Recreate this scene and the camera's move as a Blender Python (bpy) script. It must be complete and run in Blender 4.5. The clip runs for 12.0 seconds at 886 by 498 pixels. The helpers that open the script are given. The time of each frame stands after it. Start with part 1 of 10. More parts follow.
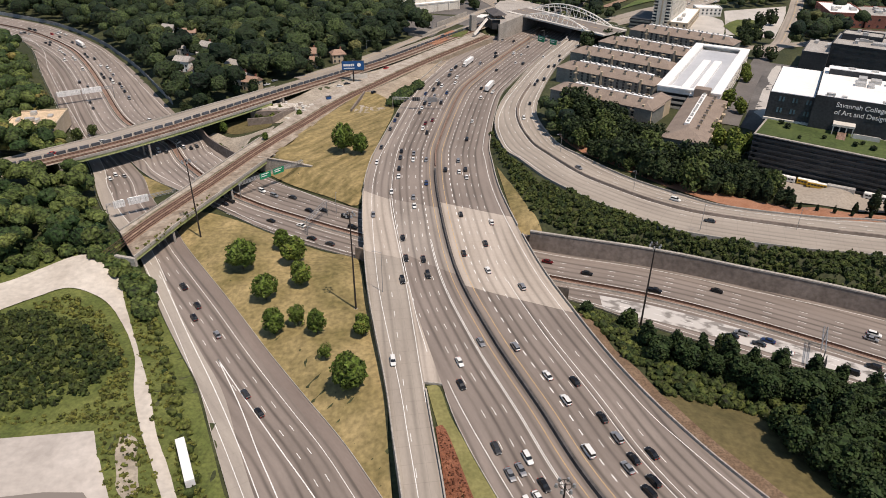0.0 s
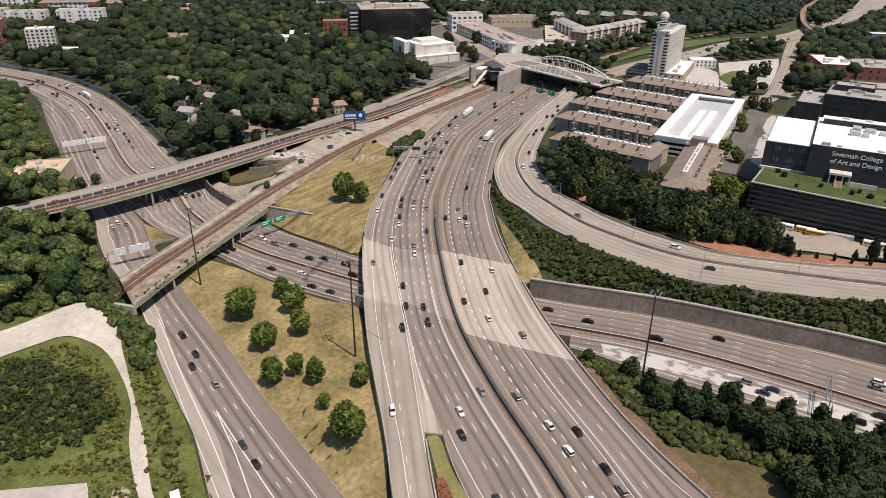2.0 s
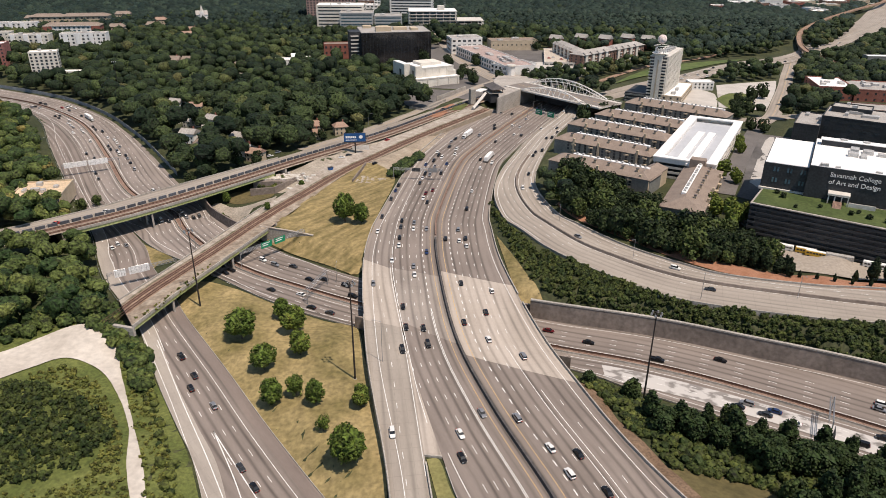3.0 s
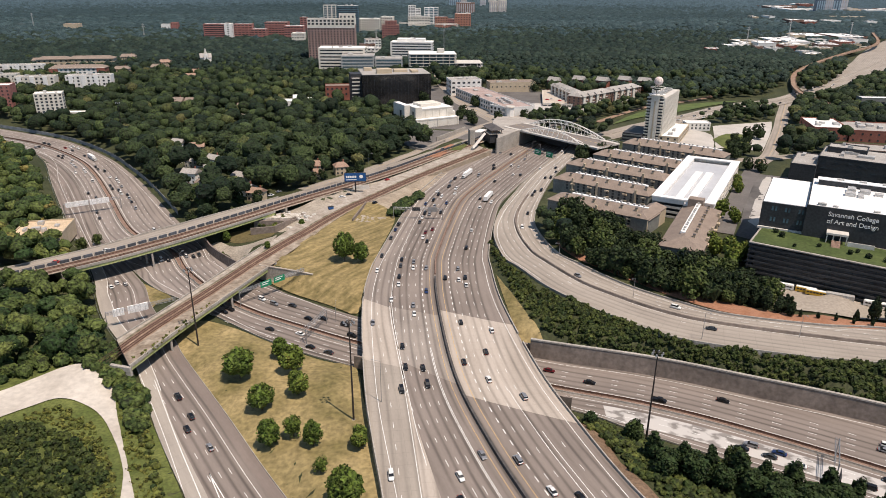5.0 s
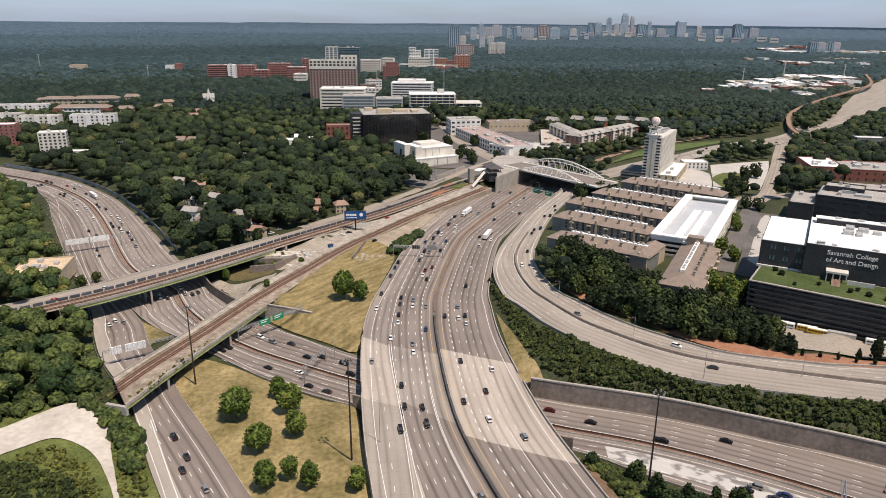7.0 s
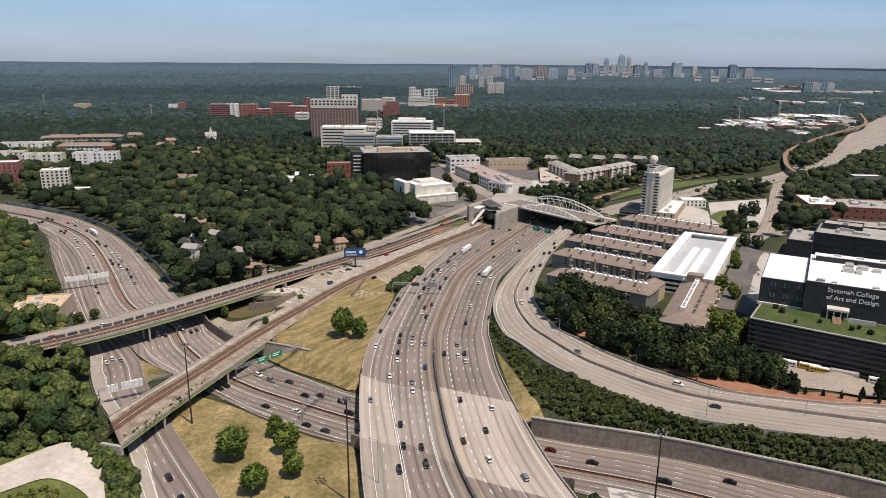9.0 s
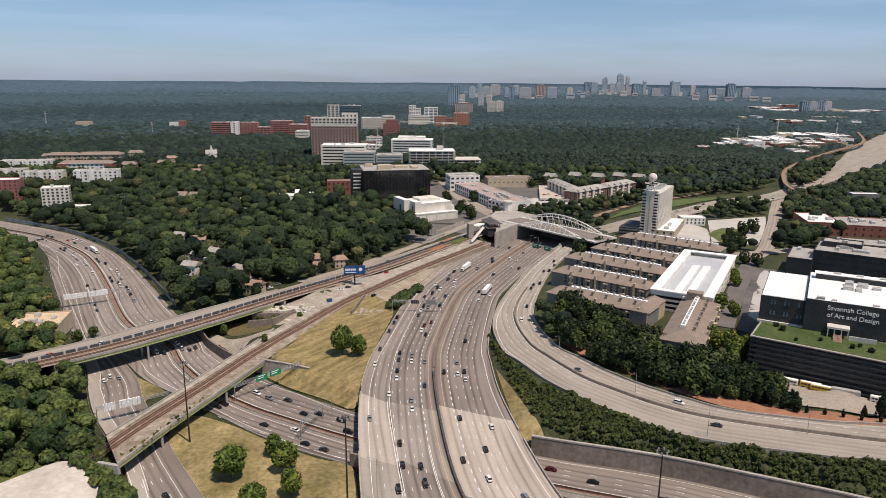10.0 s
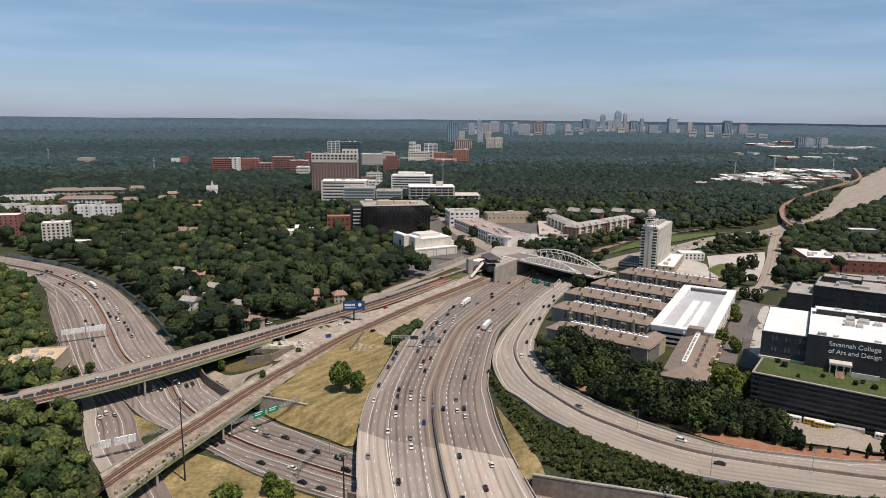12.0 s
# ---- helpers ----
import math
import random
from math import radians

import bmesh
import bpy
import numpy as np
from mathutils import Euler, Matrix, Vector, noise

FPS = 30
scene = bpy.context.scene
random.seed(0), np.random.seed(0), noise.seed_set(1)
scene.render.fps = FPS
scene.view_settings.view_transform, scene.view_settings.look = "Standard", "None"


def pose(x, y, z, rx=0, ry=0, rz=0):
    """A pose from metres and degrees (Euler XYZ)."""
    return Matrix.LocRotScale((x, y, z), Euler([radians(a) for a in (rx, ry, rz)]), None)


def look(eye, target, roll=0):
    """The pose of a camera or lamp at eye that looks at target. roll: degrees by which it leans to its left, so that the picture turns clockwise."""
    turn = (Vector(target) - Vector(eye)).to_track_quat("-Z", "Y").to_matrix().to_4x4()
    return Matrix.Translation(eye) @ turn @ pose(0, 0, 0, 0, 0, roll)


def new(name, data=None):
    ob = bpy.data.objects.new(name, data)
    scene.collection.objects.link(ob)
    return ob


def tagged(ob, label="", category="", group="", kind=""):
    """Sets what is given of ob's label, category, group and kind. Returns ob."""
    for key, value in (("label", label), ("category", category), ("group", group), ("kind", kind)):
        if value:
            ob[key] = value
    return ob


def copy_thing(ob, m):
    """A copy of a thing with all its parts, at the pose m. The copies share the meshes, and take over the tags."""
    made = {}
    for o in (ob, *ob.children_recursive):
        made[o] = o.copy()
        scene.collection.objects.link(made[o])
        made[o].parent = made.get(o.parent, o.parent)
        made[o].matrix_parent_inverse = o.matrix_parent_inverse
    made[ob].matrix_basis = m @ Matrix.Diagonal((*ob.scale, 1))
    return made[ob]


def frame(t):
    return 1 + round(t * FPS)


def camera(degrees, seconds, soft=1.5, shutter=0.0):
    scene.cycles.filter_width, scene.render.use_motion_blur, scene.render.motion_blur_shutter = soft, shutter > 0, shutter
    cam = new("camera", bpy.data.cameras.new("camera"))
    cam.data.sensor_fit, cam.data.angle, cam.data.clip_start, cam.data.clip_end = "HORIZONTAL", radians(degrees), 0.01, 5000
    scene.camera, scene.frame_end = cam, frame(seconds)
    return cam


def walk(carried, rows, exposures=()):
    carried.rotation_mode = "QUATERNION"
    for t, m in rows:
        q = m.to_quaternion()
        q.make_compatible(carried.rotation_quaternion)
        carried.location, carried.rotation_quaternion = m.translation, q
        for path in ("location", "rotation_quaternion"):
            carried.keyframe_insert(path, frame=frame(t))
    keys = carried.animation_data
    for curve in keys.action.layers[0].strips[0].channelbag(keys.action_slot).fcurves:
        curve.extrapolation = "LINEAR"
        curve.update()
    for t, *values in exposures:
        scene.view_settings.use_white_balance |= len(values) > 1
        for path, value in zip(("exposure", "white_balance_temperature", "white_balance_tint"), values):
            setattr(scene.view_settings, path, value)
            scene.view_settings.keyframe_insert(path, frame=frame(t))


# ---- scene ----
# Camera: a hovering drone that only tilts up, 152 m above the lower freeway.
cam = camera(65.4, 12.0, soft=0.9)
TILT = (
    (0.0, 0.12, -30.54, -0.38), (0.5, 0.12, -29.55, -0.36), (1.0, 0.12, -28.51, -0.36), (1.5, 0.12, -27.51, -0.35),
    (2.0, 0.12, -26.58, -0.34), (2.5, 0.11, -25.70, -0.32), (3.0, 0.10, -24.84, -0.30), (5.0, 0.08, -21.60, -0.32),
    (5.5, 0.08, -20.81, -0.35), (6.0, 0.08, -20.02, -0.36), (6.5, 0.08, -19.23, -0.36), (7.0, 0.07, -18.45, -0.38),
    (9.0, 0.05, -15.36, -0.43), (9.5, 0.04, -14.63, -0.44), (10.0, 0.03, -13.90, -0.47), (10.5, 0.03, -13.17, -0.48),
    (11.0, 0.02, -12.46, -0.50), (11.5, 0.01, -11.72, -0.50), (12.0, 0.0, -10.97, -0.51))
EYE_Z = 152.0
walk(cam, [(t, pose(0, 0, EYE_Z, 90 + pitch, roll, yaw)) for t, yaw, pitch, roll in TILT],
     exposures=[(0.0, -0.06), (3.0, 0.03), (6.0, 0.08), (9.0, -0.04), (12.0, -0.12)])

# Daylight: a high sun from behind, to the right.
SUN_EL, SUN_AZ = radians(66.5), radians(134)
world = bpy.data.worlds.new("world")
scene.world = world
world.use_nodes = True
wn, wl = world.node_tree.nodes, world.node_tree.links
wn.clear()
sky = wn.new("ShaderNodeTexSky")
sky.sky_type, sky.sun_disc = "NISHITA", False
sky.sun_elevation, sky.sun_rotation = SUN_EL, SUN_AZ
sky.air_density, sky.dust_density, sky.ozone_density, sky.altitude = 1.0, 0.5, 1.6, 300
sky_light = wn.new("ShaderNodeBackground")
sky_light.inputs["Strength"].default_value = 0.096
sky_out = wn.new("ShaderNodeOutputWorld")
# thin cloud veils and a few small cumulus near the horizon
w_co = wn.new("ShaderNodeTexCoord")
w_map = wn.new("ShaderNodeMapping")
w_map.inputs["Scale"].default_value = (1.6, 1.6, 15.0)
w_noise = wn.new("ShaderNodeTexNoise")
w_noise.inputs["Scale"].default_value, w_noise.inputs["Detail"].default_value = 2.2, 5.0
w_ramp = wn.new("ShaderNodeMapRange")
w_ramp.inputs["From Min"].default_value, w_ramp.inputs["From Max"].default_value = 0.42, 0.78
w_ramp.inputs["To Max"].default_value = 0.24
w_mix = wn.new("ShaderNodeMix")
w_mix.data_type = "RGBA"
w_mix.inputs[7].default_value = (9.5, 9.5, 9.8, 1)
wl.new(w_co.outputs["Generated"], w_map.inputs["Vector"])
wl.new(w_map.outputs[0], w_noise.inputs["Vector"])
wl.new(w_noise.outputs["Fac"], w_ramp.inputs["Value"])
wl.new(w_ramp.outputs[0], w_mix.inputs[0])
wl.new(sky.outputs[0], w_mix.inputs[6])
w_tone = wn.new("ShaderNodeMix")
w_tone.data_type, w_tone.blend_type = "RGBA", "MULTIPLY"
w_tone.inputs[0].default_value = 1.0
# bluish haze low over the horizon
w_sep = wn.new("ShaderNodeSeparateXYZ")
w_up = wn.new("ShaderNodeMapRange")
w_up.inputs["From Min"].default_value, w_up.inputs["From Max"].default_value = 0.0, 0.2
w_tint = wn.new("ShaderNodeMix")
w_tint.data_type = "RGBA"
w_tint.inputs[6].default_value, w_tint.inputs[7].default_value = (0.70, 0.83, 1.25, 1), (0.91, 1.0, 1.0, 1)
wl.new(w_co.outputs["Generated"], w_sep.inputs[0])
wl.new(w_sep.outputs[2], w_up.inputs["Value"])
wl.new(w_up.outputs[0], w_tint.inputs[0])
wl.new(w_tint.outputs[2], w_tone.inputs[7])
wl.new(w_mix.outputs[2], w_tone.inputs[6])
wl.new(w_tone.outputs[2], sky_light.inputs["Color"])
wl.new(sky_light.outputs[0], sky_out.inputs["Surface"])

sun_data = bpy.data.lights.new("sun", "SUN")
sun_data.energy, sun_data.angle, sun_data.color = 4.9, radians(0.53), (1.0, 0.855, 0.735)
sun = new("sun", sun_data)
sun_dir = Vector((math.sin(SUN_AZ) * math.cos(SUN_EL), math.cos(SUN_AZ) * math.cos(SUN_EL), math.sin(SUN_EL)))
sun.matrix_world = look(sun_dir * 400 + Vector((0, 300, 0)), (0, 300, 0))



# ---- materials ----
def surface(name, low, high, big=0.08, fine=2.0, rough=0.8, bump=0.15, metal=0.0, spread=0.5, fine_amount=0.25, piece=0.0, spec=0.3, drawn=None):
    """A procedural surface: two tones in large stains, fine grain over them, relief; piece: how much it varies from object to object;
    drawn: heading in degrees along which the stains are drawn out into streaks."""
    m = bpy.data.materials.new(name)
    m.use_nodes = True
    n, k = m.node_tree.nodes, m.node_tree.links
    b = n["Principled BSDF"]
    co = n.new("ShaderNodeTexCoord")
    a = n.new("ShaderNodeTexNoise")
    a.inputs["Scale"].default_value, a.inputs["Detail"].default_value = big, 6.0
    f = n.new("ShaderNodeTexNoise")
    f.inputs["Scale"].default_value, f.inputs["Detail"].default_value = fine, 4.0
    r = n.new("ShaderNodeMapRange")
    r.inputs["From Min"].default_value, r.inputs["From Max"].default_value = 0.5 - spread / 2, 0.5 + spread / 2
    mix = n.new("ShaderNodeMix")
    mix.data_type = "RGBA"
    mix.inputs[6].default_value, mix.inputs[7].default_value = (*low, 1), (*high, 1)
    hsv = n.new("ShaderNodeHueSaturation")
    val = n.new("ShaderNodeMapRange")
    val.inputs["From Min"].default_value, val.inputs["From Max"].default_value = 0.3, 0.7
    val.inputs["To Min"].default_value, val.inputs["To Max"].default_value = 1 - fine_amount, 1 + fine_amount
    for t in (a, f):
        k.new(co.outputs["Object"], t.inputs["Vector"])
    if drawn is not None:
        mp = n.new("ShaderNodeMapping")
        mp.vector_type = "TEXTURE"
        mp.inputs["Rotation"].default_value = (0, 0, math.radians(drawn))
        mp.inputs["Scale"].default_value = (5.0, 1.0, 1.0)
        k.new(co.outputs["Object"], mp.inputs["Vector"])
        k.new(mp.outputs[0], a.inputs["Vector"])
    k.new(a.outputs["Fac"], r.inputs["Value"])
    k.new(r.outputs[0], mix.inputs[0])
    k.new(f.outputs["Fac"], val.inputs["Value"])
    k.new(mix.outputs[2], hsv.inputs["Color"])
    if piece:
        info = n.new("ShaderNodeObjectInfo")
        pr = n.new("ShaderNodeMapRange")
        pr.inputs["To Min"].default_value, pr.inputs["To Max"].default_value = 1 - piece, 1 + piece
        mul = n.new("ShaderNodeMath")
        mul.operation = "MULTIPLY"
        k.new(info.outputs["Random"], pr.inputs["Value"])
        k.new(pr.outputs[0], mul.inputs[0])
        k.new(val.outputs[0], mul.inputs[1])
        k.new(mul.outputs[0], hsv.inputs["Value"])
    else:
        k.new(val.outputs[0], hsv.inputs["Value"])
    k.new(hsv.outputs[0], b.inputs["Base Color"])
    b.inputs["Roughness"].default_value, b.inputs["Metallic"].default_value = rough, metal
    b.inputs["Specular IOR Level"].default_value = spec
    if bump:
        bp = n.new("ShaderNodeBump")
        bp.inputs["Strength"].default_value, bp.inputs["Distance"].default_value = bump, 0.1
        k.new(f.outputs["Fac"], bp.inputs["Height"])
        k.new(bp.outputs[0], b.inputs["Normal"])
    return m


def road_surface(name, low, high, lane=3.4, streak=0.35, joint=0.0, blotch=0.0):
    """Paving in road coordinates (metres across, metres along): oil streaks along each lane, patches, slab joints."""
    m = bpy.data.materials.new(name)
    m.use_nodes = True
    n, k = m.node_tree.nodes, m.node_tree.links
    b = n["Principled BSDF"]
    uv = n.new("ShaderNodeUVMap")
    sep = n.new("ShaderNodeSeparateXYZ")
    k.new(uv.outputs[0], sep.inputs[0])

    def math_node(op, x, y):
        q = n.new("ShaderNodeMath")
        q.operation = op
        for i, v in enumerate((x, y)):
            if isinstance(v, (int, float)):
                q.inputs[i].default_value = v
            elif v is not None:
                k.new(v, q.inputs[i])
        return q.outputs[0]

    def noise_node(scale, vec, detail=5.0):
        q = n.new("ShaderNodeTexNoise")
        q.inputs["Scale"].default_value, q.inputs["Detail"].default_value = scale, detail
        k.new(vec, q.inputs["Vector"])
        return q.outputs["Fac"]

    def stretched(sx, sy):
        q = n.new("ShaderNodeMapping")
        q.inputs["Scale"].default_value = (sx, sy, 1)
        k.new(uv.outputs[0], q.inputs["Vector"])
        return q.outputs[0]

    # streak down the middle of each lane, wandering and breaking off
    wob = math_node("MULTIPLY", noise_node(1.0, stretched(0.02, 0.012), 2.0), 1.2)
    ph = math_node("MULTIPLY", math_node("ADD", sep.outputs[0], wob), 2 * math.pi / lane)
    cosv = math_node("COSINE", ph, None)
    lanes = math_node("POWER", math_node("MULTIPLY", math_node("SUBTRACT", 1.0, cosv), 0.5), 3.0)
    breaks = n.new("ShaderNodeMapRange")
    breaks.inputs["From Min"].default_value, breaks.inputs["From Max"].default_value = 0.3, 0.62
    k.new(noise_node(1.0, stretched(0.22, 0.014), 4.0), breaks.inputs["Value"])
    dark = math_node("MULTIPLY", math_node("MULTIPLY", lanes, breaks.outputs[0]), streak)
    base = n.new("ShaderNodeMix")
    base.data_type = "RGBA"
    base.inputs[6].default_value, base.inputs[7].default_value = (*low, 1), (*high, 1)
    rng = n.new("ShaderNodeMapRange")
    rng.inputs["From Min"].default_value, rng.inputs["From Max"].default_value = 0.32, 0.68
    k.new(noise_node(1.0, stretched(0.09, 0.022), 6.0), rng.inputs["Value"])
    k.new(rng.outputs[0], base.inputs[0])
    keep = math_node("SUBTRACT", 1.0, dark)
    grain = math_node("ADD", 0.88, math_node("MULTIPLY", noise_node(1.0, stretched(1.6, 0.5), 5.0), 0.24))
    keep = math_node("MULTIPLY", keep, grain)
    if joint:
        fr = math_node("FRACT", math_node("DIVIDE", sep.outputs[1], 6.1), None)
        j = math_node("LESS_THAN", fr, 0.03)
        fr2 = math_node("FRACT", math_node("DIVIDE", sep.outputs[0], lane), None)
        j2 = math_node("LESS_THAN", fr2, 0.03)
        keep = math_node("MULTIPLY", keep, math_node("SUBTRACT", 1.0, math_node("MULTIPLY", math_node("MAXIMUM", j, j2), joint)))
    out = n.new("ShaderNodeMix")
    out.data_type, out.blend_type = "RGBA", "MULTIPLY"
    out.inputs[0].default_value = 1.0
    comb = n.new("ShaderNodeCombineColor")
    for i in range(3):
        k.new(keep, comb.inputs[i])
    k.new(base.outputs[2], out.inputs[6])
    k.new(comb.outputs[0], out.inputs[7])
    last = out.outputs[2]
    if blotch:
        # flaking pale coating
        bl = n.new("ShaderNodeMapRange")
        bl.inputs["From Min"].default_value, bl.inputs["From Max"].default_value = 0.42, 0.5
        k.new(noise_node(1.0, stretched(0.2, 0.13), 6.0), bl.inputs["Value"])
        pale = n.new("ShaderNodeMix")
        pale.data_type = "RGBA"
        pale.inputs[7].default_value = (0.52, 0.495, 0.465, 1)
        k.new(math_node("MULTIPLY", bl.outputs[0], blotch), pale.inputs[0])
        k.new(last, pale.inputs[6])
        last = pale.outputs[2]
    k.new(last, b.inputs["Base Color"])
    b.inputs["Roughness"].default_value = 0.85
    b.inputs["Specular IOR Level"].default_value = 0.25
    bp = n.new("ShaderNodeBump")
    bp.inputs["Strength"].default_value, bp.inputs["Distance"].default_value = 0.1, 0.05
    k.new(grain, bp.inputs["Height"])
    k.new(bp.outputs[0], b.inputs["Normal"])
    return m


def leaf_surface(name, low, high, relief=0.5):
    """Foliage: tone differs from crown to crown (attribute tint) and from clump to clump; noise puts shaded gaps
    between leaves into the colour.
    """
    m = bpy.data.materials.new(name)
    m.use_nodes = True
    n, k = m.node_tree.nodes, m.node_tree.links
    b = n["Principled BSDF"]
    at = n.new("ShaderNodeAttribute")
    at.attribute_name = "tint"
    isl = n.new("ShaderNodeNewGeometry")
    co = n.new("ShaderNodeTexCoord")
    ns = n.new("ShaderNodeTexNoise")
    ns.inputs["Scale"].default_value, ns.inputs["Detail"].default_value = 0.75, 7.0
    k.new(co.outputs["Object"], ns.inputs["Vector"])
    mix = n.new("ShaderNodeMix")
    mix.data_type = "RGBA"
    mix.inputs[6].default_value, mix.inputs[7].default_value = (*low, 1), (*high, 1)
    k.new(at.outputs["Fac"], mix.inputs[0])
    turn = n.new("ShaderNodeMix")
    turn.data_type = "RGBA"
    turn.inputs[7].default_value = (high[0] * 1.35, high[1] * 0.95, high[2] * 1.1, 1)
    tr = n.new("ShaderNodeMapRange")
    tr.inputs["From Min"].default_value, tr.inputs["From Max"].default_value = 0.82, 1.0
    k.new(at.outputs["Fac"], tr.inputs["Value"])
    k.new(tr.outputs[0], turn.inputs[0])
    k.new(mix.outputs[2], turn.inputs[6])
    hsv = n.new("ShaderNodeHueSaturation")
    # Low noise values darken the colour as shade between leaf clumps.
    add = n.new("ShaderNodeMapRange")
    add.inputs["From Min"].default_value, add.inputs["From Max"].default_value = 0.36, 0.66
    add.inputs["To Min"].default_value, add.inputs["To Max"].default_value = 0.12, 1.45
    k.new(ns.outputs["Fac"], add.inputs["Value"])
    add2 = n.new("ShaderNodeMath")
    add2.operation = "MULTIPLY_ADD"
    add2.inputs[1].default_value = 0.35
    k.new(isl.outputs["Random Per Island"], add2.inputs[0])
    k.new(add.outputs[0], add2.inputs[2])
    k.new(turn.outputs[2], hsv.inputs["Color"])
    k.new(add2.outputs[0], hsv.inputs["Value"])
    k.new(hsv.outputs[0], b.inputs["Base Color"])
    bp = n.new("ShaderNodeBump")
    bp.inputs["Strength"].default_value, bp.inputs["Distance"].default_value = relief, 1.2
    k.new(ns.outputs["Fac"], bp.inputs["Height"])
    k.new(bp.outputs[0], b.inputs["Normal"])
    b.inputs["Roughness"].default_value = 0.7
    b.inputs["Specular IOR Level"].default_value = 0.2
    return m


ASPHALT = road_surface("worn_asphalt", (0.188, 0.158, 0.137), (0.258, 0.218, 0.19), streak=0.55)
ASPHALT_GREY = road_surface("pale_worn_asphalt", (0.218, 0.187, 0.165), (0.298, 0.256, 0.226), streak=0.5)
ASPHALT_PALE = road_surface("pale_concrete_paving", (0.28, 0.245, 0.208), (0.37, 0.328, 0.28), streak=0.3, joint=0.15)
SLIP_GREY = road_surface("grey_slip_paving", (0.215, 0.183, 0.16), (0.3, 0.257, 0.223), streak=0.45)
DECK = road_surface("bridge_deck_concrete", (0.37, 0.32, 0.27), (0.49, 0.43, 0.37), streak=0.4, joint=0.1)
DECK_WORN = road_surface("worn_bridge_deck", (0.24, 0.207, 0.18), (0.37, 0.325, 0.283), streak=0.5, joint=0.08)
FLAKED = road_surface("flaking_white_paving", (0.20, 0.185, 0.17), (0.27, 0.25, 0.23), streak=0.15, blotch=0.9)
SHOULDER = road_surface("shoulder_concrete", (0.17, 0.15, 0.135), (0.23, 0.2, 0.175), streak=0.0)
SHOULDER_PALE = road_surface("pale_shoulder_concrete", (0.3, 0.265, 0.23), (0.4, 0.36, 0.31), streak=0.1, joint=0.1)
SHOULDER_BROWN = road_surface("brown_shoulder_asphalt", (0.17, 0.138, 0.12), (0.235, 0.194, 0.168), streak=0.1)
PAINT = surface("road_paint", (0.62, 0.61, 0.58), (0.78, 0.77, 0.74), big=0.3, fine=1.5, bump=0, fine_amount=0.12)
PAINT_YELLOW = surface("yellow_road_paint", (0.5, 0.33, 0.14), (0.6, 0.42, 0.2), big=0.3, fine=1.5, bump=0, fine_amount=0.12)
CONCRETE = surface("weathered_concrete", (0.27, 0.25, 0.22), (0.42, 0.385, 0.34), big=0.12, fine=1.2, bump=0.2)
# Stained walls, and undersides whose shade is put into the dark tone.
CONCRETE_DARK = surface("stained_shaded_concrete", (0.15, 0.122, 0.102), (0.25, 0.208, 0.178), big=0.1, fine=0.6, bump=0.2)
BARRIER_DARK = surface("sooty_barrier_concrete", (0.05, 0.047, 0.045), (0.11, 0.1, 0.095), big=0.15, fine=1.0)
RUST_EARTH = surface("rusty_ballast", (0.17, 0.11, 0.085), (0.27, 0.185, 0.14), big=0.15, fine=1.5, fine_amount=0.4)
GRAVEL = surface("pale_gravel", (0.43, 0.385, 0.33), (0.58, 0.535, 0.47), big=0.1, fine=0.5, fine_amount=0.12, bump=0.08)
DRY_GRASS = surface("dry_mown_grass", (0.135, 0.112, 0.04), (0.34, 0.262, 0.125), big=0.055, fine=0.55, fine_amount=0.32, bump=0.2, spread=0.4)
PAD = surface("bare_concrete_pad", (0.36, 0.325, 0.29), (0.52, 0.475, 0.43), big=0.08, fine=0.5, fine_amount=0.1)
GREEN_GRASS = surface("green_grass", (0.058, 0.08, 0.017), (0.14, 0.155, 0.043), big=0.09, fine=0.9, fine_amount=0.35, bump=0.4)
WOOD_FLOOR = surface("forest_floor", (0.022, 0.03, 0.011), (0.068, 0.072, 0.03), big=0.05, fine=0.7, fine_amount=0.45, bump=0.4)
MULCH = surface("red_mulch_planting", (0.15, 0.055, 0.03), (0.24, 0.1, 0.055), big=0.3, fine=2.5, fine_amount=0.45, bump=0.5)
RED_CLAY = surface("red_clay", (0.26, 0.12, 0.065), (0.36, 0.19, 0.12), big=0.2, fine=1.5, fine_amount=0.3)
STEEL_RUST = surface("rusty_steel", (0.08, 0.05, 0.038), (0.15, 0.09, 0.065), big=0.5, fine=3, rough=0.7, metal=0.3)
STEEL_GREY = surface("galvanised_steel", (0.3, 0.3, 0.3), (0.42, 0.42, 0.42), big=0.4, fine=3, rough=0.45, metal=0.6, fine_amount=0.1)
POLE_DARK = surface("dark_weathered_steel", (0.035, 0.03, 0.028), (0.06, 0.05, 0.045), big=0.4, fine=3, rough=0.6, metal=0.4)
GIRDER_GREEN = surface("pale_green_girder_paint", (0.3, 0.34, 0.13), (0.42, 0.44, 0.2), big=0.15, fine=1.2, rough=0.6)
BARK = surface("bark", (0.06, 0.045, 0.032), (0.11, 0.085, 0.06), big=0.8, fine=5)
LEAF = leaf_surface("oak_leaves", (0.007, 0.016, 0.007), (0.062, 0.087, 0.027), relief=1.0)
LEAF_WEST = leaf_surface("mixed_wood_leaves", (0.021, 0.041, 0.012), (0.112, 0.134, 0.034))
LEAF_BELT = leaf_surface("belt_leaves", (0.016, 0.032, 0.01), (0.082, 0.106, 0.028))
BROWN_GRASS = surface("brown_green_grass", (0.075, 0.066, 0.026), (0.155, 0.122, 0.054), big=0.06, fine=0.6, fine_amount=0.25, bump=0.2)
MOWN_BANK = surface("streaky_mown_bank", (0.12, 0.098, 0.036), (0.33, 0.25, 0.115), big=0.3, fine=0.55, fine_amount=0.25, bump=0.2, spread=0.45, drawn=52)
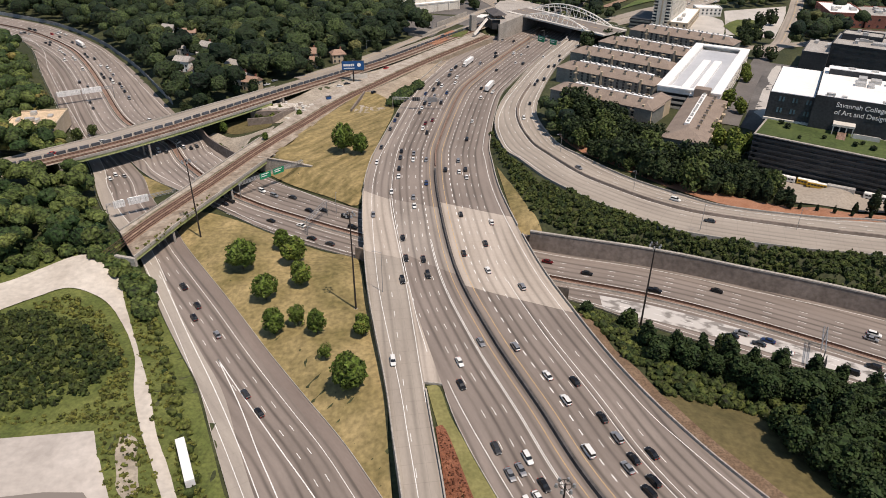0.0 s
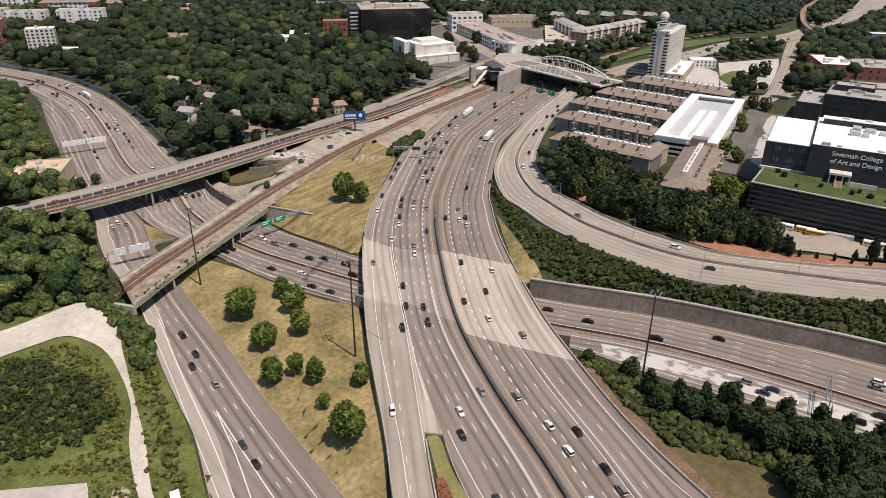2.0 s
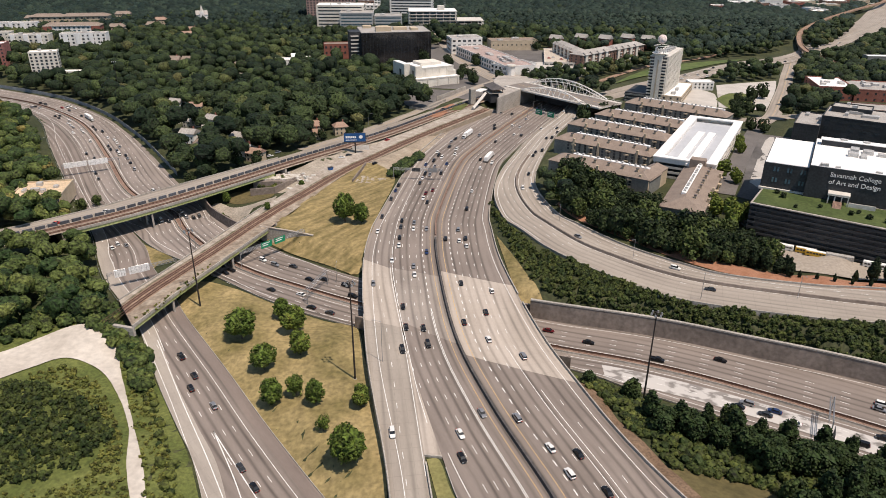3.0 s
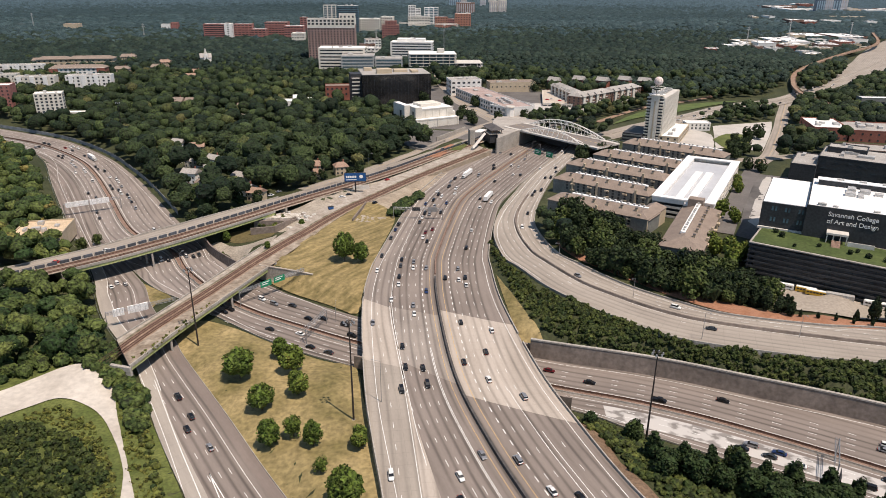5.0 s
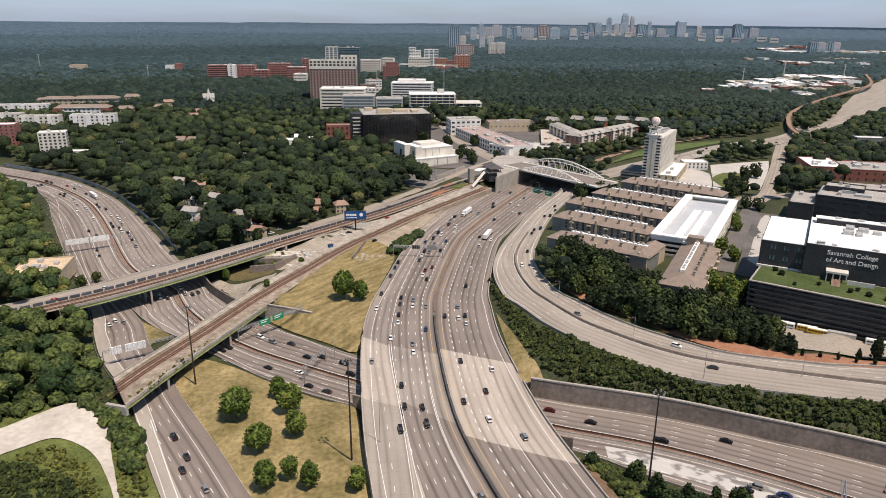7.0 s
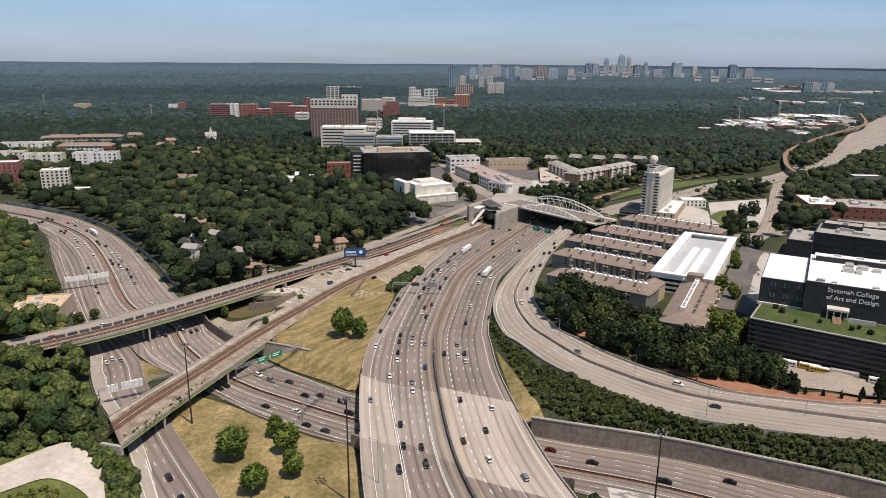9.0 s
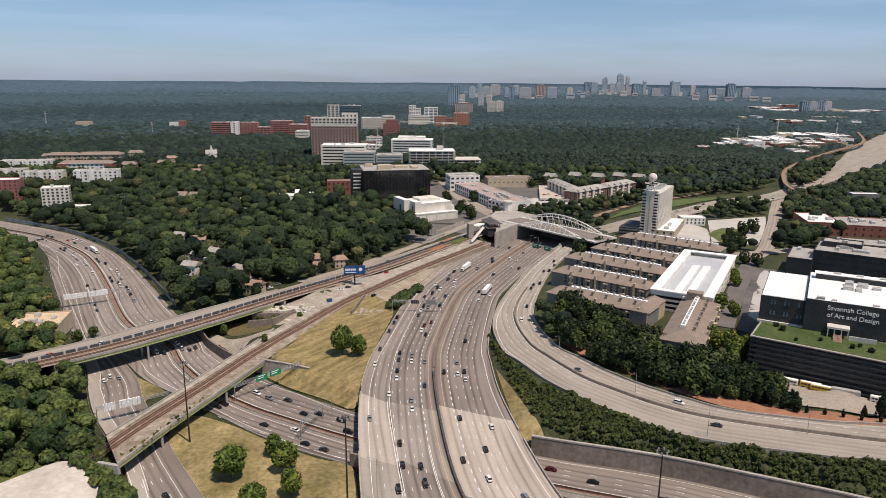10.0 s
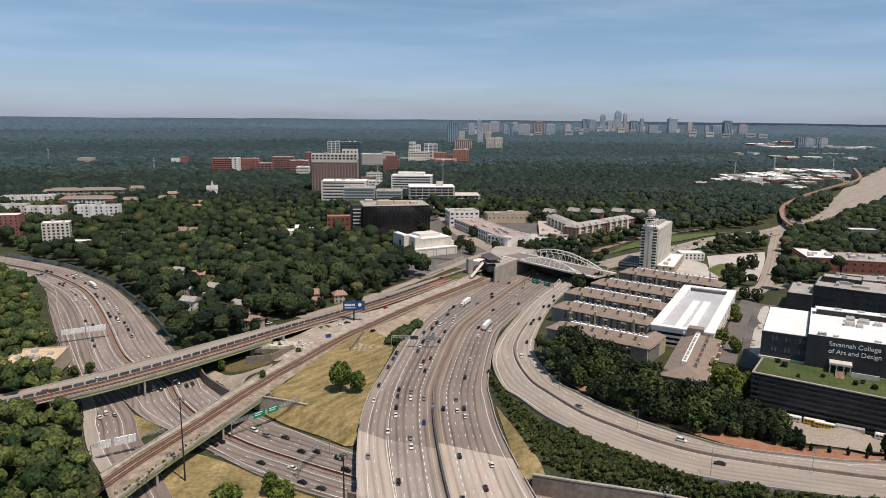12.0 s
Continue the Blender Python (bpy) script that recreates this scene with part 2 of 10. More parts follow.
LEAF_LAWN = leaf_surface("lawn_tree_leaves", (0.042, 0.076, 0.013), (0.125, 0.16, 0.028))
# Far leaf colours have haze mixed in, bluer and paler with distance.
LEAF_FAR = leaf_surface("faintly_hazed_woods", (0.009, 0.02, 0.015), (0.038, 0.059, 0.039), relief=1.0)
LEAF_HORIZON = leaf_surface("hazed_horizon_woods", (0.044, 0.075, 0.09), (0.076, 0.118, 0.14), relief=0.3)
LEAF_LAST = leaf_surface("pale_hazed_last_woods", (0.07, 0.108, 0.145), (0.105, 0.152, 0.195), relief=0.2)
LEAF_FURTHER = leaf_surface("hazed_further_woods", (0.021, 0.041, 0.045), (0.052, 0.083, 0.085), relief=0.7)
SCRUB = leaf_surface("scrub_leaves", (0.022, 0.036, 0.01), (0.128, 0.138, 0.031))
RED_SHRUB = leaf_surface("red_brown_shrub_leaves", (0.1, 0.04, 0.022), (0.24, 0.095, 0.05))
MEADOW = surface("bright_meadow_grass", (0.055, 0.088, 0.024), (0.115, 0.145, 0.045), big=0.06, fine=0.7, fine_amount=0.3, bump=0.3)
OLIVE_GRASS = surface("olive_grass", (0.15, 0.145, 0.05), (0.235, 0.215, 0.085), big=0.12, fine=0.9, fine_amount=0.2, bump=0.3)
LITTER = surface("brown_leaf_litter", (0.12, 0.075, 0.045), (0.21, 0.145, 0.095), big=0.25, fine=1.4, fine_amount=0.35)


# ---- helpers for building ----
def mesh_of(name, verts, faces, material=None, uv=None, smooth=False):
    me = bpy.data.meshes.new(name)
    me.from_pydata([tuple(map(float, v)) for v in verts], [], faces)
    if uv is not None:
        layer = me.uv_layers.new(name="UVMap")
        idx = np.empty(len(me.loops), dtype=np.int32)
        me.loops.foreach_get("vertex_index", idx)
        layer.data.foreach_set("uv", np.asarray(uv, dtype=np.float32)[idx].ravel())
    if material:
        me.materials.append(material)
    if smooth:
        me.polygons.foreach_set("use_smooth", np.ones(len(me.polygons), dtype=bool))
    me.update()
    return me


def put(name, me, parent=None, label="", m=None, category="", group="", kind=""):
    ob = new(name, me)
    if parent is not None:
        ob.parent = parent
    if m is not None:
        ob.matrix_basis = m
    return tagged(ob, label, category, group, kind)


def bm_mesh(name, bm, material):
    bmesh.ops.recalc_face_normals(bm, faces=bm.faces)
    me = bpy.data.meshes.new(name)
    bm.to_mesh(me)
    bm.free()
    for x in (material if isinstance(material, (list, tuple)) else [material]):
        me.materials.append(x)
    return me


def part(name, bm, material, parent, label=""):
    return put(name, bm_mesh(name, bm, material), parent, label)


def add_box(bm, x0, x1, y0, y1, z0, z1, bevel=0.0, taper=0.0):
    """A block in bm; taper draws the top in by that many metres."""
    vs = [bm.verts.new(p) for p in ((x0, y0, z0), (x1, y0, z0), (x1, y1, z0), (x0, y1, z0),
                                    (x0 + taper, y0 + taper, z1), (x1 - taper, y0 + taper, z1), (x1 - taper, y1 - taper, z1), (x0 + taper, y1 - taper, z1))]
    fs = [bm.faces.new([vs[i] for i in q]) for q in ((3, 2, 1, 0), (4, 5, 6, 7), (0, 1, 5, 4), (1, 2, 6, 5), (2, 3, 7, 6), (3, 0, 4, 7))]
    if bevel:
        es = list({e for f in fs for e in f.edges})
        bmesh.ops.bevel(bm, geom=es, offset=bevel, segments=1, affect="EDGES")
    return bm


def box(*a, **kw):
    return add_box(bmesh.new(), *a, **kw)


def add_tube(bm, a, b, r0, r1, sides=8):
    a, b = Vector(a), Vector(b)
    q = (b - a).to_track_quat("Z", "Y").to_matrix()
    rings = []
    for p, r in ((a, r0), (b, r1)):
        rings.append([bm.verts.new(p + q @ Vector((r * math.cos(2 * math.pi * i / sides), r * math.sin(2 * math.pi * i / sides), 0))) for i in range(sides)])
    for i in range(sides):
        bm.faces.new((rings[0][i], rings[0][(i + 1) % sides], rings[1][(i + 1) % sides], rings[1][i]))
    bm.faces.new(rings[0][::-1])
    bm.faces.new(rings[1])
    return bm


def tube(*a, **kw):
    return add_tube(bmesh.new(), *a, **kw)


def thing(name, m, label, category, group="", kind=""):
    ob = new(name)
    ob.matrix_basis = m
    return tagged(ob, label, category, group, kind)


def spline(points, per=8):
    """Catmull-Rom curve through the points, per samples a span."""
    p = np.array(points, dtype=float)
    p = np.vstack([2 * p[0] - p[1], p, 2 * p[-1] - p[-2]])
    out = []
    for i in range(1, len(p) - 2):
        for j in range(per):
            t = j / per
            a, b, c, d = p[i - 1], p[i], p[i + 1], p[i + 2]
            out.append(0.5 * (2 * b + (c - a) * t + (2 * a - 5 * b + 4 * c - d) * t * t + (3 * b - a - 3 * c + d) * t ** 3))
    out.append(p[-2])
    return np.array(out)


class Road:
    """A strip of paving between two edge lines of as many stations; metres across count from the first line."""

    def __init__(self, inner, outer, z, per=8):
        def lift(pts):
            pts = [(*p, z) if len(p) == 2 else p for p in pts]
            return spline(pts, per)
        self.a, self.b = lift(inner), lift(outer)
        mid = (self.a + self.b) / 2
        self.s = np.concatenate([[0], np.cumsum(np.linalg.norm(np.diff(mid, axis=0), axis=1))])
        t = np.gradient(self.a[:, :2], axis=0)
        t /= np.linalg.norm(t, axis=1)[:, None]
        n = np.stack([t[:, 1], -t[:, 0]], 1)
        ab = (self.b - self.a)[:, :2]
        n *= np.sign((n * ab).sum(1).mean())
        self.n = n
        self.w = np.maximum((ab * n).sum(1), 0.2)
        self.skew = (ab * t).sum(1)
        self.mid, self.length = mid, self.s[-1]

    def at(self, s, d):
        """The point s metres along and d metres square across from the first edge."""
        f = np.array([np.interp(s, self.s, self.a[:, i]) for i in range(3)])
        f[0] += d * np.interp(s, self.s, self.n[:, 0])
        f[1] += d * np.interp(s, self.s, self.n[:, 1])
        return f

    def width(self, s):
        return float(np.interp(s, self.s, self.w))

    def heading(self, s, d):
        v = self.at(min(s + 2, self.length), d) - self.at(max(s - 2, 0), d)
        return math.degrees(math.atan2(v[1], v[0]))

    def sheet(self, name, material, cross=4, lift=0.0, s0=0, s1=1e9, d0=None, d1=None, laid=False):
        ks = [i for i in range(len(self.s)) if s0 <= self.s[i] <= s1]
        verts, uv, faces = [], [], []
        for i in ks:
            w = self.w[i]
            lo, hi = (d(self.s[i]) if callable(d) else d for d in (d0, d1))
            lo, hi = (0 if lo is None else lo if lo >= 0 else w + lo), (w if hi is None else hi)
            for j in range(cross + 1):
                d = lo + (hi - lo) * j / cross
                p = self.a[i] + (self.b[i] - self.a[i]) * d / w
                verts.append((p[0], p[1], (float(land(p[0], p[1])[0]) if laid else p[2]) + lift))
                uv.append((d, self.s[i] + self.skew[i] * d / w))
        c = cross + 1
        for i in range(len(ks) - 1):
            for j in range(cross):
                q = [i * c + j, i * c + j + 1, (i + 1) * c + j + 1, (i + 1) * c + j]
                faces.append(q)
        me = mesh_of(name, verts, faces, material, uv)
        if me.polygons and me.polygons[0].normal.z < 0:
            me.flip_normals()
        return me

    def stripe(self, d, width, s0, s1, step=4.0, lift=0.03, inner=True):
        """Vertices and faces of a painted line."""
        n = max(1, int((s1 - s0) / step))
        vs, fs = [], []
        for i in range(n + 1):
            s = s0 + (s1 - s0) * i / n
            dd = d if inner else self.width(s) - d
            for e in (-width / 2, width / 2):
                p = self.at(s, dd + e)
                vs.append((p[0], p[1], p[2] + lift))
        for i in range(n):
            fs.append((2 * i, 2 * i + 1, 2 * i + 3, 2 * i + 2))
        return vs, fs


def markings(name, road, solid, dashed, parent, material=None, wide=()):
    """Painted lines of a road as one mesh: solid rows (d, width, s0, s1), dashed rows (d, s0, s1), wide-dashed rows (d, s0, s1)."""
    V, F = [], []

    def take(vf):
        o = len(V)
        V.extend(vf[0])
        F.extend([tuple(i + o for i in f) for f in vf[1]])
    for d, w, s0, s1 in solid:
        take(road.stripe(abs(d), w, s0, min(s1, road.length), inner=d >= 0))
    for d, s0, s1 in dashed:
        s = s0
        while s < min(s1, road.length) - 3.2:
            take(road.stripe(abs(d), 0.2, s, s + 3.05, inner=d >= 0))
            s += 12.2
    for d, s0, s1 in wide:
        s = s0
        while s < min(s1, road.length) - 3:
            take(road.stripe(abs(d), 0.38, s, s + 2.6, inner=d >= 0))
            s += 6.1
    me = mesh_of(name, V, F, material or PAINT)
    if me.polygons and me.polygons[0].normal.z < 0:
        me.flip_normals()
    return put(name, me, parent)


def wall_along(name, pts, profile, material, parent=None, label="", closed=True, **tags):
    """Sweeps a profile (list of (across, up)) along a line of 3D points."""
    p = np.array(pts, float)
    t = np.gradient(p, axis=0)[:, :2]
    t /= np.maximum(np.linalg.norm(t, axis=1), 1e-6)[:, None]
    nrm = np.stack([t[:, 1], -t[:, 0]], 1)
    k = len(profile)
    V, F = [], []
    for i in range(len(p)):
        for (d, h) in profile:
            V.append((p[i, 0] + nrm[i, 0] * d, p[i, 1] + nrm[i, 1] * d, p[i, 2] + h))
    for i in range(len(p) - 1):
        for j in range(k if closed else k - 1):
            F.append((i * k + j, i * k + (j + 1) % k, (i + 1) * k + (j + 1) % k, (i + 1) * k + j))
    if closed:
        F.append(tuple(range(k)))
        F.append(tuple(range(len(p) * k - 1, (len(p) - 1) * k - 1, -1)))
    bm = bmesh.new()
    vs = [bm.verts.new(v) for v in V]
    for f in F:
        try:
            bm.faces.new([vs[i] for i in f])
        except ValueError:
            pass
    return put(name, bm_mesh(name, bm, material), parent, label, **tags)


JERSEY = [(-0.3, 0), (-0.12, 0.4), (-0.09, 1.0), (0.09, 1.0), (0.12, 0.4), (0.3, 0)]

# ---- the freeways: edge lines in metres ----
Z_UP, Z_LOW = 7.0, 0.0
MED = [(65.6, 75.5, 7.0), (41.3, 120.5, 7.0), (29.3, 153.4, 7.0), (16.2, 190.3, 7.0), (5.2, 232.1, 7.0), (-1.8, 291.9, 7.0), (-3.8, 334.8, 7.0), (-1.8, 367.9, 7.0), (11.2, 452.4, 6.4), (25.4, 495.9, 5.9), (43.0, 540.7, 5.0), (72.5, 610.1, 3.4), (103.8, 680.3, 1.8)]
SEAM = [(40.3, 64.3, 7.0), (19.2, 110.2, 7.0), (6.8, 140.1, 7.0), (0.2, 163.5, 7.0), (-13.3, 222, 7.0), (-23.8, 289.3, 7.0), (-25.3, 332.1, 7.0), (-22.8, 371.1, 7.0), (-10.8, 458.3, 6.4), (1.2, 501.8, 5.9), (19.5, 549.5, 5.0), (50.6, 622.1, 3.4), (83.7, 693.5, 1.8)]
RIGHT = [(96.1, 102.0, 7.0), (73.7, 137.0, 7.0), (58.5, 169.0, 7.0), (47.4, 203.0, 7.0), (38.3, 237.9, 7.0), (28.8, 294.8, 7.0), (26.2, 334.9, 7.0), (26.7, 367.0, 7.0), (37.5, 443.4, 6.4), (48.8, 478.9, 5.9), (66.5, 523.5, 5.0), (93.3, 588.6, 3.4), (123.9, 656.4, 1.8)]
RAMP_R = [(3.5, 95, 7.0), (1.2, 120, 7.0), (-2.6, 146, 7.0), (-5.2, 164.3, 7.0), (-13.3, 222, 7.0), (-23.8, 289.3, 7.0), (-25.3, 332.1, 7.0), (-22.8, 371.1, 7.0), (-10.8, 458.3, 6.4), (1.2, 501.8, 5.9), (19.5, 549.5, 5.0), (50.6, 622.1, 3.4)]
RAMP_L = [(-5.8, 94.9, 7.0), (-9.8, 119.9, 7.0), (-13.8, 142.8, 7.0), (-17.3, 163.7, 7.0), (-28.7, 221.3, 7.0), (-37.2, 288.9, 7.0), (-38.2, 329.7, 7.0), (-34.7, 363.6, 7.0), (-21.9, 455.8, 6.4), (-10.9, 501.2, 5.9), (8.3, 560.0, 5.0), (41.3, 627.7, 3.4)]
main_left = Road(MED, SEAM, Z_UP)
main_right = Road(MED, RIGHT, Z_UP)
ramp = Road(RAMP_R, RAMP_L, Z_UP)
R_MED = [(131.9, 648.7, 7), (108.4, 589.5, 7), (80.8, 528.3, 7.4), (60.5, 469.9, 7.7), (48.4, 427.1, 8.1), (45.4, 393.8, 8.6), (49.4, 359.8, 9.1), (56.5, 341, 9.5), (68.6, 316.2, 9.9), (80.8, 300.5, 10.2), (98.1, 282.9, 10.6), (118.6, 270.3, 10.9), (161.8, 255.3, 11.6), (183.6, 248.8, 12), (248.5, 232, 12)]
R_LEFT = [(123.7, 649.1, 7), (100.2, 591, 7), (72.7, 531.9, 7.4), (52.4, 476.5, 7.7), (37.3, 428.6, 8.1), (30.7, 387.2, 8.6), (33.3, 349.2, 9.1), (40.3, 333.4, 9.5), (50.4, 310.6, 9.9), (61.5, 293.9, 10.2), (76.7, 275.2, 10.6), (100.2, 254.7, 10.9), (144.3, 239.6, 11.6), (175.3, 233.3, 12), (242.2, 216.5, 12)]
R_RIGHT = [(141.2, 647.3, 7), (116.5, 587.9, 7), (89, 525.8, 7.4), (69.7, 465.3, 7.7), (59.5, 422.6, 8.1), (57.5, 393.3, 8.6), (63.6, 356.3, 9.1), (72.7, 339.5, 9.5), (81.8, 323.7, 9.9), (94, 307, 10.2), (111.4, 290.4, 10.6), (128.8, 277.7, 10.9), (164.9, 266.6, 11.6), (189.8, 263.2, 12), (252.7, 249.6, 12)]
right_near = Road(R_MED, R_LEFT, 0)
right_far = Road(R_MED, R_RIGHT, 0)
# the lower freeway, from the east edge under the upper one to the west
L_MED = [(211.6, 142.9), (151.5, 182.7), (108.4, 208.2), (77.9, 222.7), (44.5, 234), (2.3, 250), (-38.6, 268.9), (-68.2, 285), (-91.9, 299.2), (-116.3, 319.3), (-141.7, 349), (-160.1, 376.9), (-198.7, 411.7), (-244.6, 484), (-281.6, 541.4), (-316.4, 587), (-365.9, 633.2), (-418.6, 667.2), (-528.5, 720.3)]
L_TOP = [(225.1, 173.8), (165.9, 210.4), (117.6, 232.6), (85, 246), (38.4, 260), (2.3, 275), (-41.5, 295.7), (-74.2, 316.6), (-94.8, 333.8), (-114.4, 351), (-132.9, 371), (-147.5, 394.1), (-176.5, 433.3), (-231.3, 514.9), (-262.7, 557.1), (-295.8, 597.9), (-347.3, 647.9), (-401.1, 685.6), (-515, 745)]
L_BOT = [(202.2, 124.4), (143.2, 165.3), (101.3, 188.8), (70.8, 206.4), (48.5, 220), (-5.7, 237.8), (-51.4, 256.7), (-76.1, 270.9), (-95.8, 285.2), (-126.1, 309.1), (-150.4, 327), (-172, 351), (-211, 400), (-258, 476), (-294, 531), (-331, 578), (-378, 622), (-428, 656), (-536, 708)]
low_far = Road(L_MED, L_TOP, Z_LOW)
low_near = Road(L_MED, L_BOT, Z_LOW)
A_RIGHT = [(12.3, 82.1), (-15.7, 125.8), (-28.6, 145.6), (-43.5, 165.3), (-60.3, 187.9), (-81, 217.2), (-109.5, 256.2), (-120.2, 272.7), (-142.6, 304.6), (-155.5, 328), (-173, 351.5), (-211.3, 400), (-258.3, 476), (-294.3, 531), (-331.3, 578), (-378.3, 622), (-428.3, 656), (-536.3, 708)]
A_LEFT = [(-35.6, 83.7), (-56.4, 125.3), (-66.3, 145), (-78.1, 168.7), (-88.9, 185.3), (-104.6, 209.8), (-126.1, 246.9), (-135.8, 260.4), (-158.2, 288.4), (-174, 314), (-189, 342), (-221, 390), (-272, 467), (-307, 522), (-345, 583), (-387, 630), (-434, 661), (-540, 712)]
merge = Road(A_RIGHT, A_LEFT, Z_LOW)

# rail corridors
RB_FRONT = [(-248.3, 277.2, 10.6), (-185.1, 329.2, 11), (-155.8, 359.2, 11), (-127.3, 394.0, 11), (-96.0, 436.4, 10.6), (-69.3, 471.8, 10), (-35.4, 518.3, 9.3), (1.2, 577.6, 8.6), (32.3, 626.1, 8.2), (54.5, 663.7, 8)]
RB_BACK = [(-261.4, 295.0, 10.6), (-198.2, 348.9, 11), (-172.8, 378.6, 11), (-146.3, 409.6, 11), (-112.3, 451.1, 10.6), (-84.8, 488.6, 10), (-50.1, 536.2, 9.3), (-11.8, 594.7, 8.6), (20.2, 642.4, 8.2), (46.4, 675.2, 8)]
RF_FRONT = [(-123.2, 235.9), (-114.4, 267.7), (-96.8, 321.7), (-79.2, 375.8), (-63.4, 425.1), (-42.6, 463.9), (-15.8, 511.1), (17.2, 562.9), (42.3, 602.6)]
RF_BACK = [(-137.6, 257.1), (-126.9, 289), (-110.9, 340.1), (-94.6, 390.6), (-79.2, 439.3), (-59.5, 477), (-33.7, 522.1), (2.2, 580.1), (30.2, 623.9)]
rail_back = Road(RB_FRONT, RB_BACK, 8.0)
rail_front = Road(RF_FRONT, RF_BACK, 8.0)

# ---- terrain ----
SPOTS = [(-250, 300, 9), (-220, 240, 8), (-180, 200, 6), (-150, 180, 6), (-105, 165, 4), (-100, 140, 5), (-130, 120, 6), (-70, 115, 3), (-88, 160, 3), (-140, 240, 6),
         (-60, 200, 1.5), (-40, 190, 3), (-30, 165, 3.5), (-85, 245, 1.2), (-45, 230, 3.2), (-22, 150, 3.2), (-60, 150, 0.4), (-3, 158, 6.6), (1, 150, 6.6), (3, 140, 6.6), (0, 128, 6.6), (8, 128, 6.6), (5, 118, 6.6), (14, 116, 6.6), (10, 106, 6.6), (4, 106, 6.6),
         (-60, 340, 5), (-55, 380, 6.5), (-40, 330, 5.5), (-80, 340, 4.5), (60, 185, 4), (90, 160, 3), (120, 135, 4), (140, 120, 4), (85, 140, 5.5), (70, 165, 5.2),
         (40, 300, 7.5), (33, 330, 7.5), (45, 275, 8), (70, 262, 9), (110, 245, 9.5), (150, 225, 10), (75, 420, 9), (110, 350, 10), (150, 330, 9), (190, 300, 9),
         (-240, 480, 8), (-200, 520, 9), (-300, 620, 9), (-120, 560, 10), (-300, 420, 8), (-350, 500, 9), (-420, 600, 9), (-140, 450, 8), (-180, 480, 8),
         (120, 480, 9), (200, 450, 10), (260, 400, 12), (300, 520, 11), (150, 650, 9), (260, 640, 9), (0, 720, 9), (-150, 700, 10), (100, 800, 9),
         (-400, 300, 11), (-380, 200, 10), (-250, 120, 9), (260, 250, 10), (330, 330, 11), (250, 120, 6), (180, 90, 5), (-20, 60, 4), (300, 60, 6), (-250, 0, 8), (0, 0, 5), (200, 0, 6),
         (-500, 800, 10), (-300, 800, 11), (300, 800, 10), (400, 600, 11), (500, 400, 11), (600, 700, 11), (-700, 500, 12), (-650, 900, 12), (0, 1000, 11), (500, 1000, 10), (-105, 395, 3.2), (-122, 402, 2.5), (-112, 405, 2.5), (-102, 405, 2.8), (-95, 409, 4), (-108, 419, 7), (-98, 421, 7.2), (-116, 420, 7), (-50, 420, 5.4), (-45, 424, 5.4), (-51, 430, 5.8), (-40, 421, 5.6), (-60, 422, 7.8), (-57, 434, 7.8), (-92, 330, 0.4), (-87, 329, 0.8), (-82, 329, 1.6), (-76, 328, 3.0), (-92, 344, 7.2), (-85, 341, 6.8), (-78, 339, 6.6), (-70, 337, 6.0),
         (160, 318, 5.5), (180, 308, 5.5), (200, 295, 5.5), (165, 295, 6), (190, 285, 6), (220, 286, 6), (240, 276, 6), (170, 312, 5.5), (215, 300, 5.5), (190, 340, 6), (230, 310, 6), (210, 400, 14), (180, 420, 10), (300, 380, 20), (235, 440, 14)]


def _samples():
    """Spot heights along the roads that lie on the ground, and where the land is cut down or filled up to them."""
    s, cut = [], []
    for r in (low_far, low_near, merge):
        for i in range(0, len(r.s), 4):
            s.append((*r.b[i, :2], 0.2))
            cut.append((*r.mid[i, :2], r.w[i] / 2, 0.0))
    for r in (main_left, main_right, right_near, right_far):
        for i in range(0, len(r.s), 4):
            x, y, z = r.mid[i]
            if 200 < y < 312 and r in (main_left, main_right):
                continue
            s.append((*r.b[i], ))
            if r is main_left and y < 340:
                s.pop()
    for i in range(0, len(ramp.s), 4):
        if ramp.mid[i, 1] > 330:
            s.append(tuple(ramp.b[i]))
    for r in (rail_back, rail_front):
        for i in range(0, len(r.s), 4):
            y = r.mid[i, 1]
            if r is rail_back and 328 < y < 452 or r is rail_front and 225 < y < 345:
                continue
            s.append((*r.a[i, :2], r.a[i, 2] - 0.1))
            s.append((*r.b[i, :2], r.b[i, 2] - 0.1))
    return np.array(s + SPOTS, float)


SAMPLES = _samples()
HIGHS = (main_left, main_right, right_near, right_far, ramp, rail_back, rail_front)


def far_rise(x, y):
    r = np.hypot(x, y)
    return 62.0 * np.clip((r - 900) / 3600, 0, 1.1) ** 1.4 + 24.0 * np.clip((r - 4350) / 520, 0, 1) ** 1.3


